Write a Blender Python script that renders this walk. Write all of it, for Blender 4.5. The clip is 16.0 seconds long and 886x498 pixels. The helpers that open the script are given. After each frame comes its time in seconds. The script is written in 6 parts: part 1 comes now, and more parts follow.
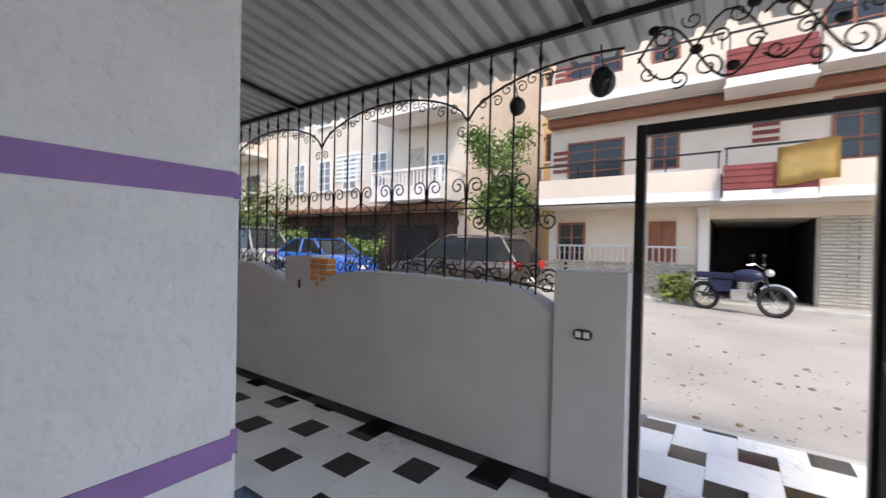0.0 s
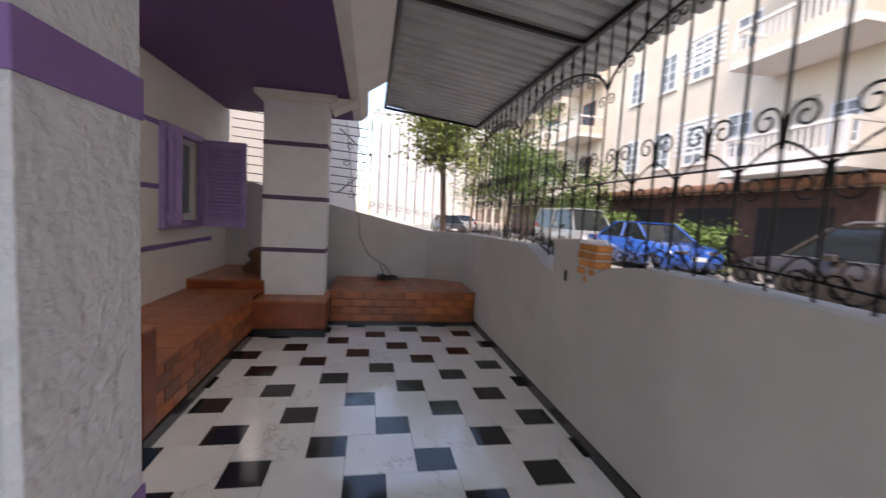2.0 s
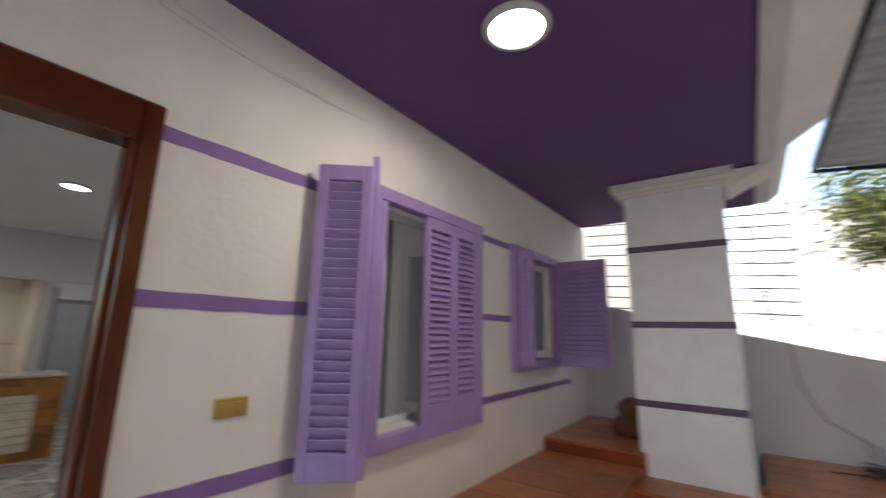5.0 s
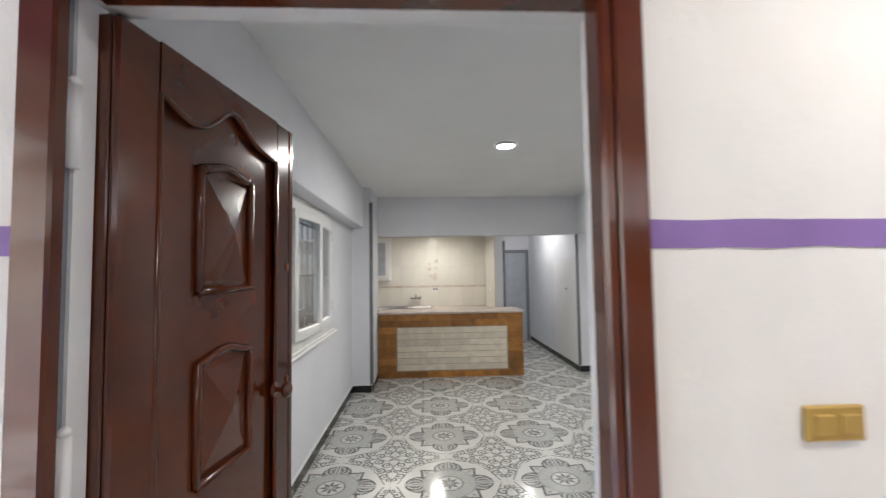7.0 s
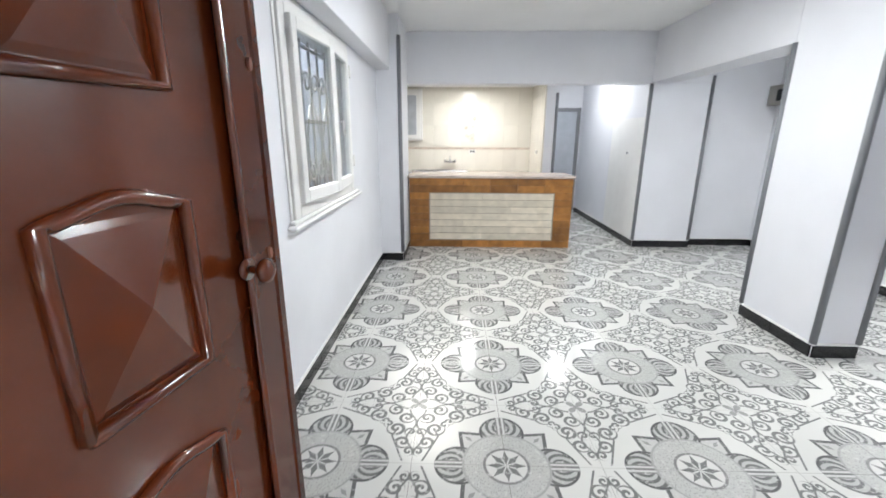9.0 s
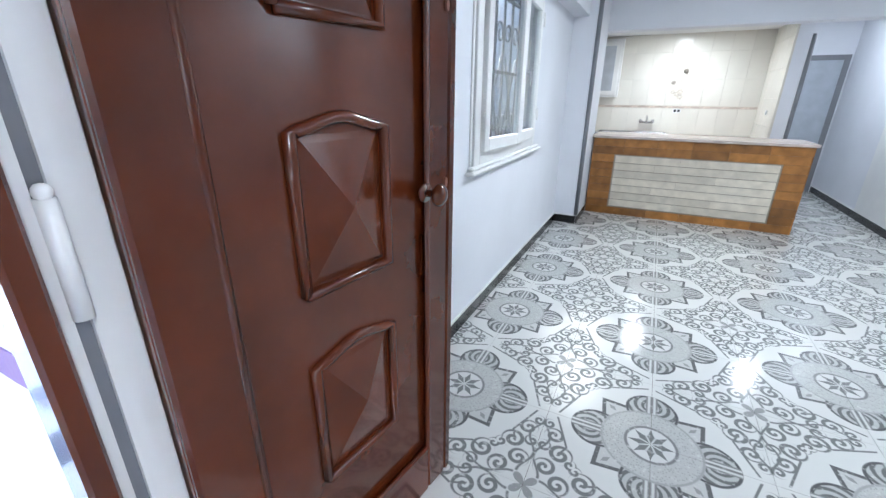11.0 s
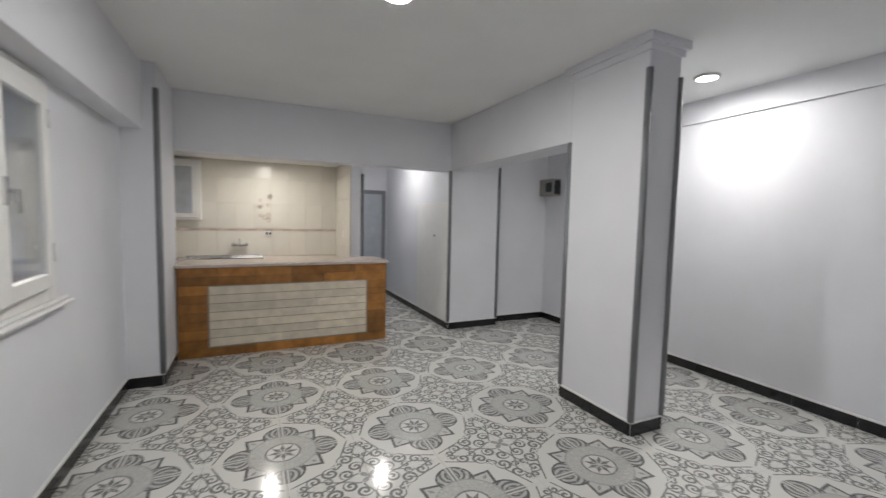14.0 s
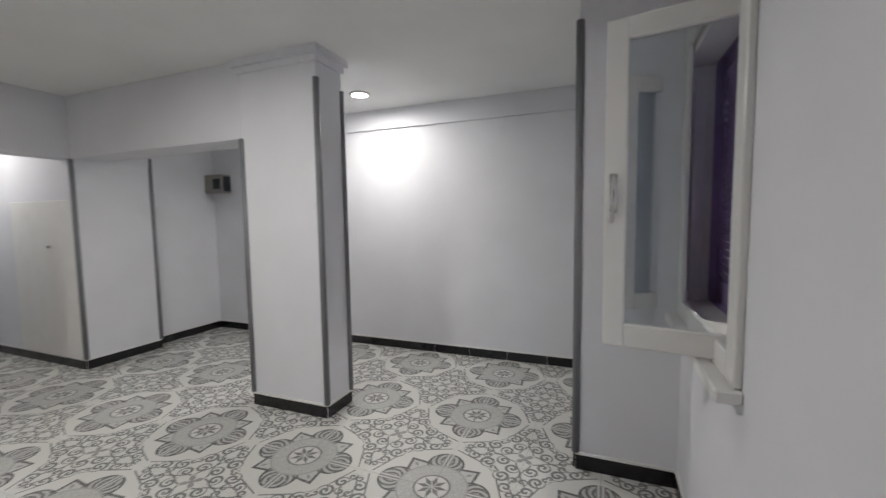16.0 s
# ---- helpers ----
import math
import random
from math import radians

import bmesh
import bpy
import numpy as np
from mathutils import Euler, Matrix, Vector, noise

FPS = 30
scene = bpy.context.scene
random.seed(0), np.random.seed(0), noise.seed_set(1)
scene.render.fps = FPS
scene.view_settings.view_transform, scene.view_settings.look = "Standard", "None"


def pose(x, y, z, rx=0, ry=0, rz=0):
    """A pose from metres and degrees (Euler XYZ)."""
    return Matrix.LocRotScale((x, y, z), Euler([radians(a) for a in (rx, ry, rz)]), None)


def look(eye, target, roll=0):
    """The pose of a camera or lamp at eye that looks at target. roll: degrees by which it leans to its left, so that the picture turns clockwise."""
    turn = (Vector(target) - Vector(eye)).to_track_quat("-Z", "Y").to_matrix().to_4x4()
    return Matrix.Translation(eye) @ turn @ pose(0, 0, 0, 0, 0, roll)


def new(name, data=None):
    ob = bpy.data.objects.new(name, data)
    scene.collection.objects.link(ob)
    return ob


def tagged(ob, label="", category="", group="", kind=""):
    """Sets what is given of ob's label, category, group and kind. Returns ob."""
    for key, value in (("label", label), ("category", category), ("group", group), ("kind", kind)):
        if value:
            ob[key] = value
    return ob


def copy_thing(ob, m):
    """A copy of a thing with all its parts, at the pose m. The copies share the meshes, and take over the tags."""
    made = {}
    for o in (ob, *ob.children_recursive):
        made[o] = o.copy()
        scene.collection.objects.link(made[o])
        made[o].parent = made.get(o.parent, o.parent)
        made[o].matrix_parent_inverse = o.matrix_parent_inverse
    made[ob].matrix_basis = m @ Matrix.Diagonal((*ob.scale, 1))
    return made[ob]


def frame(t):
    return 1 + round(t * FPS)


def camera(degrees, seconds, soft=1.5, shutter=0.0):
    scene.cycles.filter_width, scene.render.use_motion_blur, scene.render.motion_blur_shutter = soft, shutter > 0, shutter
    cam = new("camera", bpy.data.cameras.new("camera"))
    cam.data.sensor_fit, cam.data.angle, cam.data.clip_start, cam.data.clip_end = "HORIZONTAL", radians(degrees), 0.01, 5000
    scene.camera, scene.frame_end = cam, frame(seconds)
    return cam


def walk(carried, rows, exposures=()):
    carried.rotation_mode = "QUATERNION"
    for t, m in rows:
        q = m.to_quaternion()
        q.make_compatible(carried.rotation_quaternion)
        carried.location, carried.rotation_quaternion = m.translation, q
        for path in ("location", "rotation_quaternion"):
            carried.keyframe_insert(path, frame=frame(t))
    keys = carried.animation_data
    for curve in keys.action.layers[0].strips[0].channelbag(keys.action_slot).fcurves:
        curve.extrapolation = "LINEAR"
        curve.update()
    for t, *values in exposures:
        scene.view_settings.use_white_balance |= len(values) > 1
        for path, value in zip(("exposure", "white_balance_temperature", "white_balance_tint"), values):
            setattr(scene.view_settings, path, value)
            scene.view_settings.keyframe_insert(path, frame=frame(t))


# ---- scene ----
cam = camera(94.6, 16.0, soft=1.4, shutter=0.5)
PATH = [
    (0, (-2.474, -1.081, 1.409), (-1.322, -2.716, 1.386), 1.2),
    (0.5, (-2.369, -1.355, 1.43), (-1.035, -2.843, 1.35), 2.6),
    (1, (-2.235, -1.632, 1.414), (-0.646, -2.838, 1.271), 1.4),
    (1.5, (-2.121, -1.824, 1.441), (-0.292, -2.614, 1.266), 2.7),
    (2, (-1.889, -2.045, 1.394), (0.072, -2.403, 1.229), 3.2),
    (2.5, (-1.561, -2.068, 1.44), (0.432, -2.216, 1.361), 4.0),
    (3, (-1.351, -2.066, 1.47), (0.647, -2.131, 1.545), 1.5),
    (3.5, (-1.096, -2.143, 1.532), (0.869, -2.072, 1.898), 1.6),
    (4, (-0.881, -2.148, 1.511), (1.061, -1.894, 1.916), 1.8),
    (4.5, (-0.681, -1.826, 1.456), (1.173, -1.226, 1.908), 0.7),
    (5, (-0.524, -1.599, 1.403), (1.047, -0.428, 1.801), 1.2),
    (5.2, (-0.442, -1.565, 1.434), (0.926, -0.167, 1.854), 0.9),
    (7.3, (-0.503, -0.648, 1.427), (-0.531, 1.35, 1.514), -0.8),
    (7.5, (-0.467, -0.554, 1.445), (-0.553, 1.443, 1.527), -0.5),
    (8, (-0.435, -0.33, 1.422), (-0.53, 1.668, 1.429), -0.1),
    (8.5, (-0.562, -0.176, 1.321), (-0.65, 1.806, 1.062), -0.6),
    (8.7, (-0.582, -0.117, 1.305), (-0.597, 1.835, 0.866), 0.1),
    (11, (-0.536, -0.176, 1.236), (-1.366, 1.503, 0.535), 0.5),
    (11.5, (-0.611, -0.103, 1.38), (-1.377, 1.726, 1.12), 0.0),
    (12, (-0.628, -0.024, 1.382), (-0.917, 1.943, 1.166), -0.5),
    (12.5, (-0.635, 0.044, 1.384), (-0.556, 2.029, 1.155), -0.0),
    (13, (-0.54, 0.304, 1.308), (-0.124, 2.25, 1.108), -0.5),
    (13.5, (-0.442, 0.429, 1.314), (0.134, 2.337, 1.143), 0.6),
    (14, (-0.48, 0.524, 1.311), (0.358, 2.334, 1.168), 1.2),
    (14.5, (-0.539, 0.574, 1.317), (0.592, 2.218, 1.191), 0.7),
    (15, (-0.554, 0.559, 1.311), (0.915, 1.912, 1.196), 0.3),
    (15.5, (-0.563, 0.549, 1.319), (1.165, 1.549, 1.191), -0.2),
    (16, (-0.56, 0.544, 1.332), (1.294, 1.277, 1.176), -0.8),
]
walk(cam, [(t, look(e, a, r)) for t, e, a, r in PATH],
     [(0.0, 1.65, 6900, 12), (1.5, 1.7, 7050, 11), (2.3, 1.75, 7300, 20), (3.0, 1.75, 7350, 21), (3.5, 1.8, 7200, 19), (4.0, 1.9, 6950, 9), (4.6, 2.25, 7100, 13), (5.2, 2.4, 7100, 11), (7.3, 3.8, 6500, 9),
      (8.7, 4.4, 6300, 8), (11.0, 4.3, 5500, 6), (12.0, 4.25, 5600, 6), (13.0, 4.1, 6100, 8), (14.0, 3.35, 6600, 10), (16.0, 3.25, 6700, 10)])

# ---- world, sun, lamps ----
world = bpy.data.worlds.new("sky")
scene.world = world
world.use_nodes = True
wn = world.node_tree
sky = wn.nodes.new("ShaderNodeTexSky")
sky.sky_type = "NISHITA"
sky.sun_disc = False
sky.sun_elevation = radians(55)
sky.sun_rotation = radians(312)
wn.links.new(sky.outputs[0], wn.nodes["Background"].inputs[0])
wn.nodes["Background"].inputs[1].default_value = 0.15
sun_lamp = new("sun", bpy.data.lights.new("sun", "SUN"))
sun_lamp.data.energy = 1.3
sun_lamp.data.angle = radians(12)
sun_lamp.data.color = (1.0, 0.93, 0.84)
sun_lamp.matrix_world = look((0, 0, 30), (10, -9, 30 - 19))


def downlight(x, y, z, watts, size, colour=(1.0, 0.98, 0.95)):
    lamp = new("lamp_light", bpy.data.lights.new("lamp_light", "AREA"))
    lamp.data.shape, lamp.data.size, lamp.data.energy, lamp.data.color = "DISK", size, watts, colour
    lamp.matrix_world = pose(x, y, z)
    return lamp


CEIL = 2.63     # over the room's own floor
ROOM = -0.12    # the room's floor against the datum of the porch
downlight(0.225, 2.69, CEIL + ROOM - 0.03, 2.45, 0.14)
downlight(2.85, 2.72, CEIL + ROOM - 0.03, 1.35, 0.14)
downlight(-0.32, 6.15, 2.15 + ROOM, 0.95, 0.1, (1.0, 0.96, 0.90))
# added fill light for the corridor, its source hidden behind the beam
downlight(1.3, 6.5, CEIL + ROOM - 0.03, 0.82, 0.12)
downlight(0.902, -0.91, 2.695, 1.15, 0.22)


# ---- materials ----
def mat(name, col, rough=0.6, metal=0.0, var=0.12, scale=6.0, bump=0.15, bump_scale=60.0, col2=None, spec=None, coat=0.0, dist=0.004):
    m = bpy.data.materials.new(name)
    m.use_nodes = True
    nt = m.node_tree
    b = nt.nodes["Principled BSDF"]
    b.inputs["Roughness"].default_value = rough
    b.inputs["Metallic"].default_value = metal
    b.inputs["Coat Weight"].default_value = coat
    if spec is not None:
        b.inputs["Specular IOR Level"].default_value = spec
    tc = nt.nodes.new("ShaderNodeTexCoord")
    n1 = nt.nodes.new("ShaderNodeTexNoise")
    n1.inputs["Scale"].default_value = scale
    n1.inputs["Detail"].default_value = 5
    nt.links.new(tc.outputs["Object"], n1.inputs["Vector"])
    mix = nt.nodes.new("ShaderNodeMix")
    mix.data_type = "RGBA"
    dark = col2 or tuple(c * (1 - var) for c in col)
    lite = tuple(min(1, c * (1 + var * 0.6)) for c in col)
    mix.inputs[6].default_value = (*dark, 1)
    mix.inputs[7].default_value = (*lite, 1)
    rampn = nt.nodes.new("ShaderNodeMapRange")
    rampn.inputs[1].default_value, rampn.inputs[2].default_value = 0.3, 0.7
    nt.links.new(n1.outputs[0], rampn.inputs[0])
    nt.links.new(rampn.outputs[0], mix.inputs[0])
    nt.links.new(mix.outputs[2], b.inputs["Base Color"])
    if bump > 0:
        n2 = nt.nodes.new("ShaderNodeTexNoise")
        n2.inputs["Scale"].default_value = bump_scale
        n2.inputs["Detail"].default_value = 4
        nt.links.new(tc.outputs["Object"], n2.inputs["Vector"])
        bp = nt.nodes.new("ShaderNodeBump")
        bp.inputs["Strength"].default_value = bump
        bp.inputs["Distance"].default_value = dist
        nt.links.new(n2.outputs[0], bp.inputs["Height"])
        nt.links.new(bp.outputs[0], b.inputs["Normal"])
    return m


def emit(name, col, power):
    m = bpy.data.materials.new(name)
    m.use_nodes = True
    b = m.node_tree.nodes["Principled BSDF"]
    b.inputs["Base Color"].default_value = (*col, 1)
    b.inputs["Emission Color"].default_value = (*col, 1)
    b.inputs["Emission Strength"].default_value = power
    return m


M_FACADE = mat("facade_paint", (0.72, 0.69, 0.64), 0.8, bump=0.5, bump_scale=35, var=0.06, scale=3)
M_WHITE = mat("white_textured_paint", (0.74, 0.75, 0.77), 0.8, bump=0.8, bump_scale=45, var=0.05, dist=0.008)
M_PURPLE = mat("purple_band_paint", (0.22, 0.13, 0.33), 0.7, bump=0.4, bump_scale=40)
M_SOFFIT = mat("purple_soffit_paint", (0.13, 0.062, 0.18), 0.75, bump=0.1, var=0.08, scale=1.5)
M_LILAC = mat("lilac_shutter_paint", (0.33, 0.235, 0.48), 0.5, bump=0.12, bump_scale=30)
M_ROOM = mat("room_wall_paint", (0.74, 0.75, 0.79), 0.75, bump=0.12, bump_scale=50, var=0.04, scale=2)
M_CEIL = mat("ceiling_paint", (0.82, 0.83, 0.83), 0.85, bump=0.08, var=0.03, scale=2)
M_GREYTRIM = mat("grey_corner_trim", (0.19, 0.195, 0.215), 0.5, bump=0.05)
M_SKIRT = mat("black_skirting_tile", (0.012, 0.012, 0.014), 0.25, bump=0.05)
M_MAHOG = mat("varnished_mahogany", (0.088, 0.0175, 0.004), 0.16, bump=0.16, bump_scale=11, var=0.3, scale=5, coat=0.2)
M_PARAPET = mat("parapet_grey_plaster", (0.53, 0.515, 0.50), 0.85, bump=0.25, bump_scale=30, var=0.08, scale=2.5)
M_IRON = mat("black_wrought_iron", (0.012, 0.010, 0.010), 0.4, metal=0.3, bump=0.1)
M_CANOPY = mat("corrugated_sheet", (0.52, 0.54, 0.53), 0.45, metal=0.2, var=0.15, scale=2, bump=0.05)
M_BRICKTILE = mat("red_brown_brick_tile", (0.38, 0.11, 0.032), 0.3, bump=0.15, var=0.3, scale=8)
M_WOODTILE = mat("brown_wood_plank_tile", (0.31, 0.135, 0.031), 0.4, bump=0.1, var=0.35, scale=9)
M_TIMBERTILE = mat("pale_plank_tile", (0.66, 0.60, 0.49), 0.5, bump=0.2, var=0.16, scale=9)
M_WORKTOP = mat("beige_marble_worktop", (0.55, 0.47, 0.42), 0.25, bump=0.02, var=0.15, scale=12)
M_KTILE = mat("kitchen_cream_tile", (0.72, 0.69, 0.62), 0.25, bump=0.02, var=0.04, scale=4)
M_WTILE = mat("white_marble_floor_tile", (0.84, 0.83, 0.79), 0.07, bump=0.02, var=0.06, scale=3, spec=1.0)
M_DTILE = mat("black_marble_floor_tile", (0.015, 0.016, 0.018), 0.1, bump=0.02, var=0.4, scale=8)
M_ROOMTILE = mat("patterned_floor_tile", (0.60, 0.60, 0.58), 0.12, bump=0.0)
M_WHITEWOOD = mat("white_gloss_joinery", (0.78, 0.78, 0.77), 0.35, bump=0.05, var=0.03)
M_ROAD = mat("dusty_road", (0.33, 0.305, 0.275), 0.95, bump=0.8, bump_scale=6, var=0.2, scale=0.6, dist=0.03)
M_LAMPGLOW = emit("lamp_glow", (1.0, 0.98, 0.95), 14)
M_HOUSE = mat("far_house_plaster", (0.62, 0.55, 0.46), 0.9, bump=0.2, var=0.08, scale=0.8)


M_STUCCO = mat("rough_white_stucco", (0.62, 0.635, 0.665), 0.85, bump=1.0, bump_scale=30, var=0.06, scale=5, dist=0.02)
M_BANDDARK = mat("grey_purple_band_paint", (0.10, 0.07, 0.13), 0.7, bump=0.3, bump_scale=40)
M_BRICKGROUT = mat("dark_brick_joint", (0.09, 0.035, 0.018), 0.8, bump=0.3)
M_BENCHTOP = mat("brown_glazed_tile", (0.36, 0.115, 0.042), 0.28, bump=0.12, bump_scale=20, var=0.3, scale=5)
M_BENCHSIDE = mat("dark_red_glazed_tile", (0.25, 0.058, 0.020), 0.28, bump=0.1, bump_scale=12, var=0.3, scale=6)
M_GROUT = mat("floor_joint", (0.20, 0.19, 0.17), 0.9, bump=0.2)
M_REDBRICK = mat("orange_clay_brick", (0.56, 0.22, 0.06), 0.85, bump=0.6, bump_scale=50, var=0.25, scale=12)
M_BLACKPLASTIC = mat("black_plastic", (0.02, 0.02, 0.022), 0.35, bump=0.0)
M_GOLD = mat("gold_plastic", (0.50, 0.33, 0.09), 0.35, metal=0.4, bump=0.0)
M_CHROME = mat("chrome", (0.75, 0.75, 0.76), 0.12, metal=1.0, bump=0.0, var=0.02)
M_CABLE = mat("black_cable", (0.02, 0.018, 0.018), 0.5, bump=0.0)
M_LEAF = mat("leaf_green", (0.115, 0.18, 0.04), 0.6, bump=0.0, var=0.5, scale=2.5)
M_LEAF2 = mat("leaf_yellow_green", (0.16, 0.19, 0.04), 0.6, bump=0.0, var=0.4, scale=2.5)
M_BARK = mat("bark", (0.12, 0.085, 0.06), 0.9, bump=0.8, bump_scale=12, dist=0.02)
M_TYRE = mat("tyre_rubber", (0.018, 0.018, 0.018), 0.8, bump=0.2)
M_BLUE = mat("blue_car_paint", (0.018, 0.085, 0.36), 0.22, bump=0.0, var=0.05, coat=0.8)
M_SUV = mat("dark_bronze_car_paint", (0.035, 0.026, 0.022), 0.35, bump=0.0, var=0.08, coat=0.2)
M_VAN = mat("white_car_paint", (0.7, 0.7, 0.7), 0.3, bump=0.0, var=0.05, coat=0.5)
M_SILVER = mat("silver_car_paint", (0.36, 0.36, 0.35), 0.3, metal=0.3, bump=0.0, var=0.06, coat=0.5)
M_REDLAMP = mat("red_lens", (0.45, 0.015, 0.015), 0.2, bump=0.0)
M_CREAM = mat("cream_house_plaster", (0.64, 0.545, 0.45), 0.9, bump=0.25, bump_scale=8, var=0.1, scale=0.7, dist=0.01)
M_PALE = mat("pale_house_plaster", (0.70, 0.66, 0.62), 0.9, bump=0.25, bump_scale=8, var=0.08, scale=0.7, dist=0.01)
M_OCHRE = mat("ochre_house_plaster", (0.62, 0.42, 0.20), 0.9, bump=0.25, bump_scale=8, var=0.12, scale=0.6, dist=0.01)
M_BEIGE = mat("beige_house_plaster", (0.63, 0.545, 0.455), 0.9, bump=0.25, bump_scale=8, var=0.1, scale=0.7, dist=0.01)
M_ROOFTILE = mat("brown_eave_tile", (0.30, 0.15, 0.09), 0.8, bump=0.3, var=0.25, scale=3)
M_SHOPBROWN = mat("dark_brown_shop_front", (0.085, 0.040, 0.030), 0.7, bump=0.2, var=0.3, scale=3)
M_DARKRED = mat("dark_red_cladding", (0.22, 0.05, 0.045), 0.8, bump=0.2, var=0.2, scale=2)
M_RUST = mat("rust_brown_paint", (0.25, 0.09, 0.05), 0.7, bump=0.2, var=0.2)
# near-black that stands in for the shade inside garage and shop openings
M_OPENSHADE = mat("opening_shade", (0.012, 0.010, 0.010), 0.7, bump=0.0)
M_STONE = mat("split_stone", (0.42, 0.38, 0.32), 0.9, bump=0.8, bump_scale=10, var=0.25, scale=5, dist=0.02)
M_YELLOWCLOTH = mat("mustard_blanket", (0.66, 0.46, 0.17), 0.95, bump=0.4, bump_scale=60)
M_DEBRIS = mat("brown_rubble", (0.20, 0.14, 0.095), 0.95, bump=0.3, var=0.4, scale=9)
M_NAVY = mat("navy_vinyl", (0.018, 0.022, 0.06), 0.35, bump=0.05)
M_KERB = mat("kerb_concrete", (0.42, 0.40, 0.37), 0.9, bump=0.4, bump_scale=14, var=0.2, scale=2)
M_BAG = mat("brown_sack", (0.12, 0.055, 0.03), 0.85, bump=0.5, bump_scale=25)
M_GREYBOX = mat("grey_meter_box", (0.30, 0.29, 0.27), 0.5, bump=0.1)
M_DOORGREY = mat("grey_blue_door_paint", (0.42, 0.45, 0.50), 0.5, bump=0.05)
M_DECOR = mat("faded_flower_print", (0.56, 0.50, 0.42), 0.4, bump=0.0, var=0.3, scale=40)
M_STRIP = mat("terracotta_border", (0.60, 0.50, 0.42), 0.35, bump=0.0, var=0.4, scale=30)


def glass(name, col, rough, alpha_mix=0.85):
    m = bpy.data.materials.new(name)
    m.use_nodes = True
    nt = m.node_tree
    nt.nodes.remove(nt.nodes["Principled BSDF"])
    out = nt.nodes["Material Output"]
    tr = nt.nodes.new("ShaderNodeBsdfTransparent" if rough == 0 else "ShaderNodeBsdfTranslucent")
    tr.inputs[0].default_value = (*col, 1)
    gl = nt.nodes.new("ShaderNodeBsdfGlossy")
    gl.inputs["Roughness"].default_value = max(rough, 0.02)
    lw = nt.nodes.new("ShaderNodeLayerWeight")
    lw.inputs[0].default_value = 0.5
    pw = nt.nodes.new("ShaderNodeMath")
    pw.operation = "POWER"
    pw.inputs[1].default_value = 4.0
    nt.links.new(lw.outputs["Facing"], pw.inputs[0])
    fr = nt.nodes.new("ShaderNodeMapRange")
    fr.inputs[3].default_value, fr.inputs[4].default_value = 0.03, 0.75
    nt.links.new(pw.outputs[0], fr.inputs[0])
    mx = nt.nodes.new("ShaderNodeMixShader")
    nt.links.new(fr.outputs[0], mx.inputs[0])
    nt.links.new(tr.outputs[0], mx.inputs[1])
    nt.links.new(gl.outputs[0], mx.inputs[2])
    nt.links.new(mx.outputs[0], out.inputs[0])
    return m


M_GLASS = glass("clear_glass", (0.84, 0.87, 0.88), 0)
M_FROST = glass("frosted_glass", (0.75, 0.80, 0.82), 0.25)
M_CARGLASS = mat("car_window_glass", (0.015, 0.018, 0.02), 0.05, bump=0.0, spec=0.45)
M_GREYGLASS = mat("mid_grey_window_glass", (0.22, 0.23, 0.24), 0.15, bump=0.0, var=0.3, scale=3, spec=0.4)
M_DARKGLASS = mat("dark_glass", (0.025, 0.03, 0.034), 0.12, bump=0.0, spec=0.35)


def random_tint(m, amount):
    """Let every piece that wears this material differ a little in tone."""
    nt = m.node_tree
    b = nt.nodes["Principled BSDF"]
    src = b.inputs["Base Color"].links[0].from_socket
    oi = nt.nodes.new("ShaderNodeObjectInfo")
    mr = nt.nodes.new("ShaderNodeMapRange")
    mr.inputs[3].default_value, mr.inputs[4].default_value = 1 - amount, 1 + amount
    nt.links.new(oi.outputs["Random"], mr.inputs[0])
    hs = nt.nodes.new("ShaderNodeHueSaturation")
    nt.links.new(mr.outputs[0], hs.inputs["Value"])
    nt.links.new(src, hs.inputs["Color"])
    nt.links.new(hs.outputs[0], b.inputs["Base Color"])


for m, a in ((M_BRICKTILE, 0.45), (M_BENCHTOP, 0.2), (M_WOODTILE, 0.35), (M_TIMBERTILE, 0.12), (M_WTILE, 0.05), (M_REDBRICK, 0.25), (M_KTILE, 0.03), (M_SKIRT, 0.3)):
    random_tint(m, a)


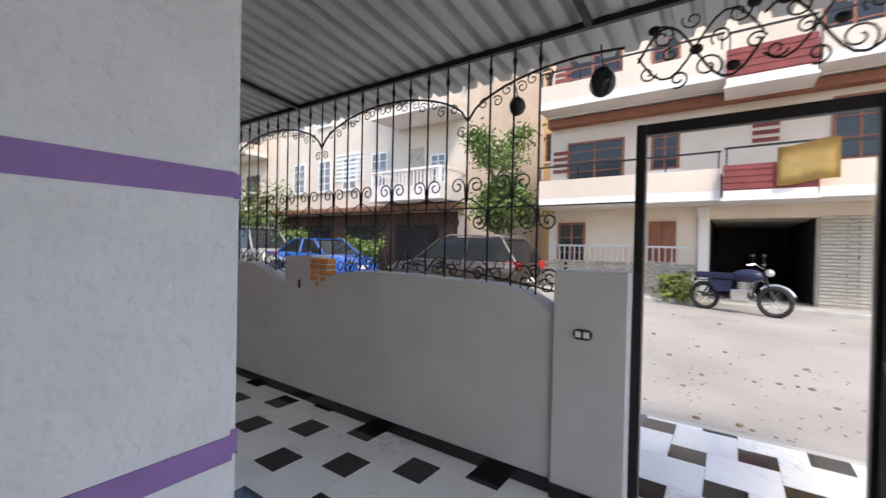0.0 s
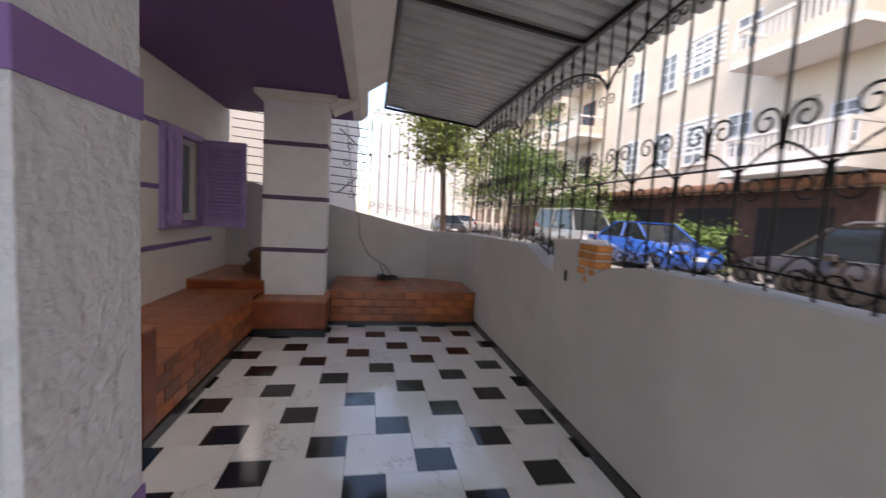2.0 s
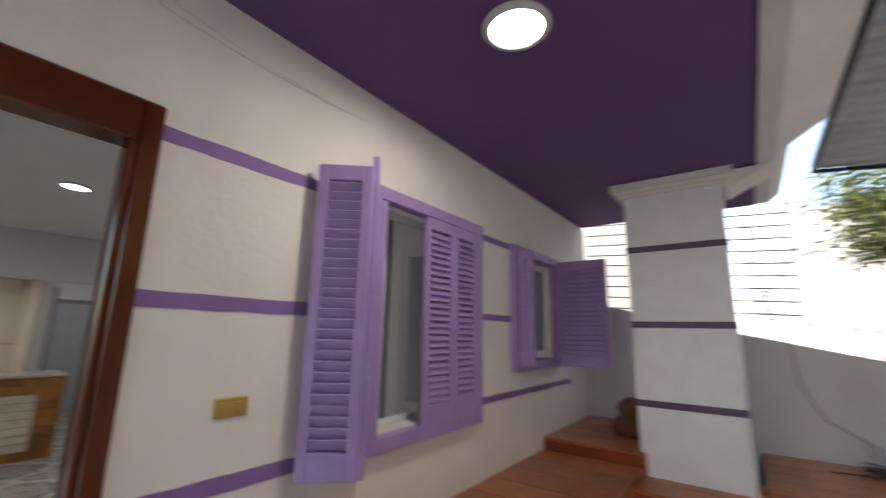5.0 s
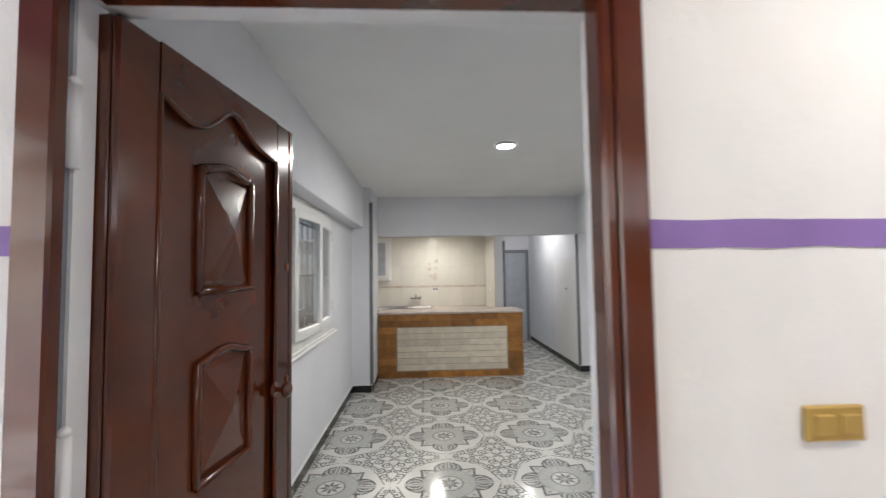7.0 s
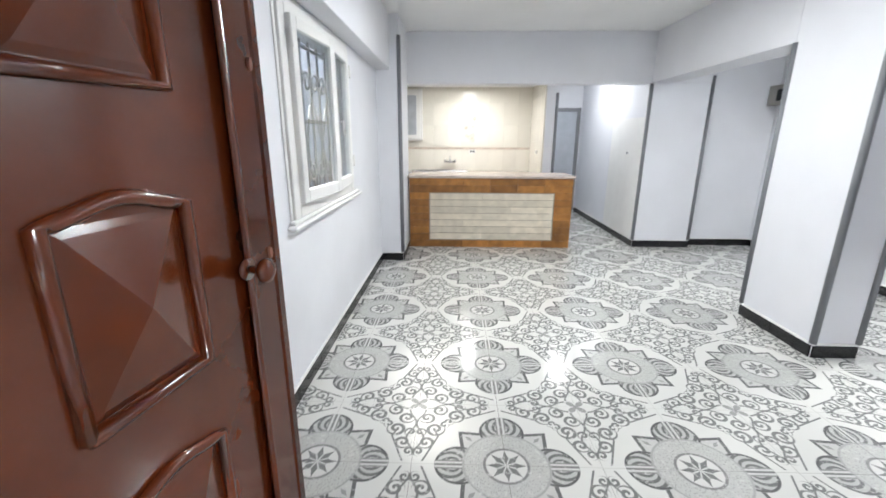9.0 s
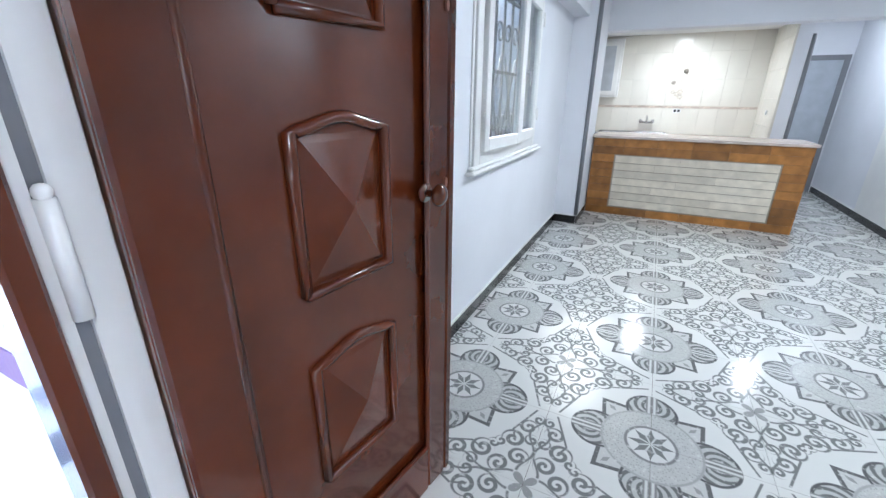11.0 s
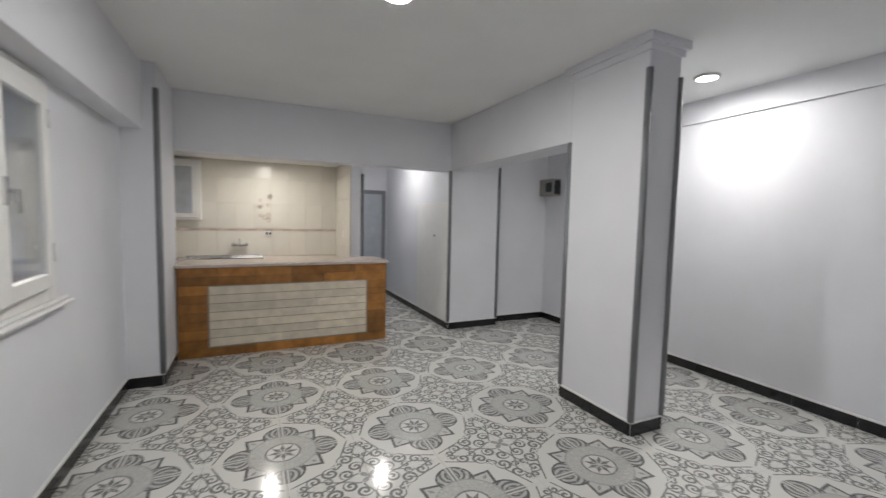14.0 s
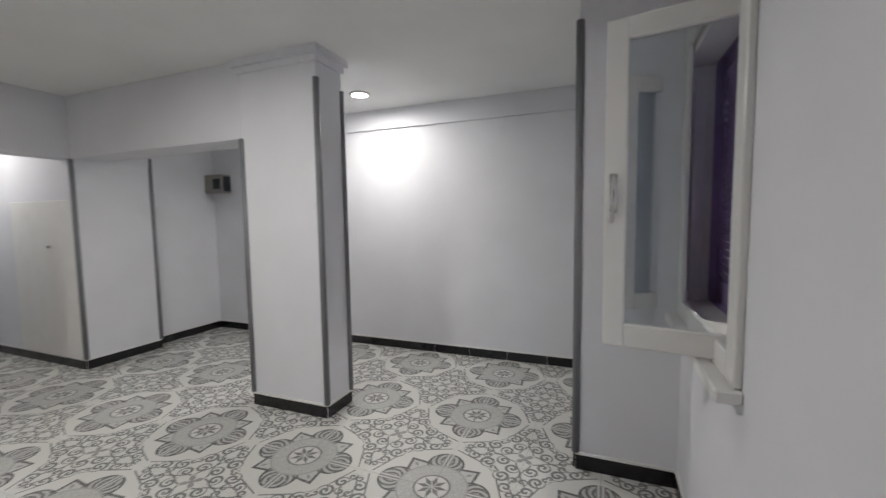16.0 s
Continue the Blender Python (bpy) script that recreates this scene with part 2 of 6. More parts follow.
def veins(m, col, width=0.02, scale=2.2, use_position=True):
    """Thin irregular dark veins over a tile material."""
    nt = m.node_tree
    b = nt.nodes["Principled BSDF"]
    src = b.inputs["Base Color"].links[0].from_socket
    pos = nt.nodes.new("ShaderNodeNewGeometry")
    n = nt.nodes.new("ShaderNodeTexNoise")
    n.inputs["Scale"].default_value = scale
    n.inputs["Detail"].default_value = 6
    n.inputs["Roughness"].default_value = 0.62
    nt.links.new(pos.outputs["Position"], n.inputs["Vector"])
    sub = nt.nodes.new("ShaderNodeMath")
    sub.operation = "SUBTRACT"
    sub.inputs[1].default_value = 0.5
    ab = nt.nodes.new("ShaderNodeMath")
    ab.operation = "ABSOLUTE"
    nt.links.new(n.outputs[0], sub.inputs[0])
    nt.links.new(sub.outputs[0], ab.inputs[0])
    mr = nt.nodes.new("ShaderNodeMapRange")
    mr.inputs[1].default_value, mr.inputs[2].default_value = 0.0, width
    mr.inputs[3].default_value, mr.inputs[4].default_value = 0.55, 0.0
    nt.links.new(ab.outputs[0], mr.inputs[0])
    n3 = nt.nodes.new("ShaderNodeTexNoise")
    n3.inputs["Scale"].default_value = 1.7
    nt.links.new(pos.outputs["Position"], n3.inputs["Vector"])
    gate_r = nt.nodes.new("ShaderNodeMapRange")
    gate_r.inputs[1].default_value, gate_r.inputs[2].default_value = 0.48, 0.6
    nt.links.new(n3.outputs[0], gate_r.inputs[0])
    mul = nt.nodes.new("ShaderNodeMath")
    mul.operation = "MULTIPLY"
    nt.links.new(mr.outputs[0], mul.inputs[0])
    nt.links.new(gate_r.outputs[0], mul.inputs[1])
    mx = nt.nodes.new("ShaderNodeMix")
    mx.data_type = "RGBA"
    mx.inputs[7].default_value = (*col, 1)
    nt.links.new(mul.outputs[0], mx.inputs[0])
    nt.links.new(src, mx.inputs[6])
    nt.links.new(mx.outputs[2], b.inputs["Base Color"])


veins(M_WTILE, (0.30, 0.26, 0.20), 0.012)

# medallion pattern of the room's floor tiles, worked out from the place on the floor
PITCH_T = 0.85


def floor_pattern(m):
    nt = m.node_tree
    b = nt.nodes["Principled BSDF"]

    def math_n(op, a, c=None, clamp=False):
        n = nt.nodes.new("ShaderNodeMath")
        n.operation = op
        n.use_clamp = clamp
        for k, v in enumerate((a, c)):
            if v is None:
                continue
            if isinstance(v, (int, float)):
                n.inputs[k].default_value = v
            else:
                nt.links.new(v, n.inputs[k])
        return n.outputs[0]

    def step(v, lo, hi):
        n = nt.nodes.new("ShaderNodeMapRange")
        n.inputs[1].default_value, n.inputs[2].default_value = lo, hi
        nt.links.new(v, n.inputs[0])
        return n.outputs[0]

    def band(v, lo, hi, e=0.003):
        return math_n("MULTIPLY", step(v, lo - e, lo + e), math_n("SUBTRACT", 1.0, step(v, hi - e, hi + e)))

    pos = nt.nodes.new("ShaderNodeNewGeometry")
    sep = nt.nodes.new("ShaderNodeSeparateXYZ")
    nt.links.new(pos.outputs["Position"], sep.inputs[0])

    def cell(v, off):
        f = math_n("DIVIDE", math_n("SUBTRACT", v, off), PITCH_T)
        f = math_n("SUBTRACT", f, math_n("FLOOR", math_n("ADD", f, 0.5)))
        return math_n("MULTIPLY", f, PITCH_T)

    px, py = cell(sep.outputs[0], -0.335), cell(sep.outputs[1], 2.24)
    qx, qy = cell(sep.outputs[0], -0.335 + PITCH_T / 2), cell(sep.outputs[1], 2.24 + PITCH_T / 2)

    def polar(x, y):
        r = math_n("SQRT", math_n("ADD", math_n("MULTIPLY", x, x), math_n("MULTIPLY", y, y)))
        return r, math_n("ARCTAN2", y, x)

    px, py = math_n("MULTIPLY", px, 1.08), math_n("MULTIPLY", py, 1.08)
    r, a = polar(px, py)
    ax0, ay0 = math_n("ABSOLUTE", px), math_n("ABSOLUTE", py)
    u0, v0 = math_n("MAXIMUM", ax0, ay0), math_n("MINIMUM", ax0, ay0)
    p0 = math_n("MULTIPLY", math_n("ADD", ax0, ay0), 0.70711)
    q0 = math_n("MULTIPLY", math_n("SUBTRACT", u0, v0), 0.70711)

    def under(v, lim, e=0.003):
        return math_n("SUBTRACT", 1.0, step(v, lim - e, lim + e))

    def over(base, mask, value):
        """Lay a tone over what is there."""
        keep = math_n("MULTIPLY", base, math_n("SUBTRACT", 1.0, mask))
        return math_n("ADD", keep, math_n("MULTIPLY", mask, value))

    # four pointed leaves on the diagonals
    tip = math_n("ADD", p0, math_n("MULTIPLY", q0, 1.2))
    leaf_in = math_n("MULTIPLY", under(tip, 0.326), step(p0, 0.17, 0.175))
    ink = math_n("MULTIPLY", leaf_in, 0.24)
    ink = over(ink, math_n("MULTIPLY", leaf_in, step(tip, 0.294, 0.300)), 0.88)
    heart = under(math_n("ADD", math_n("ABSOLUTE", math_n("SUBTRACT", p0, 0.248)), math_n("MULTIPLY", q0, 2.2)), 0.026)
    ink = over(ink, heart, 0.6)
    # four round fans on the axes, split by a double stripe
    fan_r, fan_a = polar(math_n("SUBTRACT", u0, 0.229), v0)
    fan = under(fan_r, 0.118)
    curl = math_n("SINE", math_n("ADD", math_n("MULTIPLY", fan_a, 7.0), math_n("MULTIPLY", fan_r, 150.0)))
    ink = over(ink, fan, math_n("ADD", 0.34, math_n("MULTIPLY", step(curl, -0.3, 0.5), 0.50)))
    ink = over(ink, math_n("MULTIPLY", fan, step(fan_r, 0.104, 0.108)), 0.92)
    ink = over(ink, math_n("MULTIPLY", fan, under(v0, 0.027)), 0.72)
    ink = over(ink, math_n("MULTIPLY", fan, band(v0, 0.007, 0.018)), 0.1)
    # dotted grey field, then the star in its ring
    dots = nt.nodes.new("ShaderNodeTexVoronoi")
    dots.inputs["Scale"].default_value = 95
    nt.links.new(pos.outputs["Position"], dots.inputs["Vector"])
    field = math_n("ADD", 0.30, math_n("MULTIPLY", under(dots.outputs["Distance"], 0.32, 0.1), 0.20))
    ink = over(ink, under(r, 0.213), field)
    ink = over(ink, band(r, 0.203, 0.213), 0.5)
    ink = over(ink, under(r, 0.112), 0.74)
    ink = over(ink, under(r, 0.099), 0.07)
    s4 = math_n("MULTIPLY", math_n("ABSOLUTE", math_n("SINE", math_n("MULTIPLY", a, 4.0))), math_n("MULTIPLY", r, 0.25))
    taper = math_n("SUBTRACT", 0.0125, math_n("MULTIPLY", math_n("ABSOLUTE", math_n("SUBTRACT", r, 0.052)), 0.27))
    ink = over(ink, math_n("MULTIPLY", under(math_n("SUBTRACT", s4, taper), 0.0, 0.0012), under(r, 0.097)), 0.78)
    # scrollwork between the medallions
    s, t = polar(qx, qy)
    ax, ay = math_n("ABSOLUTE", qx), math_n("ABSOLUTE", qy)
    u = math_n("MAXIMUM", ax, ay)
    v = math_n("MINIMUM", ax, ay)

    def scroll(cu, cv, rad, pitch, turn):
        """One rolled-up stroke about (cu, cv)."""
        sr, sa = polar(math_n("SUBTRACT", u, cu), math_n("SUBTRACT", v, cv))
        ph = math_n("FRACT", math_n("ADD", math_n("DIVIDE", sr, pitch), math_n("MULTIPLY", sa, turn / 6.28318)))
        return math_n("MULTIPLY", band(ph, 0.08, 0.62, 0.07), under(sr, rad))

    swirl = scroll(0.115, 0.052, 0.044, 0.031, 1)
    for cu, cv, rad, pitch, turn in ((0.198, 0.098, 0.050, 0.033, -1), (0.222, 0.026, 0.030, 0.026, 1), (0.292, 0.055, 0.042, 0.031, 1), (0.352, 0.022, 0.028, 0.025, -1), (0.165, 0.142, 0.026, 0.024, 1)):
        swirl = math_n("MAXIMUM", swirl, scroll(cu, cv, rad, pitch, turn))
    stem = band(math_n("SUBTRACT", v, math_n("MULTIPLY", math_n("SINE", math_n("MULTIPLY", u, 30.0)), 0.020)), 0.016, 0.027)
    swirl = math_n("MAXIMUM", swirl, math_n("MULTIPLY", stem, band(u, 0.05, 0.37)))
    # a thin pointed outline holds the scrolls of each arm together
    rim = math_n("ADD", v, math_n("MULTIPLY", math_n("ABSOLUTE", math_n("SUBTRACT", u, 0.25)), 0.42))
    swirl = math_n("MAXIMUM", swirl, math_n("MULTIPLY", band(rim, 0.108, 0.118, 0.002), band(u, 0.19, 0.41)))
    clear_of = math_n("MULTIPLY", step(fan_r, 0.150, 0.156), math_n("MAXIMUM", step(tip, 0.362, 0.368), under(p0, 0.17)))
    swirl = math_n("MULTIPLY", swirl, math_n("MULTIPLY", clear_of, step(r, 0.24, 0.245)))
    bud = under(math_n("SUBTRACT", s, math_n("MULTIPLY", math_n("ABSOLUTE", math_n("SINE", math_n("MULTIPLY", t, 2.0))), 0.06)), 0.0)
    swirl = math_n("MAXIMUM", swirl, math_n("MULTIPLY", bud, 0.75))
    ink = math_n("MAXIMUM", ink, math_n("MULTIPLY", swirl, 0.78))
    # worn, broken ink
    wear = nt.nodes.new("ShaderNodeTexNoise")
    wear.inputs["Scale"].default_value = 55
    wear.inputs["Detail"].default_value = 3
    nt.links.new(pos.outputs["Position"], wear.inputs["Vector"])
    ink = math_n("MULTIPLY", ink, step(wear.outputs[0], 0.16, 0.42))
    mx = nt.nodes.new("ShaderNodeMix")
    mx.data_type = "RGBA"
    mx.inputs[6].default_value = (0.63, 0.63, 0.605, 1)
    mx.inputs[7].default_value = (0.062, 0.064, 0.066, 1)
    nt.links.new(ink, mx.inputs[0])
    nt.links.new(mx.outputs[2], b.inputs["Base Color"])


floor_pattern(M_ROOMTILE)


M_KGROUT = mat("pale_tile_joint", (0.67, 0.635, 0.565), 0.8, bump=0.0)
M_RAG = mat("grey_green_cloth", (0.13, 0.16, 0.13), 0.9, bump=0.4, bump_scale=60)
M_PLANKGAP = mat("dark_plank_joint", (0.32, 0.27, 0.21), 0.8, bump=0.0)
# ---- mesh helpers ----
def box(bm, x0, x1, y0, y1, z0, z1, m=None):
    c = [Vector((x, y, z)) for z in (z0, z1) for x, y in ((x0, y0), (x1, y0), (x1, y1), (x0, y1))]
    if m is not None:
        c = [m @ v for v in c]
    v = [bm.verts.new(p) for p in c]
    for f in ((3, 2, 1, 0), (4, 5, 6, 7), (0, 1, 5, 4), (1, 2, 6, 5), (2, 3, 7, 6), (3, 0, 4, 7)):
        bm.faces.new([v[i] for i in f])
    return v


def prism(bm, pts, axis, a, b):
    """A flat outline pushed along an axis from a to b."""
    def at(p, h):
        return {"x": (h, p[0], p[1]), "y": (p[0], h, p[1]), "z": (p[0], p[1], h)}[axis]
    lo = [bm.verts.new(at(p, a)) for p in pts]
    hi = [bm.verts.new(at(p, b)) for p in pts]
    n = len(pts)
    bm.faces.new(lo)
    bm.faces.new(hi[::-1])
    for i in range(n):
        bm.faces.new((lo[(i + 1) % n], lo[i], hi[i], hi[(i + 1) % n]))
    bmesh.ops.recalc_face_normals(bm, faces=bm.faces[:])


def tube(bm, p, q, r, n=8, r2=None):
    p, q = Vector(p), Vector(q)
    d = q - p
    rot = d.to_track_quat("Z", "Y").to_matrix().to_4x4()
    bmesh.ops.create_cone(bm, cap_ends=True, segments=n, radius1=r, radius2=r if r2 is None else r2, depth=d.length,
                          matrix=Matrix.Translation((p + q) / 2) @ rot)


def ball(bm, p, r, sz=1.0, u=10, v=7):
    bmesh.ops.create_uvsphere(bm, u_segments=u, v_segments=v, radius=r, matrix=Matrix.Translation(p) @ Matrix.Diagonal((1, 1, sz, 1)))


def finish(name, bm, material, bevel=0.0, smooth=False):
    if bevel:
        bmesh.ops.bevel(bm, geom=bm.edges[:], offset=bevel, segments=1, affect="EDGES")
    me = bpy.data.meshes.new(name)
    bm.to_mesh(me)
    bm.free()
    me.materials.append(material)
    if smooth:
        for p in me.polygons:
            p.use_smooth = True
    return new(name, me)


def part(name, bm, material, parent, label="", bevel=0.0, smooth=False):
    ob = finish(name, bm, material, bevel, smooth)
    ob.parent = parent
    if label:
        ob["label"] = label
    return ob


def thing(name, label, category, group="", at=(0, 0, 0)):
    ob = new(name)
    ob.empty_display_size = 0.05
    ob.location = at
    return tagged(ob, label, category, group)


def setting(name, bm, material, label="", category="", bevel=0.0, smooth=False):
    return tagged(finish(name, bm, material, bevel, smooth), label, category, kind="structure")


def boxes(name, material, spans, label="", category="", bevel=0.0):
    bm = bmesh.new()
    for sp in spans:
        box(bm, *sp)
    return setting(name, bm, material, label, category, bevel)


F = -0.08   # patio floor


def sweep(bm, pts, r, n=5, up=(0, 1, 0)):
    """A round bar bent along a line of points."""
    pts = [Vector(p) for p in pts]
    up = Vector(up)
    rings = []
    for i, p in enumerate(pts):
        d = (pts[min(i + 1, len(pts) - 1)] - pts[max(i - 1, 0)]).normalized()
        a = d.cross(up)
        a = a.normalized() if a.length > 1e-4 else Vector((1, 0, 0))
        b = d.cross(a)
        rings.append([bm.verts.new(p + r * (math.cos(k * 2 * math.pi / n) * a + math.sin(k * 2 * math.pi / n) * b)) for k in range(n)])
    for q, w in zip(rings, rings[1:]):
        for k in range(n):
            bm.faces.new((q[k], q[(k + 1) % n], w[(k + 1) % n], w[k]))
    bm.faces.new(rings[0][::-1])
    bm.faces.new(rings[-1])


def spiral(cx, cz, r, a0, turns, steps=16):
    """Points of a scroll that winds in towards its eye."""
    return [(cx + r * (1 - 0.75 * k / steps) * math.cos(a0 + 2 * math.pi * turns * k / steps),
             cz + r * (1 - 0.75 * k / steps) * math.sin(a0 + 2 * math.pi * turns * k / steps)) for k in range(steps + 1)]


def share(name, me, parent, m, label=""):
    ob = new(name, me)
    ob.parent = parent
    ob.matrix_local = m
    if label:
        ob["label"] = label
    return ob


def mesh_of(name, bm, material, smooth=False):
    me = bpy.data.meshes.new(name)
    bm.to_mesh(me)
    bm.free()
    me.materials.append(material)
    if smooth:
        for p in me.polygons:
            p.use_smooth = True
    return me


# ---- house front ----
HT = 2.72
bm = bmesh.new()
for sp in ((-4.6, -1.26, F, HT), (-1.26, -0.06, 2.17, HT), (-0.06, 0.98, F, HT), (0.98, 2.0, F, 0.87), (0.98, 2.0, 2.12, HT),
           (2.0, 2.65, F, HT), (2.65, 3.5, F, 1.17), (2.65, 3.5, 2.09, HT), (3.5, 4.6, F, HT)):
    box(bm, sp[0], sp[1], 0, 0.16, sp[2], sp[3])
setting("wall_front", bm, M_FACADE, "off-white rough plaster house front", "wall")
CR = CEIL + ROOM
boxes("wall_front_inner", M_ROOM, [(-1.43, -1.26, 0.16, 0.166, ROOM, CR), (-0.06, 0.95, 0.16, 0.166, ROOM, CR), (-1.26, -0.06, 0.16, 0.166, 2.17, CR),
                                   (0.95, 2.03, 0.16, 0.166, ROOM, 0.84), (0.95, 2.03, 0.16, 0.166, 2.15, CR), (2.03, 3.43, 0.16, 0.166, ROOM, CR)],
      "pale grey painted inside of the front wall", "wall")


def wavy_band(x0, x1, z, h):
    """A hand-painted band with slightly uneven edges."""
    n = max(2, int((x1 - x0) / 0.05))
    bm = bmesh.new()
    rows = []
    for i in range(n + 1):
        x = x0 + (x1 - x0) * i / n
        a = 0.004 * noise.noise((x * 9, z * 7, 1))
        b = 0.004 * noise.noise((x * 9, z * 7, 5))
        rows.append([bm.verts.new((x, y, zz)) for y in (-0.003, 0.005) for zz in (z - h / 2 + a, z + h / 2 + b)])
    for p, q in zip(rows, rows[1:]):
        for k, l in ((0, 1), (1, 3), (3, 2), (2, 0)):
            bm.faces.new((p[k], p[l], q[l], q[k]))
    bmesh.ops.recalc_face_normals(bm, faces=bm.faces[:])
    setting("trim", bm, M_PURPLE, "hand-painted purple band on the plaster", "band")


for z, h in ((2.075, 0.056), (1.492, 0.058), (0.845, 0.06)):
    for x0, x1 in ((-4.6, -1.26), (-0.05, 0.92)):
        wavy_band(x0, x1, z, h)
for z, h in ((2.13, 0.05), (1.52, 0.048)):
    for x0, x1 in ((2.06, 2.575), (3.58, 4.5)):
        wavy_band(x0, x1, z, h)
wavy_band(2.0, 3.95, 0.925, 0.05)

boxes("ceiling_porch", M_SOFFIT, [(-4.6, 4.5, -1.76, 0.0, 2.72, 2.9)], "dark purple painted porch ceiling", "ceiling")
bm = bmesh.new()
prism(bm, [(-1.76, 2.705), (-1.87, 2.705), (-2.19, 2.92), (-2.19, 3.1), (-1.76, 3.1)], "x", -4.6, 3.1)
prism(bm, [(-1.76, 2.705), (-1.87, 2.705), (-1.96, 2.78), (-1.96, 3.1), (-1.76, 3.1)], "x", 3.1, 4.4)
setting("beam_edge", bm, M_FACADE, "off-white plastered edge beam of the porch", "beam")
bm = bmesh.new()
prism(bm, [(-1.85, 2.705), (-1.6, 2.705), (-1.52, 2.62), (-1.56, 2.55)], "x", 3.245, 3.585)
setting("corbel", bm, M_FACADE, "off-white plaster corbel under the porch beam", "beam")
boxes("upper_storey", M_FACADE, [(-4.6, 4.6, -1.7, 0.16, 3.1, 6.0), (-1.95, 4.6, 0.16, 9.0, 2.66, 6.0)], "plain upper storey of the house", "wall")


def round_lamp(x, y, z, r, watts_material, label):
    th = thing("ceiling_light", label, "ceiling light", "round ceiling lights", at=(x, y, z))
    bm = bmesh.new()
    n = 28
    prof = ((r, 0.0), (r * 1.26, -0.002), (r * 1.29, -0.010), (r * 1.2, -0.020), (r, -0.022))
    rings = [[bm.verts.new((a * math.cos(k * 2 * math.pi / n), a * math.sin(k * 2 * math.pi / n), h)) for k in range(n)] for a, h in prof]
    for p, q in zip(rings, rings[1:]):
        for k in range(n):
            bm.faces.new((p[k], q[k], q[(k + 1) % n], p[(k + 1) % n]))
    part("rim", bm, M_PARAPET, th, "pale grey rim", smooth=True)
    bm = bmesh.new()
    bmesh.ops.create_circle(bm, cap_ends=True, segments=n, radius=r, matrix=Matrix.Translation((0, 0, -0.012)) @ Matrix.Rotation(math.pi, 4, "X"))
    part("diffuser", bm, watts_material, th, "glowing white diffuser")
    return th


round_lamp(0.902, -0.91, 2.72, 0.118, M_LAMPGLOW, "round recessed lamp lit in the purple porch ceiling")


def pillar(x0, x1, y0, y1, z0, bands, rough):
    th = thing("pillar", "square plaster pillar painted white with purple bands", "pillar", at=(x0, y0, z0))
    th["kind"] = "structure"
    bm = bmesh.new()
    v = box(bm, 0, x1 - x0, 0, y1 - y0, 0, 2.6 - z0)
    bmesh.ops.bevel(bm, geom=[e for e in bm.edges if abs(e.verts[0].co.z - e.verts[1].co.z) > 1], offset=0.03 if rough else 0.006, segments=3, affect="EDGES")
    part("shaft", bm, M_STUCCO if rough else M_WHITE, th)
    bm = bmesh.new()
    for e, a, b in ((0.02, 2.6, 2.63), (0.05, 2.63, 2.66), (0.09, 2.66, 2.715)):
        box(bm, -e, x1 - x0 + e, -e, y1 - y0 + e, a - z0, b - z0)
    part("capital", bm, M_FACADE, th)
    for z in bands:
        bm = bmesh.new()
        hh = 0.033 if rough else 0.026
        box(bm, -0.004, x1 - x0 + 0.004, -0.004, y1 - y0 + 0.004, z - hh - z0, z + hh - z0)
        bmesh.ops.bevel(bm, geom=[e for e in bm.edges if abs(e.verts[0].co.z - e.verts[1].co.z) > 0.01], offset=0.03 if rough else 0.006, segments=3, affect="EDGES")
        part("band", bm, M_PURPLE if rough else M_BANDDARK, th)


pillar(-1.405, -1.1, -1.67, -0.95, F, (2.23, 1.553, 0.86), True)
pillar(3.245, 3.585, -1.522, -0.793, 0.33, (2.13, 1.497, 0.875), False)

# ---- benches faced with brick tiles ----
BENCH_TOP = 0.40


def bench(name, label, x0, x1, y0, y1, z0, z1):
    th = thing(name, label, "bench", "tiled masonry benches", at=(x0, y0, z0))
    th["kind"] = "structure"
    bm = bmesh.new()
    box(bm, 0, x1 - x0, 0, y1 - y0, 0, z1 - z0 - 0.02)
    part("core", bm, M_BRICKGROUT, th)
    return th


b_long = bench("bench", "long red-brown tiled bench along the house front", 0.66, 3.16, -0.80, 0.0, F, BENCH_TOP)
b_cheek = bench("bench_end", "dark red-brown tiled end block of the bench", 0.62, 0.76, -0.81, 0.0, F, 0.64)
b_plinth = bench("pillar_plinth", "red-brown tiled plinth under the pillar", 2.88, 3.6, -1.58, -0.80, F, 0.33)
b_east = bench("bench", "red-brown brick-tiled bench across the porch end", 3.39, 4.6, -3.48, -1.58, F, 0.373)
b_step = bench("raised_step", "low brown tiled step beside the pillar", 3.2, 4.6, -0.83, 0.0, 0.33, 0.50)


def piece(sx, sy, sz, material, name, bev=0.004):
    bm = bmesh.new()
    v = box(bm, 0, sx, 0, sy, 0, sz)
    bmesh.ops.bevel(bm, geom=bm.edges[:], offset=bev, segments=1, affect="EDGES")
    return mesh_of(name, bm, material)


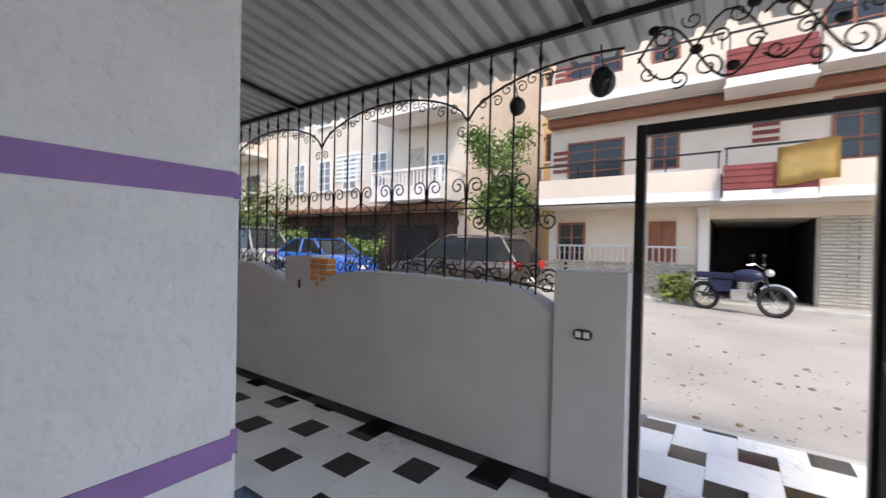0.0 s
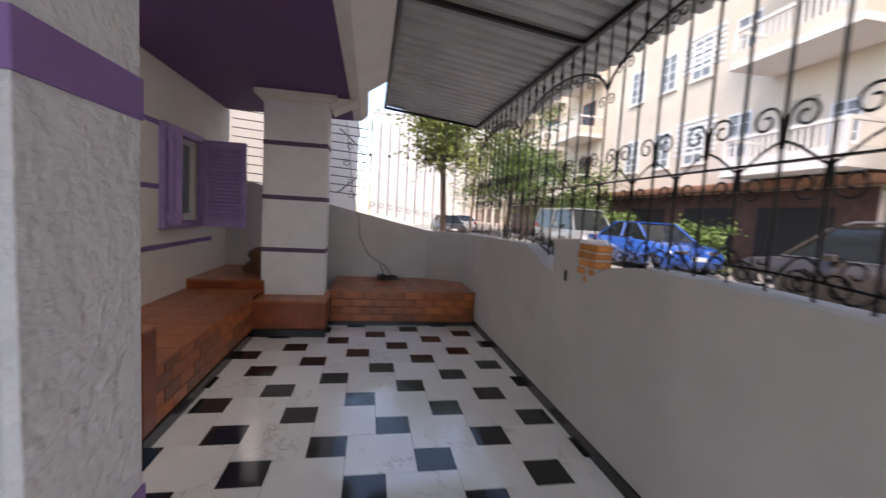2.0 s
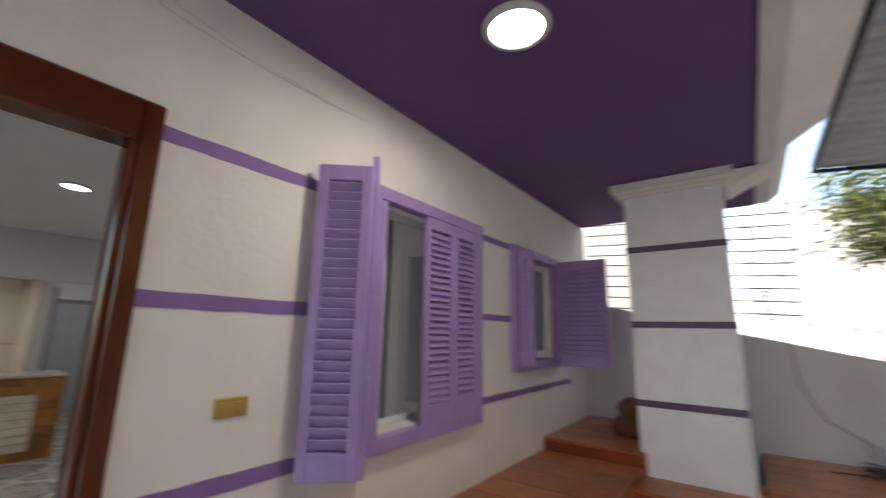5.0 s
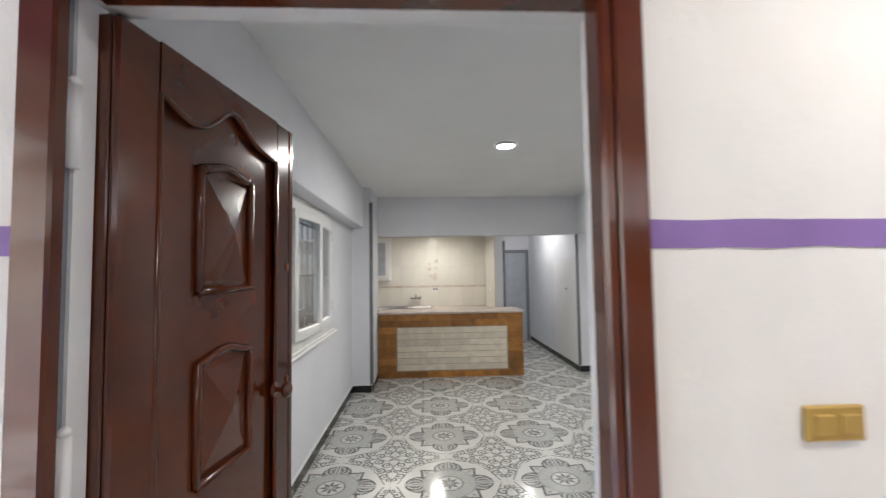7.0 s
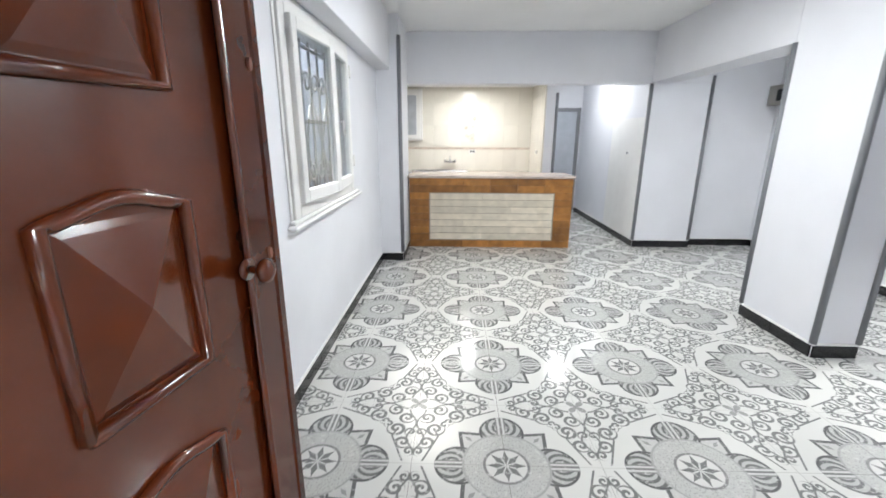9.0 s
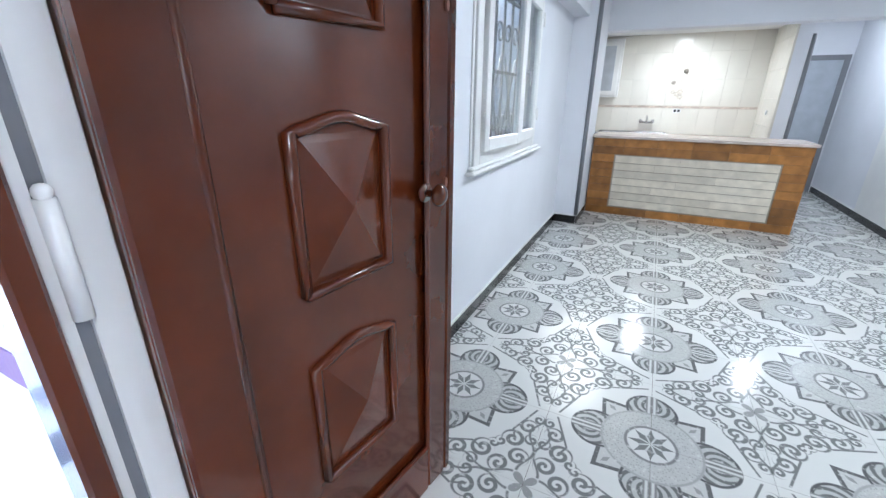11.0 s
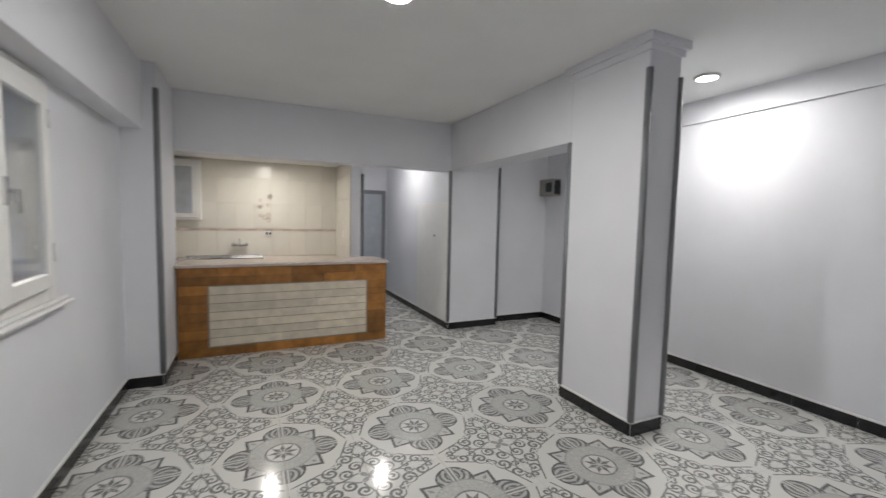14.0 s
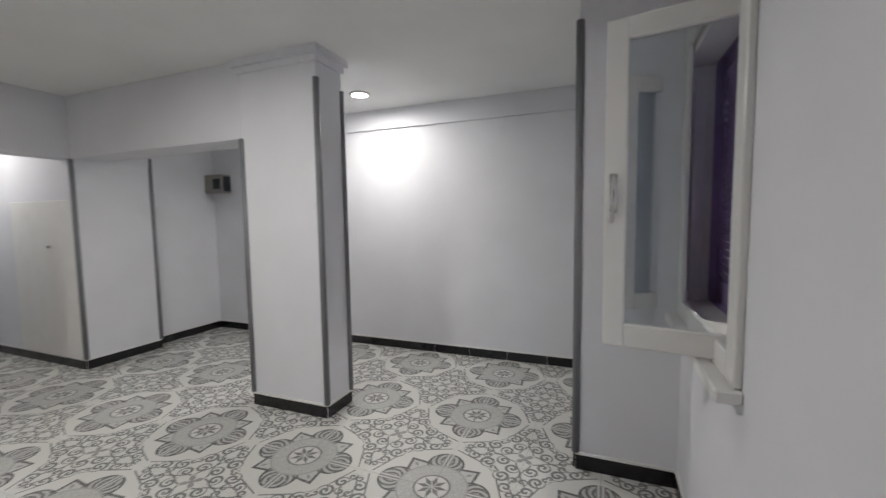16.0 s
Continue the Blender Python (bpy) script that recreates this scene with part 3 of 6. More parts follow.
def face_with_bricks(th, origin, run, length, z0, z1, rows, blen, thick=0.012):
    """Brick tiles in running bond on an upright face; run is 'x' or 'y'."""
    h = (z1 - z0) / rows
    full = piece(*((blen - 0.006, thick, h - 0.006) if run == "x" else (thick, blen - 0.006, h - 0.006)), M_BRICKTILE, "brick")
    half = piece(*((blen / 2 - 0.006, thick, h - 0.006) if run == "x" else (thick, blen / 2 - 0.006, h - 0.006)), M_BRICKTILE, "brick")
    base = Vector(th.location)
    for r in range(rows):
        s = 0.0
        first = r % 2
        while s < length - 0.03:
            me, w = (half, blen / 2) if (first or s + blen > length + 0.01) else (full, blen)
            first = 0
            p = Vector(origin) + (Vector((s, 0, 0)) if run == "x" else Vector((0, s, 0))) + Vector((0.003, 0.003, z0 + r * h + 0.003))
            share("brick", me, th, Matrix.Translation(p - base))
            s += w


face_with_bricks(b_long, (0.77, -0.812, 0), "x", 2.09, F + 0.09, 0.40, 4, 0.22)
face_with_bricks(b_east, (3.378, -3.47, 0), "y", 1.88, F + 0.05, 0.36, 4, 0.268)


def slab(th, x0, x1, y0, y1, z, nx, ny, material, name="tile"):
    me = piece((x1 - x0) / nx - 0.004, (y1 - y0) / ny - 0.004, 0.022, material, name, 0.003)
    base = Vector(th.location)
    for i in range(nx):
        for j in range(ny):
            p = Vector((x0 + (x1 - x0) * i / nx + 0.002, y0 + (y1 - y0) * j / ny + 0.002, z - 0.02))
            share(name, me, th, Matrix.Translation(p - base))


slab(b_long, 0.76, 3.17, -0.825, 0.0, BENCH_TOP, 8, 3, M_BENCHTOP)
slab(b_east, 3.365, 4.6, -3.48, -1.58, 0.373, 5, 7, M_BENCHTOP)
slab(b_plinth, 2.87, 3.61, -1.595, -0.80, 0.33, 3, 3, M_BENCHTOP)
slab(b_step, 3.19, 4.6, -0.84, 0.0, 0.50, 5, 3, M_BENCHTOP)
slab(b_cheek, 0.61, 0.765, -0.82, 0.0, 0.64, 1, 3, M_BENCHTOP)
for th, w, d, h in ((b_cheek, 0.14, 0.81, 0.64), (b_plinth, 0.72, 0.78, 0.33), (b_step, 1.4, 0.83, 0.17)):
    lo = 0.1 if th is not b_step else 0.0
    hh = (h - F if th is not b_step else h) - 0.022
    bm = bmesh.new()
    box(bm, -0.008, w + 0.004, -0.008, d, lo, hh)
    part("facing", bm, M_BENCHSIDE, th, "glossy red-brown facing", bevel=0.004)
boxes("skirting", M_SKIRT, [(0.61, 2.88, -0.82, -0.80, F, F + 0.085), (0.608, 0.62, -0.80, 0, F, F + 0.085)], "black tile skirting of the bench", "skirting")
boxes("skirting", M_SKIRT, [(2.865, 2.88, -1.58, -0.82, F, F + 0.085), (2.865, 3.39, -1.592, -1.58, F, F + 0.085), (3.374, 3.39, -3.48, -1.592, F, F + 0.05)], "black tile skirting of the bench", "skirting")

# ---- patio floor: two sizes of tile in a pinwheel ----
floor_p = boxes("floor_patio", M_GROUT, [(-5.0, 3.42, -3.95, 0.0, F - 0.1, F - 0.004), (-3.7, -1.72, -5.13, -3.95, F - 0.1, F - 0.004)], "white and black marble tiles in a pinwheel pattern", "floor")
L, S = 0.417, 0.232
g = 0.0015
big, small = bmesh.new(), bmesh.new()
box(big, g, L - g, g, L - g, -0.004, 0)
box(small, g, S - g, g, S - g, -0.004, 0)
ME_BIG, ME_SMALL = mesh_of("white_tile", big, M_WTILE), mesh_of("black_tile", small, M_DTILE)
lot = []
for i in range(-14, 14):
    for j in range(-14, 14):
        bx, by = 0.924 + L * i - S * j, -1.726 + S * i + L * j
        lot.append((bx, by, S, ME_SMALL, M_DTILE, "black_tile"))
        lot.append((bx + S, by + S - L, L, ME_BIG, M_WTILE, "white_tile"))
PX0, PX1, PY0, PY1 = -4.4, 3.40, -5.12, -0.79
near_tiles = 0
for bx, by, w, me, m, nm in lot:
    hi_y = PY1 if bx > 0.6 else -0.01
    lo_y = -3.48 if bx > -1.95 or bx < -3.65 else PY0
    x0, x1, y0, y1 = max(bx, PX0), min(bx + w, PX1), max(by, lo_y), min(by + w, hi_y)
    if x1 - x0 < 0.02 or y1 - y0 < 0.02:
        continue
    if x1 - x0 > w - 1e-4 and y1 - y0 > w - 1e-4:
        share(nm, me, floor_p, Matrix.Translation((bx, by, F)))
    else:
        bm = bmesh.new()
        box(bm, x0 + g, x1 - g, y0 + g, y1 - g, F - 0.004, F)
        part(nm, bm, m, floor_p)

# ---- street wall ----
YI, YO = -3.48, -3.68
prof = [(-1.62, F), (4.3, F), (4.3, 1.13), (3.2, 1.15), (2.2, 1.165), (1.7, 1.165), (1.5, 1.115), (1.35, 1.05), (1.11, 0.995),
        (1.11, 1.262), (0.715, 1.282), (0.715, 1.05), (0.47, 1.08), (0.36, 1.13), (0.1, 1.165), (-0.4, 1.17), (-0.9, 1.155), (-1.2, 1.15),
        (-1.38, 1.125), (-1.5, 1.07), (-1.62, 1.0)]
bm = bmesh.new()
prism(bm, prof, "y", YO, YI)
wall_street = setting("wall_street", bm, M_PARAPET, "low grey plastered street wall with a stepped worn top", "wall")
bm = bmesh.new()
prism(bm, [(-2.03, F), (-1.62, F), (-1.62, 1.266), (-1.72, 1.274), (-1.8, 1.266), (-2.03, 1.276)], "y", -3.71, -3.445)
setting("gate_pier", bm, M_PARAPET, "grey plastered gate pier with a chipped edge", "pier", bevel=0.006)
# bare bricks where the plaster broke off
th = thing("bare_brickwork", "orange bricks left bare where plaster broke off the wall", "brickwork", at=(0.712, YO, 0.995))
th["kind"] = "structure"
br = piece(0.112, 0.112, 0.046, M_REDBRICK, "brick", 0.006)
bm = bmesh.new()
for r, n in enumerate((1, 2, 2, 2, 2)):
    box(bm, -0.118 * n + 0.014, 0.0, 0.1, 0.204, r * 0.053, r * 0.053 + 0.052)
    for c in range(n):
        share("brick", br, th, Matrix.Translation((-0.116 - 0.118 * c + (0.012 if r % 2 else 0), 0.094 + 0.004 * ((r + c) % 2), r * 0.053 + 0.003)) @ Matrix.Rotation(0.025 * (r - 2), 4, "Z"))
part("mortar", bm, M_PARAPET, th)
# low black skirting tiles on the patio side
sk = piece(0.62, 0.012, 0.085, M_SKIRT, "skirting_tile", 0.002)
skp = thing("skirting", "row of black skirting tiles on the street wall", "skirting", at=(-1.6, YI, F))
skp["kind"] = "structure"
for k in range(8):
    if -1.6 + k * 0.625 < 3.1:
        share("tile", sk, skp, Matrix.Translation((k * 0.625, 0.0, 0)))
boxes("skirting", M_SKIRT, [(-2.03, -1.62, -3.445, -3.433, F, F + 0.085), (-1.63, -1.618, -3.48, -3.445, F, F + 0.085)], "black skirting tiles on the gate pier", "skirting")


def wall_socket(x, y, z, yaw, w, h, plate, keys, label, n=2):
    th = thing("wall_socket", label, "socket", at=(x, y, z))
    th.rotation_euler = (0, 0, radians(yaw))
    bm = bmesh.new()
    if plate is M_GOLD:
        box(bm, -w / 2, w / 2, -0.012, 0.0, -h / 2, h / 2)
    else:
        prism(bm, [((w / 2 - h / 2) * (1 if math.cos(a) > 0 else -1) + h / 2 * math.cos(a), h / 2 * math.sin(a)) for a in [math.pi * (k + 0.5) / 10 for k in range(20)]], "y", -0.012, 0.0)
    part("plate", bm, plate, th, bevel=0.004 if plate is M_GOLD else 0.0)
    for k in range(n):
        bm = bmesh.new()
        cx = (k - (n - 1) / 2) * w / (n + 0.35)
        box(bm, cx - w / n * 0.3, cx + w / n * 0.3, -0.018, -0.011, -h * 0.28, h * 0.28)
        part("key", bm, keys, th, bevel=0.002)


wall_socket(-1.795, -3.445, 0.912, 180, 0.11, 0.06, M_BLACKPLASTIC, M_WHITEWOOD, "black double socket plate on the gate pier")
wall_socket(0.309, 0.0, 1.112, 0, 0.125, 0.07, M_GOLD, M_GOLD, "gold coloured double switch plate on the house front")
bm = bmesh.new()
box(bm, 0.865, 0.893, YI, YI + 0.012, 0.965, 1.045)
box(bm, 0.872, 0.886, YI + 0.012, YI + 0.014, 0.985, 1.025)
tagged(finish("junction_hole", bm, M_BLACKPLASTIC, 0.003), "small dark conduit hole in the grey wall", "conduit")

# ---- end wall, bent and rising ----
pts = [(4.5, 0.0, 1.80), (4.5, -1.40, 1.47), (4.54, -2.95, 1.135), (4.2, -3.5, 1.13)]
bm = bmesh.new()
inner, outer = [], []
for x, y, z in pts:
    inner.append((bm.verts.new((x, y, F)), bm.verts.new((x, y, z))))
    ox, oy = (x + 0.16, y) if y > -3.2 else (x + 0.05, y - 0.18)
    outer.append((bm.verts.new((ox, oy, F)), bm.verts.new((ox, oy, z))))
for k in range(3):
    bm.faces.new((inner[k][0], inner[k + 1][0], inner[k + 1][1], inner[k][1]))
    bm.faces.new((outer[k][1], outer[k + 1][1], outer[k + 1][0], outer[k][0]))
    bm.faces.new((inner[k][1], inner[k + 1][1], outer[k + 1][1], outer[k][1]))
bmesh.ops.recalc_face_normals(bm, faces=bm.faces[:])
setting("wall_east", bm, M_PARAPET, "grey plastered end wall with a sloping top", "wall")

# ---- wrought iron ----
YF = -3.595
RAIL = 2.745
X0C, PITCH = 0.731, 0.1812


def wall_top(x):
    up = sorted(p for p in prof[2:])
    for (xa, za), (xb, zb) in zip(up, up[1:]):
        if xa <= x <= xb and xb > xa:
            return za + (zb - za) * (x - xa) / (xb - xa)
    return 1.17


fence = thing("iron_fence", "black wrought iron fence with arches and scrolls on the street wall", "fence", at=(0, YF, 0))
bm = bmesh.new()
box(bm, -4.3, 4.3, -0.02, 0.02, RAIL - 0.02, RAIL + 0.025)
part("top_rail", bm, M_IRON, fence, bevel=0.003)
bars = [X0C + PITCH * k for k in range(-12, 19)]
for k in range(-12, 19):
    x = X0C + PITCH * k
    bm = bmesh.new()
    zb = wall_top(x) - 0.02
    tube(bm, (x, 0, zb), (x, 0, RAIL - 0.02), 0.0075, 6)
    part("bar", bm, M_IRON, fence, smooth=True)
    if k % 9 and -1.6 < x < 4.1:
        bm = bmesh.new()
        u = (k % 9) / 9
        ball(bm, (x, 0, 2.645 if k % 2 else 2.615), 0.016, 2.3, 8, 6)
        part("knot", bm, M_IRON, fence, smooth=True)


def arch_z(u):
    return 2.30 + 0.27 * max(0.0, 1 - (2 * u - 1) ** 2) ** 0.62


for c in range(-2, 3):
    xa = X0C + 9 * PITCH * c
    pts = [(xa + 9 * PITCH * u / 28, 0, arch_z(u / 28)) for u in range(29)]
    pts = [p for p in pts if -1.98 < p[0] < 4.12]
    if len(pts) > 3:
        bm = bmesh.new()
        sweep(bm, pts, 0.009)
        part("arch", bm, M_IRON, fence, smooth=True)
    for k in range(0, 10):
        x = xa + PITCH * k
        if not -1.6 < x < 4.1:
            continue
        z = arch_z(k / 9) - (0.05 if 0 < k < 9 else 0.075)
        bm = bmesh.new()
        r = 0.042
        sweep(bm, [(p[0], 0, p[1]) for p in spiral(x + r + 0.012, z, r, math.pi * 0.8, -1.25)], 0.0048, 4)
        sweep(bm, [(p[0], 0, p[1]) for p in spiral(x - r - 0.012, z, r, math.pi * 0.2, 1.25)], 0.0048, 4)
        part("scroll", bm, M_IRON, fence, smooth=True)
bmu = bmesh.new()
for sgn in (1, -1):
    r = 0.062
    sweep(bmu, [(sgn * p[0], 0, p[1]) for p in [(0.008, 1.72), (0.012, 1.78)] + spiral(0.078, 1.835, r, math.pi, -1.3)], 0.0058, 5)
    sweep(bmu, [(sgn * 0.008, 0, 1.75), (sgn * 0.07, 0, 1.72), (sgn * 0.17, 0, 1.645)], 0.0055, 4)
ME_UP = mesh_of("scroll", bmu, M_IRON, True)
bml = bmesh.new()
for sgn in (1, -1):
    sweep(bml, [(sgn * p[0], 0, p[1]) for p in [(0.008, 1.66), (0.012, 1.62)] + spiral(0.075, 1.575, 0.06, math.pi, 1.3)], 0.0058, 5)
ME_LOW = mesh_of("scroll", bml, M_IRON, True)
bmf = bmesh.new()
for sgn in (1, -1):
    sweep(bmf, [(sgn * p[0], 0, p[1]) for p in spiral(0.07, 0.055, 0.055, math.pi * 0.9, -1.2)], 0.0055, 5)
ME_FOOT = mesh_of("scroll", bmf, M_IRON, True)
for k in range(-12, 19):
    x = X0C + PITCH * k
    if -1.95 < x < 4.1:
        share("scroll", ME_UP if k % 2 else ME_LOW, fence, Matrix.Translation((x, 0, 0)))
    if -1.55 < x < 4.1 and k % 2 == 0 and not 0.4 < x < 1.15:
        share("scroll", ME_FOOT, fence, Matrix.Translation((x, 0, wall_top(x))))
# curved foot rails where the wall dips
for xa, xb, za, zb in ((-1.6, -0.35, 1.11, 1.235), (1.13, 2.3, 1.04, 1.23)):
    bm = bmesh.new()
    sweep(bm, [(xa + (xb - xa) * u / 12, 0.0, za + (zb - za) * math.sin(math.pi / 2 * u / 12) + 0.012) for u in range(13)], 0.006)
    part("foot_rail", bm, M_IRON, fence, smooth=True)
    bm = bmesh.new()
    for q in range(3):
        cx = xa + 0.06 + 0.11 * q
        sweep(bm, [(p[0], 0, p[1]) for p in spiral(cx, za + 0.10 + 0.03 * q, 0.06 - 0.012 * q, 0.5, 1.4)], 0.0055, 5)
    part("scroll", bm, M_IRON, fence, smooth=True)
for xa, xb in ((-1.45, -0.75), (-0.75, -0.1), (-0.1, 0.4), (1.2, 1.9), (1.9, 2.6), (2.6, 3.3), (3.3, 4.0)):
    bm = bmesh.new()
    sweep(bm, [(xa + (xb - xa) * u / 18, 0.0, wall_top(xa + (xb - xa) * u / 18) + 0.085 + 0.07 * math.sin(4 * math.pi * u / 18)) for u in range(19)], 0.006, 5)
    for q in range(4):
        cx = xa + (xb - xa) * (q + 0.5) / 4
        sweep(bm, [(p[0], 0, p[1]) for p in spiral(cx, wall_top(cx) + (0.06 if q % 2 == 0 else 0.12), 0.05, math.pi / 2 if q % 2 == 0 else -math.pi / 2, 1.2)], 0.005, 5)
    part("vine", bm, M_IRON, fence, smooth=True)
bm = bmesh.new()
box(bm, -2.05, 4.1, -0.012, 0.012, 1.665, 1.673)
part("middle_rail", bm, M_IRON, fence)
# panel of vines over the gate
for q in range(4):
    bm = bmesh.new()
    x0 = -2.02 - 0.56 * q
    sweep(bm, [(x0 - 0.56 * u / 14, 0, 2.45 + 0.16 * math.sin(2 * math.pi * u / 14 + 0.8 * q)) for u in range(15)], 0.007)
    for sx, sz, r, a in ((-0.12, 2.56, 0.065, 1.0), (-0.33, 2.36, 0.07, 4.0), (-0.46, 2.6, 0.055, 2.2), (-0.2, 2.32, 0.05, 5.2)):
        sweep(bm, [(p[0], 0, p[1]) for p in spiral(x0 + sx, sz, r, a, 1.3 if a < 3 else -1.3)], 0.0055, 5)
    for sx, sz, r, a in ((-0.05, 2.38, 0.045, 3.3), (-0.26, 2.62, 0.05, 0.4), (-0.39, 2.5, 0.05, 5.5), (-0.53, 2.44, 0.045, 2.8), (-0.16, 2.46, 0.04, 1.8)):
        sweep(bm, [(p[0], 0, p[1]) for p in spiral(x0 + sx, sz, r, a, 1.2 if a > 3 else -1.2)], 0.005, 5)
    sweep(bm, [(x0 - 0.56 * u / 14, 0, 2.48 - 0.15 * math.sin(2 * math.pi * u / 14 + 0.8 * q)) for u in range(15)], 0.006)
    part("vine", bm, M_IRON, fence, smooth=True)
    for sx, sz in ((-0.08, 2.61), (-0.28, 2.46), (-0.44, 2.34), (-0.52, 2.63)):
        bm = bmesh.new()
        bmesh.ops.create_uvsphere(bm, u_segments=10, v_segments=6, radius=0.034, matrix=Matrix.Translation((x0 + sx, 0, sz)) @ Matrix.Diagonal((1, 0.4, 0.8, 1)))
        part("rosette", bm, M_IRON, fence, smooth=True)

gate = thing("metal_gate", "black wrought iron gate standing open inward", "gate", at=(-3.06, -3.58, F))
for x0, x1, y0, y1, z0, z1 in ((0.03, 0.08, -0.03, 0.03, 0, 2.17), (0.98, 1.03, -0.03, 0.03, 0, 2.17), (0.08, 0.98, -0.025, 0.025, 2.11, 2.17)):
    bm = bmesh.new()
    box(bm, x0, x1, y0, y1, z0, z1)
    part("post" if z0 == 0 else "lintel", bm, M_IRON, gate, bevel=0.004)
leaf = part("gate_leaf", bmesh.new(), M_IRON, gate)
bm = bmesh.new()
for y0, y1, z0, z1 in ((0.04, 0.08, 0.05, 2.08), (0.9, 0.94, 0.05, 2.08), (0.08, 0.9, 0.05, 0.09), (0.08, 0.9, 2.04, 2.08), (0.08, 0.9, 1.0, 1.04)):
    box(bm, 0.03, 0.06, y0, y1, z0, z1)
bm.to_mesh(leaf.data)
bm.free()
for q in range(6):
    bm = bmesh.new()
    tube(bm, (0.045, 0.08 + 0.117 * (q + 1), 0.06), (0.045, 0.08 + 0.117 * (q + 1), 2.06), 0.007, 6)
    ob = part("bar", bm, M_IRON, leaf)
    for zc in (0.4, 0.7, 1.3, 1.7):
        bm = bmesh.new()
        sweep(bm, [(0.045, p[0], p[1]) for p in spiral(0.08 + 0.117 * (q + 0.6), zc, 0.05, q, 1.3)], 0.006, 5, up=(1, 0, 0))
        part("scroll", bm, M_IRON, leaf)
# bulb lamp hanging by the fence
lan = thing("hanging_lantern", "round glass lantern with iron straps on the fence", "lantern", at=(-1.81, YF - 0.09, 2.42))
bm = bmesh.new()
ball(bm, (0, 0, 0), 0.075, 1.15, 16, 10)
part("globe", bm, M_DARKGLASS, lan, smooth=True)
for a in range(4):
    bm = bmesh.new()
    ang = a * math.pi / 4
    sweep(bm, [(0.079 * math.cos(ang) * math.cos(u * math.pi / 10), 0.079 * math.sin(ang) * math.cos(u * math.pi / 10), 0.09 * math.sin(u * math.pi / 10)) for u in range(-5, 6)], 0.004, 4, up=(0.3, 0.7, 0.1))
    part("strap", bm, M_IRON, lan)
bm = bmesh.new()
tube(bm, (0, 0, 0.085), (0, 0.07, 0.2), 0.006, 5)
part("hook", bm, M_IRON, lan)
# smaller round fence ornament, drawn with a scaled copy of the lantern
tagged(copy_thing(lan, Matrix.Translation((-1.262, YF - 0.054, 2.36)) @ Matrix.Scale(0.72, 4)), "small round strapped ornament on the fence, a scaled lantern copy", "lantern")

# end grille: level bars by the house, upright bars with knobs by the street
grille = thing("iron_grille", "black iron grille on the end wall", "fence", at=(4.56, 0, 0))
for q in range(9):
    z = 1.62 + 0.125 * q
    bm = bmesh.new()
    tube(bm, (0, -0.05, z + 0.12), (0, -2.0, z), 0.007, 6)
    part("bar", bm, M_IRON, grille, smooth=True)
bm = bmesh.new()
sweep(bm, [(-0.02, -1.55 - 0.38 * math.sin(u * math.pi / 12), 1.65 + 0.95 * u / 12) for u in range(13)], 0.009, 5, up=(1, 0, 0))
for cy, cz in ((-1.7, 2.35), (-1.66, 2.1), (-1.72, 1.8), (-1.75, 1.62)):
    sweep(bm, [(-0.02, p[0], p[1]) for p in spiral(cy, cz, 0.06, 1, 1.3)], 0.005, 4, up=(1, 0, 0))
part("scroll", bm, M_IRON, grille, smooth=True)
for q in range(11):
    y = -2.02 - 0.142 * q
    xo = 0.0 if y > -3.0 else -(-3.0 - y) * 0.9
    bm = bmesh.new()
    tube(bm, (xo, y, 1.18 + 0.22 * (y + 3.0) if y > -3.0 else 1.16), (xo, y, 2.74), 0.0075, 6)
    part("bar", bm, M_IRON, grille, smooth=True)
    if q % 2 == 0:
        bm = bmesh.new()
        ball(bm, (xo, y, 2.25), 0.024, 1.0, 10, 7)
        part("knob", bm, M_IRON, grille, smooth=True)
    bm = bmesh.new()
    sweep(bm, [(xo, p[0], p[1]) for p in spiral(y - 0.05, 1.5 - 0.02 * q, 0.05, 0.4, 1.3)], 0.005, 4, up=(1, 0, 0))
    part("scroll", bm, M_IRON, grille, smooth=True)

# ---- corrugated canopy on tubes ----
canopy = thing("canopy", "grey corrugated metal canopy on black tubes over the patio", "canopy", at=(0, 0, 0))
canopy["kind"] = "structure"
bm = bmesh.new()
rows = []
x = -4.4
step = (0.0, 0.0, 0.05, 0.05)
widths = (0.085, 0.014, 0.04, 0.014)
q = 0
while x < 4.36:
    h = step[q % 4]
    edge = -4.0 - 0.03 * noise.noise((x * 3, 0, 0))
    row = []
    for u in range(7):
        y = -2.19 + (edge + 2.19) * u / 6
        z = 2.96 + (2.72 - 2.96) * (y + 2.1) / (-1.8) + h + 0.006 * noise.noise((x, y * 2, 3))
        row.append((bm.verts.new((x, y, z)), bm.verts.new((x, y, z + 0.004))))
    rows.append(row)
    x += widths[q % 4]
    q += 1
for p, w in zip(rows, rows[1:]):
    for a in range(6):
        bm.faces.new((p[a][0], p[a + 1][0], w[a + 1][0], w[a][0]))
        bm.faces.new((p[a][1], w[a][1], w[a + 1][1], p[a + 1][1]))
part("sheet", bm, M_CANOPY, canopy)
for p, w in (((-4.4, -2.2, 2.915), (4.32, -2.2, 2.915)), ((4.3, -2.2, 2.91), (4.3, -3.6, 2.755))):
    bm = bmesh.new()
    tube(bm, p, w, 0.02, 8)
    part("edge_tube", bm, M_IRON, canopy)
for xq in (1.09, -1.75, -3.9):
    bm = bmesh.new()
    a = Matrix.Translation((xq, 0, 0))
    prism(bm, [(-2.1, 2.905), (-3.6, 2.725), (-3.6, 2.755), (-2.1, 2.94)], "x", xq - 0.02, xq + 0.02)
    part("cross_tube", bm, M_IRON, canopy)

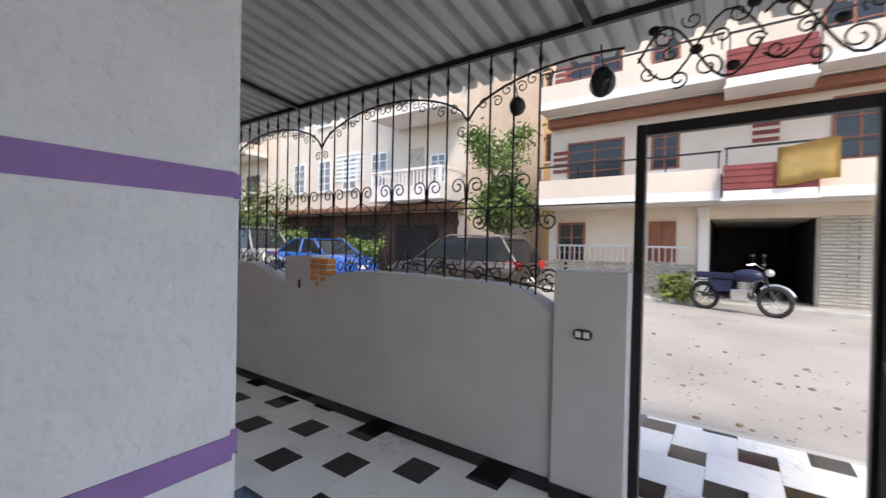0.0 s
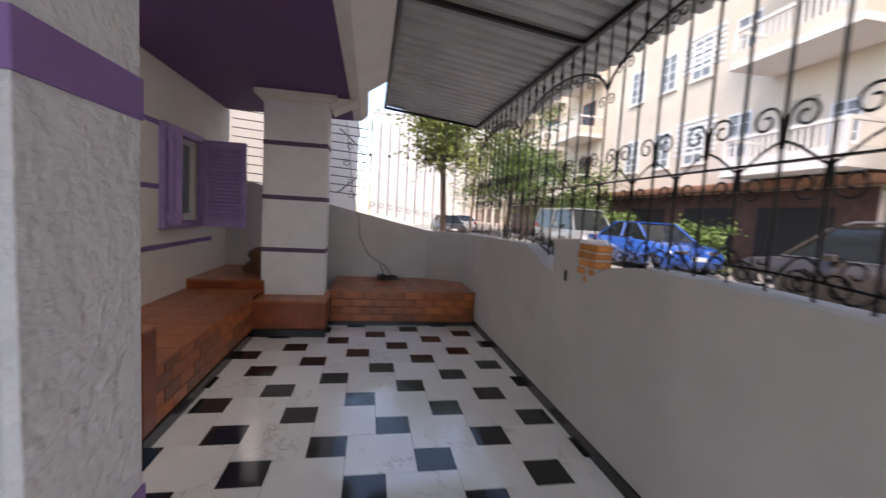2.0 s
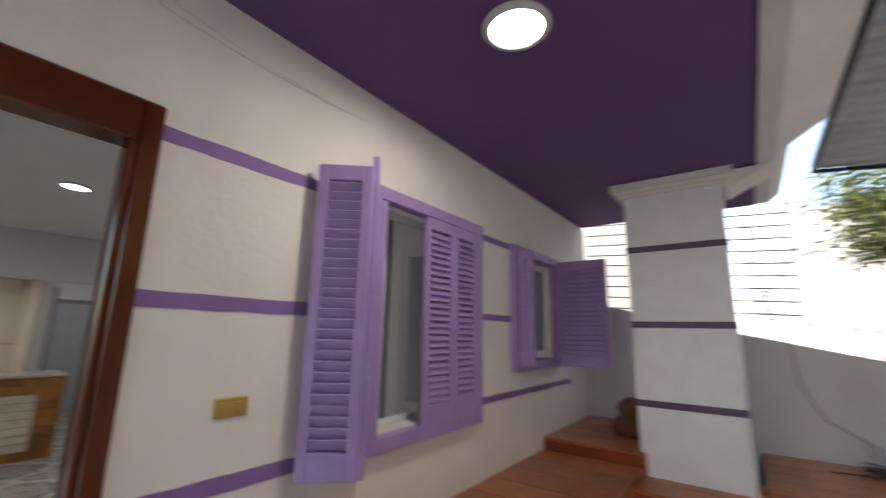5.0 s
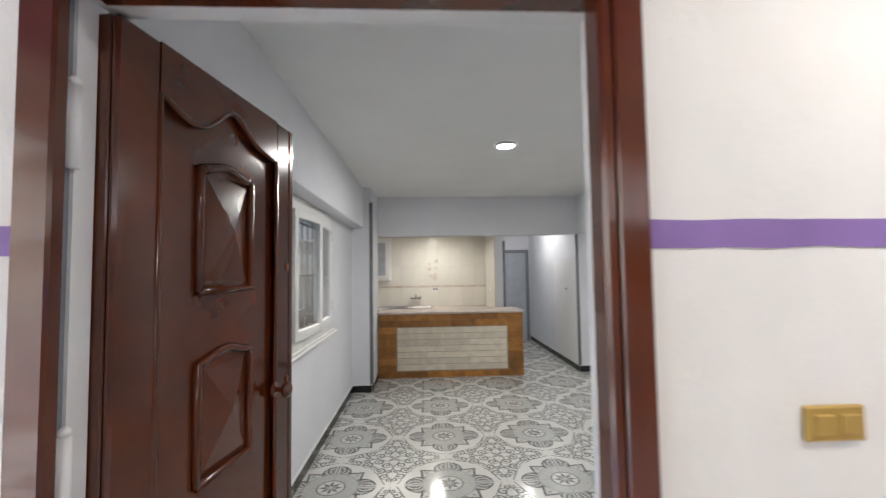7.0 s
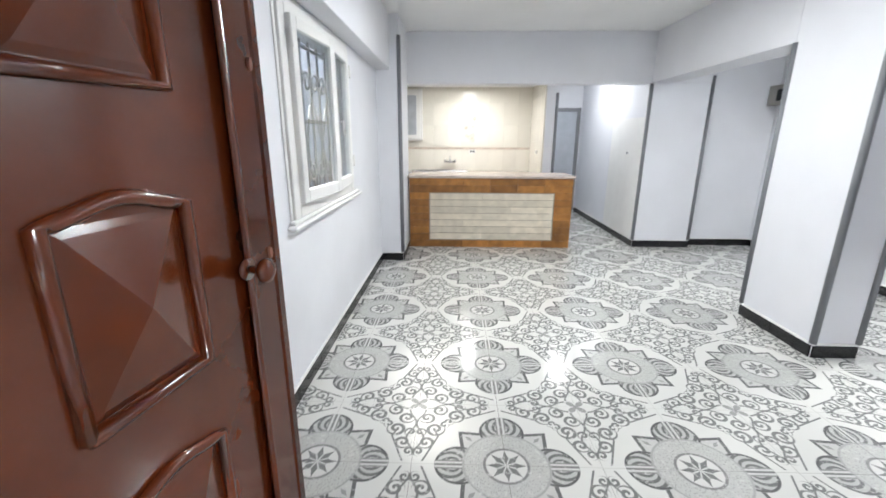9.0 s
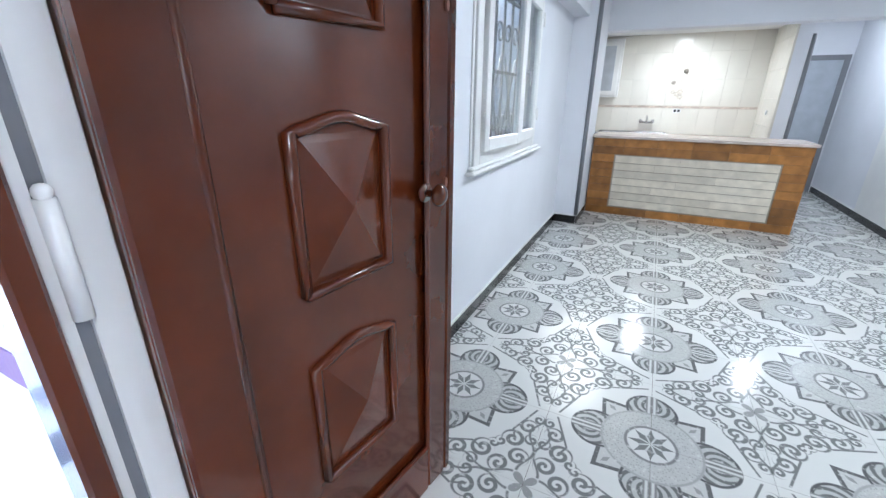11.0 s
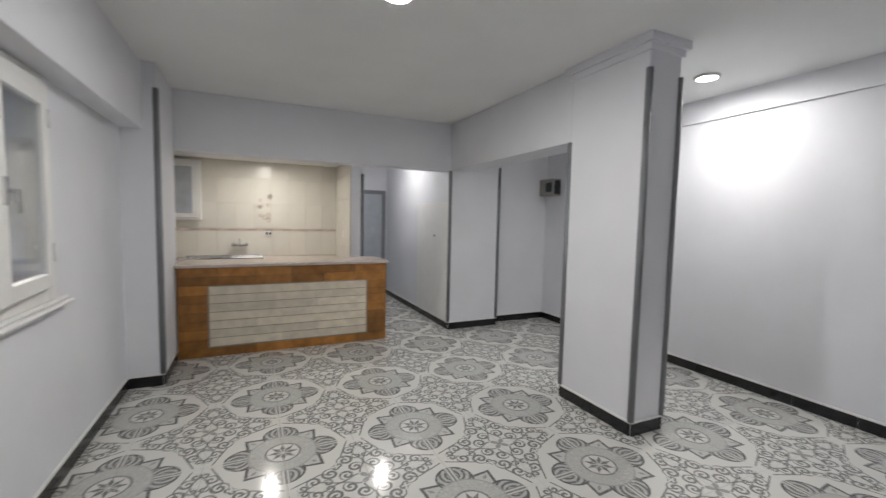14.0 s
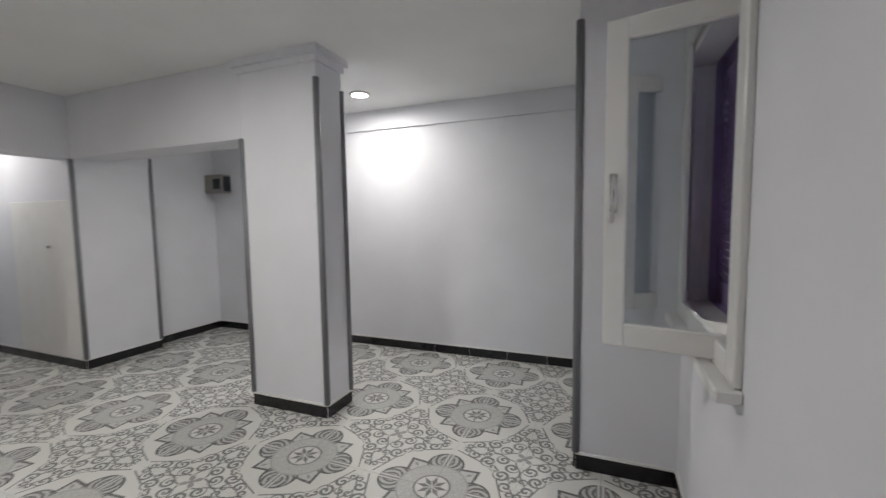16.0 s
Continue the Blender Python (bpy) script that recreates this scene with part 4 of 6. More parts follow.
# ---- lilac windows with louvred shutters on the house front ----
def shutter(parent, m, w, h, label="", slats=26):
    """A louvred leaf: hinged at x = 0, w wide, h high, its front towards -y."""
    lf = new("shutter")
    lf.parent = parent
    lf.matrix_local = m
    if label:
        lf["label"] = label
    st = 0.048
    for x0, x1, z0, z1 in ((0, st, 0, h), (w - st, w, 0, h), (st, w - st, 0, 0.11), (st, w - st, h - 0.075, h)):
        bm = bmesh.new()
        box(bm, x0, x1, -0.016, 0.016, z0, z1)
        part("stile" if z1 - z0 > 0.5 else "rail", bm, M_LILAC, lf, bevel=0.003)
    bm = bmesh.new()
    d = (h - 0.2) / slats
    box(bm, st - 0.004, w - st + 0.004, -0.004, 0.004, -d * 0.56, d * 0.56, Matrix.Rotation(radians(-32), 4, "X"))
    me = mesh_of("slat", bm, M_LILAC)
    for k in range(slats):
        share("slat", me, lf, Matrix.Translation((0, 0, 0.115 + d * (k + 0.5))))
    return lf


def sash(parent, m, w, h, pane, label="", handle=True, bar=None, flip=1, st=0.06):
    """A white casement: hinged at x = 0, w wide, h high, 40 mm thick."""
    sh = new("sash")
    sh.parent = parent
    sh.matrix_local = m
    if label:
        sh["label"] = label
    for x0, x1, z0, z1 in ((0, st, 0, h), (w - st, w, 0, h), (st, w - st, 0, st + 0.01), (st, w - st, h - st, h)):
        bm = bmesh.new()
        box(bm, x0, x1, -0.02, 0.02, z0, z1)
        part("frame_bar", bm, M_WHITEWOOD, sh, bevel=0.004)
    if bar:
        bm = bmesh.new()
        box(bm, st, w - st, -0.012, 0.012, bar - 0.015, bar + 0.015)
        part("glazing_bar", bm, M_WHITEWOOD, sh)
    bm = bmesh.new()
    box(bm, st, w - st, -0.003, 0.003, st, h - st)
    p = part("pane", bm, pane, sh)
    p.visible_shadow = False
    if handle:
        bm = bmesh.new()
        box(bm, w - 0.045, w - 0.02, min(0.02 * flip, 0.032 * flip), max(0.02 * flip, 0.032 * flip), h * 0.42, h * 0.54)
        tube(bm, (w - 0.032, 0.03 * flip, h * 0.48), (w - 0.032, 0.06 * flip, h * 0.48), 0.007, 8)
        tube(bm, (w - 0.032, 0.057 * flip, h * 0.49), (w - 0.032, 0.06 * flip, h * 0.39), 0.008, 8)
        part("handle", bm, M_CHROME, sh, "small metal handle", smooth=True)
    return sh


def frame_of(th, x0, x1, y0, y1, z0, z1, w, material, names="frame_bar"):
    for a, b, c, d in ((x0, x0 + w, z0, z1), (x1 - w, x1, z0, z1), (x0 + w, x1 - w, z0, z0 + w), (x0 + w, x1 - w, z1 - w, z1)):
        bm = bmesh.new()
        box(bm, a, b, y0, y1, c, d)
        part(names, bm, material, th, bevel=0.004)


w1 = thing("window_1", "lilac window with louvred shutters, one pair folded open", "window", at=(0.92, 0, 0.80))
w1["kind"] = "structure"
frame_of(w1, 0, 1.14, -0.05, 0.02, 0, 1.39, 0.075, M_LILAC)
frame_of(w1, 0.06, 1.08, 0.022, 0.158, 0.0, 1.32, 0.03, M_WHITEWOOD, "lining")
shutter(w1, pose(0.02, -0.055, 0.0, 0, 0, 180 + 45), 0.27, 1.42, "louvred leaf folded open")
shutter(w1, pose(-0.185, -0.245, 0.0, 0, 0, 180 - 50), 0.25, 1.36, "louvred leaf folded back")
bm = bmesh.new()
box(bm, 0.077, 0.128, -0.045, 0.012, 0.077, 1.313)
part("hinge_post", bm, M_LILAC, w1, bevel=0.005)
shutter(w1, pose(0.475, -0.03, 0.075), 0.305, 1.24, "closed louvred leaf")
shutter(w1, pose(0.78, -0.03, 0.075), 0.285, 1.24, "closed louvred leaf")
sash(w1, pose(1.045, 0.07, 0.04, 0, 0, 180 - 58), 0.47, 1.18, M_GLASS, "white glazed casement swung open into the room", flip=-1, st=0.075)
sash(w1, pose(0.115, 0.05, 0.034, 0, 0, 80), 0.50, 1.2, M_GLASS, "white glazed casement swung wide open into the room", st=0.075)
bm = bmesh.new()
box(bm, -0.12, 0.96, 0.166, 0.24, -0.02, 0.02)
part("inner_sill", bm, M_WHITEWOOD, w1, bevel=0.006)
frame_of(w1, -0.1, 0.885, 0.166, 0.19, 0.02, 1.41, 0.085, M_WHITEWOOD, "architrave")

w2 = thing("window_2", "small lilac window with one shutter standing open", "window", at=(2.575, 0, 1.10))
w2["kind"] = "structure"
frame_of(w2, 0, 1.0, -0.05, 0.02, 0, 1.06, 0.075, M_LILAC)
sash(w2, pose(0.09, 0.06, 0.08), 0.41, 0.9, M_DARKGLASS, "closed white casement", handle=False)
sash(w2, pose(0.91, 0.06, 0.08, 0, 0, 180), 0.41, 0.9, M_FROST, "closed white casement", handle=False)
shutter(w2, pose(0.07, -0.06, 0.05, 0, 0, -88), 0.12, 0.95, "narrow leaf folded open", slats=18)
shutter(w2, pose(0.96, -0.055, 0.0, 0, 0, -90), 0.48, 1.03, "plain lilac leaf standing open", slats=18)
bm = bmesh.new()
box(bm, 0.965, 0.985, -0.52, -0.07, 0.02, 0.98)
part("back_board", bm, M_LILAC, w2)
boxes("room_behind_window", M_ROOM, [(2.6, 3.4, 0.17, 0.5, 1.1, 1.15)], "plain sill inside the small window", "sill")

# cables on the front wall
bm = bmesh.new()
sweep(bm, [(-0.6 + 1.4 * u / 14, -0.006, 2.62 - 0.09 * u / 14 - 0.10 * math.sin(math.pi * u / 14) * 0.5) for u in range(15)], 0.003, 4)
sweep(bm, [(-0.4 + 1.3 * u / 14, -0.006, 2.64 - 0.10 * u / 14 - 0.05 * math.sin(math.pi * u / 14)) for u in range(15)], 0.0025, 4)
tagged(finish("wall_cable", bm, M_FACADE), "thin painted-over cable sagging across the house front", "cable")
# coil of cable on the end bench
bm = bmesh.new()
pts = []
for u in range(110):
    a = u * 0.42
    r = 0.10 + 0.035 * math.sin(u * 0.31)
    pts.append((4.18 + r * math.cos(a) * 0.8, -2.35 + r * 1.25 * math.sin(a), 0.388 + 0.05 * (0.5 + 0.5 * math.sin(u * 0.9)) + 0.03 * u / 110))
pts += [(4.2, -2.28 + 0.02 * k, 0.47 + 0.05 * k) for k in range(4)]
sweep(bm, pts, 0.005, 5, up=(0.2, 0.1, 1))
sweep(bm, [(4.15, -2.6, 0.385), (4.2, -2.5, 0.40), (4.2, -2.3, 0.39), (4.12, -2.0, 0.385)], 0.005, 5, up=(0, 0, 1))
sweep(bm, [(4.25, -2.42, 0.41), (4.35, -2.3, 0.58), (4.46, -2.05, 0.72), (4.48, -1.9, 1.0), (4.48, -1.88, 1.3), (4.5, -1.78, 1.6), (4.52, -1.7, 2.3), (4.5, -1.65, 2.7)], 0.005, 5, up=(1, 0, 0))
tagged(finish("cable_coil", bm, M_CABLE, smooth=True), "tangled coil of black cable lying on the tiled bench", "cable")
# sack and bottle behind the pillar
bm = bmesh.new()
ball(bm, (3.72, -0.72, 0.60), 0.14, 1.0, 14, 10)
ball(bm, (3.66, -0.64, 0.76), 0.10, 1.0, 12, 8)
ball(bm, (3.8, -0.55, 0.57), 0.11, 0.8, 12, 8)
for v in bm.verts:
    v.co += v.normal * 0.03 * noise.noise(v.co * 9)
    v.co.z = max(v.co.z, 0.5)
tagged(finish("sack", bm, M_BAG, smooth=True), "crumpled dark brown sack on the tiled step", "sack")
bt = thing("bottle", "small pale plastic bottle beside the pillar", "bottle", at=(3.58, -0.76, 0.5))
bm = bmesh.new()
tube(bm, (0, 0, 0), (0, 0, 0.16), 0.035, 12)
tube(bm, (0, 0, 0.16), (0, 0, 0.2), 0.035, 12, 0.014)
part("body", bm, M_VAN, bt, smooth=True)
bm = bmesh.new()
tube(bm, (0, 0, 0.2), (0, 0, 0.225), 0.016, 12)
part("cap", bm, M_BLUE, bt)
# rag hung on the bench end
bm = bmesh.new()
rows = []
for i in range(9):
    t = i / 8
    w = 0.032 * (1 - t) ** 0.7 + 0.007
    rows.append([bm.verts.new((0.602 - 0.006 - 0.008 * math.sin(3 * j + 5 * t), -0.63 + w * (j - 2) / 2 + 0.02 * t, 0.645 - 0.23 * t)) for j in range(5)])
for p, q in zip(rows, rows[1:]):
    for j in range(4):
        bm.faces.new((p[j], p[j + 1], q[j + 1], q[j]))
bmesh.ops.solidify(bm, geom=bm.faces[:], thickness=0.006)
tagged(finish("rag", bm, M_RAG, smooth=True), "grey-green rag hanging over the bench end", "rag")

# ---- front door ----
before_room = {ob.name for ob in scene.objects}
door = thing("door_1", "varnished red-brown panelled wooden front door standing open", "door", at=(-1.2, 0.115, 0.012))
door["kind"] = "structure"
# the frame stands in the wall, the leaf swings on its left post
for nm, sp in (("post", (-0.06, 0.012, -0.132, -0.095, -0.02, 2.27)), ("post", (1.085, 1.15, -0.132, -0.012, -0.02, 2.27)), ("head", (0.012, 1.085, -0.132, -0.012, 2.12, 2.27))):
    bm = bmesh.new()
    box(bm, *sp)
    part(nm, bm, M_MAHOG, door, bevel=0.006)
bm = bmesh.new()
box(bm, 1.055, 1.085, -0.132, -0.06, -0.01, 2.12)
part("stop", bm, M_MAHOG, door, bevel=0.008)
# pale lining of the opening
for sp in ((-0.06, -0.01, -0.095, -0.075, -0.012, 2.27), (-0.06, -0.01, -0.055, -0.002, -0.012, 2.27), (-0.06, -0.022, -0.075, -0.055, -0.012, 2.27), (1.09, 1.14, -0.012, 0.047, -0.012, 2.27), (-0.01, 1.09, -0.012, 0.047, 2.13, 2.27)):
    bm = bmesh.new()
    box(bm, *sp)
    part("lining", bm, M_WHITEWOOD, door)
bm = bmesh.new()
box(bm, 0.012, 1.055, -0.13, -0.005, -0.02, 0.03)
part("threshold", bm, M_KERB, door)
lf = new("leaf")
lf.parent = door
lf.matrix_local = pose(0.0, 0.0, 0.0, 0, 0, 81.2)
lf["label"] = "thick red-brown leaf with carved panels"
DW, DH = 0.815, 2.115
bm = bmesh.new()
box(bm, 0.0, DW, -0.016, 0.022, 0.0, DH)
part("core", bm, M_MAHOG, lf, bevel=0.003)


def carved_frame(x0, x1, d0, d1):
    """The raised border of the leaf: two stiles, a foot rail and a top rail cut to a double curve."""
    def curve(u):
        return 1.955 + 0.085 * math.exp(-((u - 0.52) / 0.17) ** 2) + 0.03 * math.exp(-((u - 0.02) / 0.12) ** 2) - 0.012 * math.sin(2 * math.pi * u)
    n = 28
    top = [(x0 + (x1 - x0) * k / n, curve(k / n)) for k in range(n + 1)]
    bm = bmesh.new()
    prism(bm, [(x0, DH)] + top + [(x1, DH)], "y", d0, d1)
    part("rail", bm, M_MAHOG, lf)
    for a, b, c, e in ((0.0, x0, 0.0, DH), (x1, DW - 0.035, 0.0, DH), (x0, x1, 0.0, 0.20)):
        bm = bmesh.new()
        box(bm, a, b, d0, d1, c, e)
        part("stile" if e > 1 else "rail", bm, M_MAHOG, lf, bevel=0.007)
    # rounded bead that follows the cut, catching the light
    bm = bmesh.new()
    line = [(x0, 0.20)] + top + [(x1, 0.20), (x0, 0.20)]
    sweep(bm, [(px, d0 + 0.004, pz) for px, pz in line], 0.010, 8)
    part("bead", bm, M_MAHOG, lf, smooth=True)


carved_frame(0.12, 0.685, -0.036, -0.016)
for z0, z1 in ((1.495, 1.835), (0.955, 1.275), (0.435, 0.755)):
    x0, x1 = 0.295, 0.525
    bm = bmesh.new()
    ring = [(x0 - 0.012, z0 - 0.012), (x1 + 0.012, z0 - 0.012), (x1 + 0.012, z1 + 0.012), (x0 - 0.012, z1 + 0.012)]
    # the top moulding swells in the middle like the top of the leaf
    up = [(x1 + 0.012 - (x1 - x0 + 0.024) * k / 14, z1 + 0.004 + 0.024 * math.sin(math.pi * k / 14) ** 2) for k in range(15)]
    sweep(bm, [(px, -0.020, pz) for px, pz in [ring[0], ring[1]] + up + [ring[0]]], 0.014, 8)
    part("moulding", bm, M_MAHOG, lf, smooth=True)
    bm = bmesh.new()
    zm, xm = (z0 + z1) / 2, (x0 + x1) / 2
    base = [bm.verts.new(p) for p in ((x0, -0.015, z0), (x1, -0.015, z0), (x1, -0.015, z1), (x0, -0.015, z1))]
    mid = [bm.verts.new(p) for p in ((x0 + 0.018, -0.020, z0 + 0.018), (x1 - 0.018, -0.020, z0 + 0.018), (x1 - 0.018, -0.020, z1 - 0.018), (x0 + 0.018, -0.020, z1 - 0.018))]
    top = bm.verts.new((xm, -0.046, zm))
    for k in range(4):
        bm.faces.new((base[k], base[(k + 1) % 4], mid[(k + 1) % 4], mid[k]))
        bm.faces.new((mid[k], mid[(k + 1) % 4], top))
    bmesh.ops.recalc_face_normals(bm, faces=bm.faces[:])
    part("raised_panel", bm, M_MAHOG, lf)
bm = bmesh.new()
box(bm, DW - 0.033, DW, -0.036, 0.022, 0.0, DH)
part("edge_strip", bm, M_MAHOG, lf, bevel=0.006)
bm = bmesh.new()
tube(bm, (0.67, -0.034, 1.10), (0.67, -0.042, 1.10), 0.026, 14)
tube(bm, (0.67, -0.040, 1.10), (0.67, -0.078, 1.10), 0.010, 10)
bmesh.ops.create_uvsphere(bm, u_segments=16, v_segments=10, radius=0.03, matrix=Matrix.Translation((0.67, -0.086, 1.10)) @ Matrix.Diagonal((1, 0.6, 1, 1)))
part("knob", bm, M_MAHOG, lf, "round wooden knob", smooth=True)
for z in (1.555, 1.115):
    bm = bmesh.new()
    bmesh.ops.create_cone(bm, cap_ends=True, segments=14, radius1=0.011, radius2=0.009, depth=0.008, matrix=Matrix.Translation((0.765, -0.038, z)) @ Matrix.Diagonal((0.7, 1, 1.5, 1)) @ Matrix.Rotation(math.pi / 2, 4, "X"))
    part("keyhole", bm, M_RUST, lf, "small worn keyhole plate")
for z in (0.25, 1.05, 1.75):
    bm = bmesh.new()
    tube(bm, (-0.004, -0.065, z), (-0.004, -0.065, z + 0.17), 0.013, 10)
    ball(bm, (-0.004, -0.065, z + 0.178), 0.012, 1.0, 8, 6)
    part("hinge", bm, M_WHITEWOOD, door, "white painted barrel hinge", smooth=True)
# dark grey strip in the lining groove, painted shade of the gap
bm = bmesh.new()
box(bm, -0.022, -0.018, -0.075, -0.055, 0.0, 2.12)
part("gap_shade_strip", bm, M_GREYTRIM, door, "dark grey strip for the shaded gap beside the hinges")

# ---- room shell ----
floor_r = boxes("floor_room", M_GROUT, [(-1.9, 3.7, 0.0, 8.2, -0.14, -0.004)], "grey and white patterned ceramic tile floor", "floor")
T = PITCH_T / 2
bm = bmesh.new()
box(bm, 0.001, T - 0.001, 0.001, T - 0.001, -0.004, 0)
ME_TILE = mesh_of("floor_tile", bm, M_ROOMTILE)
for i in range(-4, 10):
    for j in range(-5, 14):
        x, y = -0.335 + T * i, 2.24 + T * j
        if j >= 7 and x < -1.5 or j >= 11 and not 0.4 < x < 1.8:
            continue
        share("floor_tile", ME_TILE, floor_r, Matrix.Translation((x, y, 0)))
boxes("ceiling_room", M_CEIL, [(-2.0, 3.7, 0.14, 8.2, CEIL, CEIL + 0.1)], "white painted ceiling", "ceiling")
boxes("wall_left", M_ROOM, [(-1.58, -1.43, 0.16, 2.03, 0, CEIL), (-1.58, -1.43, 3.19, 4.53, 0, CEIL), (-1.58, -1.43, 2.03, 3.19, 0, 1.03),
                            (-1.58, -1.43, 2.03, 3.19, 2.0, CEIL), (-1.58, -1.18, 4.53, 5.27, 0, CEIL)], "pale blue-grey painted room wall", "wall")
boxes("beam_left", M_ROOM, [(-1.43, -1.28, 0.166, 4.53, 2.10, CEIL)], "pale grey painted beam along the wall", "beam", bevel=0.004)
boxes("beam_kitchen", M_ROOM, [(-1.18, 2.54, 5.265, 5.46, 2.05, CEIL)], "pale grey painted beam over the kitchen opening", "beam", bevel=0.004)
boxes("wall_corridor", M_ROOM, [(1.805, 2.54, 5.272, 8.15, 0, 2.05), (1.805, 2.54, 5.46, 8.15, 2.05, CEIL)], "pale grey painted wall beside the corridor", "wall")
boxes("wall_alcove", M_ROOM, [(2.54, 3.43, 5.40, 5.55, 0, CEIL)], "pale lilac-grey painted alcove wall", "wall")
boxes("wall_right", M_ROOM, [(3.43, 3.58, 0.16, 5.55, 0, CEIL)], "pale lilac-grey painted wall", "wall")
boxes("wall_stub", M_ROOM, [(1.81, 2.23, 0.166, 0.68, 0, CEIL)], "pale grey painted wall pier", "wall")
boxes("beam_stub", M_ROOM, [(2.23, 3.43, 0.3, 0.6, 2.35, CEIL)], "pale grey painted beam", "beam")
boxes("column", M_ROOM, [(1.805, 2.1, 2.40, 3.1, 0, CEIL)], "free-standing pale grey painted column", "column", bevel=0.006)
boxes("beam_column", M_ROOM, [(1.805, 2.1, 3.1, 5.265, 2.06, CEIL)], "pale grey painted beam off the column", "beam", bevel=0.004)
bm = bmesh.new()
for e, z0, z1 in ((0.015, 2.53, 2.575), (0.04, 2.575, CEIL)):
    box(bm, 1.805 - e, 2.1 + e, 2.40 - e, 3.1 + e, z0, z1)
setting("column_head", bm, M_ROOM, "stepped plaster head of the column", "column")
boxes("cornice", M_ROOM, [(3.405, 3.43, 0.6, 5.40, 2.41, 2.425)], "thin plaster line high on the wall", "cornice")
boxes("wall_kitchen_side", M_ROOM, [(0.665, 0.815, 5.85, 8.15, 0, CEIL)], "pale wall between kitchen and corridor", "wall")
boxes("wall_corridor_end", M_ROOM, [(0.815, 1.805, 8.05, 8.15, 0, CEIL)], "pale grey wall at the corridor end", "wall")
boxes("wall_back", M_ROOM, [(-1.95, 0.665, 6.87, 6.97, 0, CEIL), (-1.95, -1.85, 5.3, 6.87, 0, CEIL), (-1.95, -1.58, 5.2, 5.3, 0, CEIL)], "plain wall behind the kitchen", "wall")


def corner_trim(x, y, z0, z1):
    bm = bmesh.new()
    tube(bm, (x, y, z0), (x, y, z1), 0.022, 10)
    setting("trim", bm, M_GREYTRIM, "dark grey rounded corner guard", "corner guard", smooth=True)


for x, y, z1 in ((-1.182, 4.532, 2.43), (1.807, 2.402, 2.42), (2.098, 2.402, 2.40), (1.807, 3.098, 2.06), (1.807, 5.274, 2.05), (2.538, 5.274, 2.14), (1.812, 0.678, 2.48), (0.812, 5.855, 2.0)):
    corner_trim(x, y, 0.10, z1)


def skirting_run(name, x0, y0, x1, y1):
    """Black skirting tiles with a pale strip of grout on top, along the wall to the left of the run."""
    d = Vector((x1 - x0, y1 - y0, 0))
    n = max(1, round(d.length / 0.40))
    w = d.length / n
    th = thing("skirting", "black ceramic skirting tiles with a white top line", "skirting", at=(x0, y0, 0))
    th["kind"] = "structure"
    th.rotation_euler = (0, 0, math.atan2(d.y, d.x))
    me = piece(w - 0.004, 0.012, 0.088, M_SKIRT, "tile", 0.002)
    for k in range(n):
        share("tile", me, th, Matrix.Translation((k * w + 0.002, -0.012, 0)))
    bm = bmesh.new()
    box(bm, 0, d.length, -0.012, 0.0, 0.088, 0.1)
    part("top_line", bm, M_WHITEWOOD, th)


for run in ((-1.43, 0.25, -1.43, 4.53), (-1.43, 4.53, -1.18, 4.53), (-1.18, 4.53, -1.18, 5.16), (1.805, 8.05, 1.805, 5.272), (1.805, 5.272, 2.54, 5.272), (2.54, 5.272, 2.54, 5.40),
            (2.54, 5.40, 3.43, 5.40), (3.43, 5.40, 3.43, 0.25), (1.805, 3.1, 1.805, 2.40), (1.805, 2.40, 2.1, 2.40), (2.1, 2.40, 2.1, 3.1), (2.1, 3.1, 1.805, 3.1),
            (1.81, 0.68, 1.81, 0.17), (2.23, 0.68, 1.81, 0.68), (1.81, 0.166, 0.0, 0.166)):
    skirting_run("skirting", *run)

# ---- window in the side wall ----
w3 = thing("window_3", "white wooden casement window with a sill, slightly ajar", "window", at=(-1.43, 1.97, 0.985))
w3["kind"] = "structure"
w3.rotation_euler = (0, 0, radians(90))
frame_of(w3, 0, 1.28, -0.022, 0.06, 0, 1.08, 0.08, M_WHITEWOOD)
sash(w3, pose(0.085, -0.03, 0.075, 0, 0, -5), 0.56, 0.93, M_GLASS, "glazed casement slightly ajar", handle=False)
sash(w3, pose(1.195, -0.025, 0.075, 0, 0, 180 + 4), 0.53, 0.93, M_GLASS, "closed glazed casement", flip=1)
bm = bmesh.new()
box(bm, -0.08, 1.42, -0.055, 0.0, -0.045, -0.022)
box(bm, -0.05, 1.39, -0.038, 0.0, -0.022, 0.0)
part("sill", bm, M_WHITEWOOD, w3, bevel=0.008)
frame_of(w3, -0.03, 1.31, -0.008, 0.0, -0.0, 1.11, 0.03, M_WHITEWOOD, "cover_strip")
for z in (0.2, 0.85):
    for x in (0.075, 1.2):
        bm = bmesh.new()
        tube(bm, (x, -0.05, z), (x, -0.05, z + 0.09), 0.009, 8)
        part("hinge", bm, M_WHITEWOOD, w3, smooth=True)
gr = thing("window_grille", "dark iron scroll grille outside the window", "grille", at=(-1.55, 2.03, 1.03))
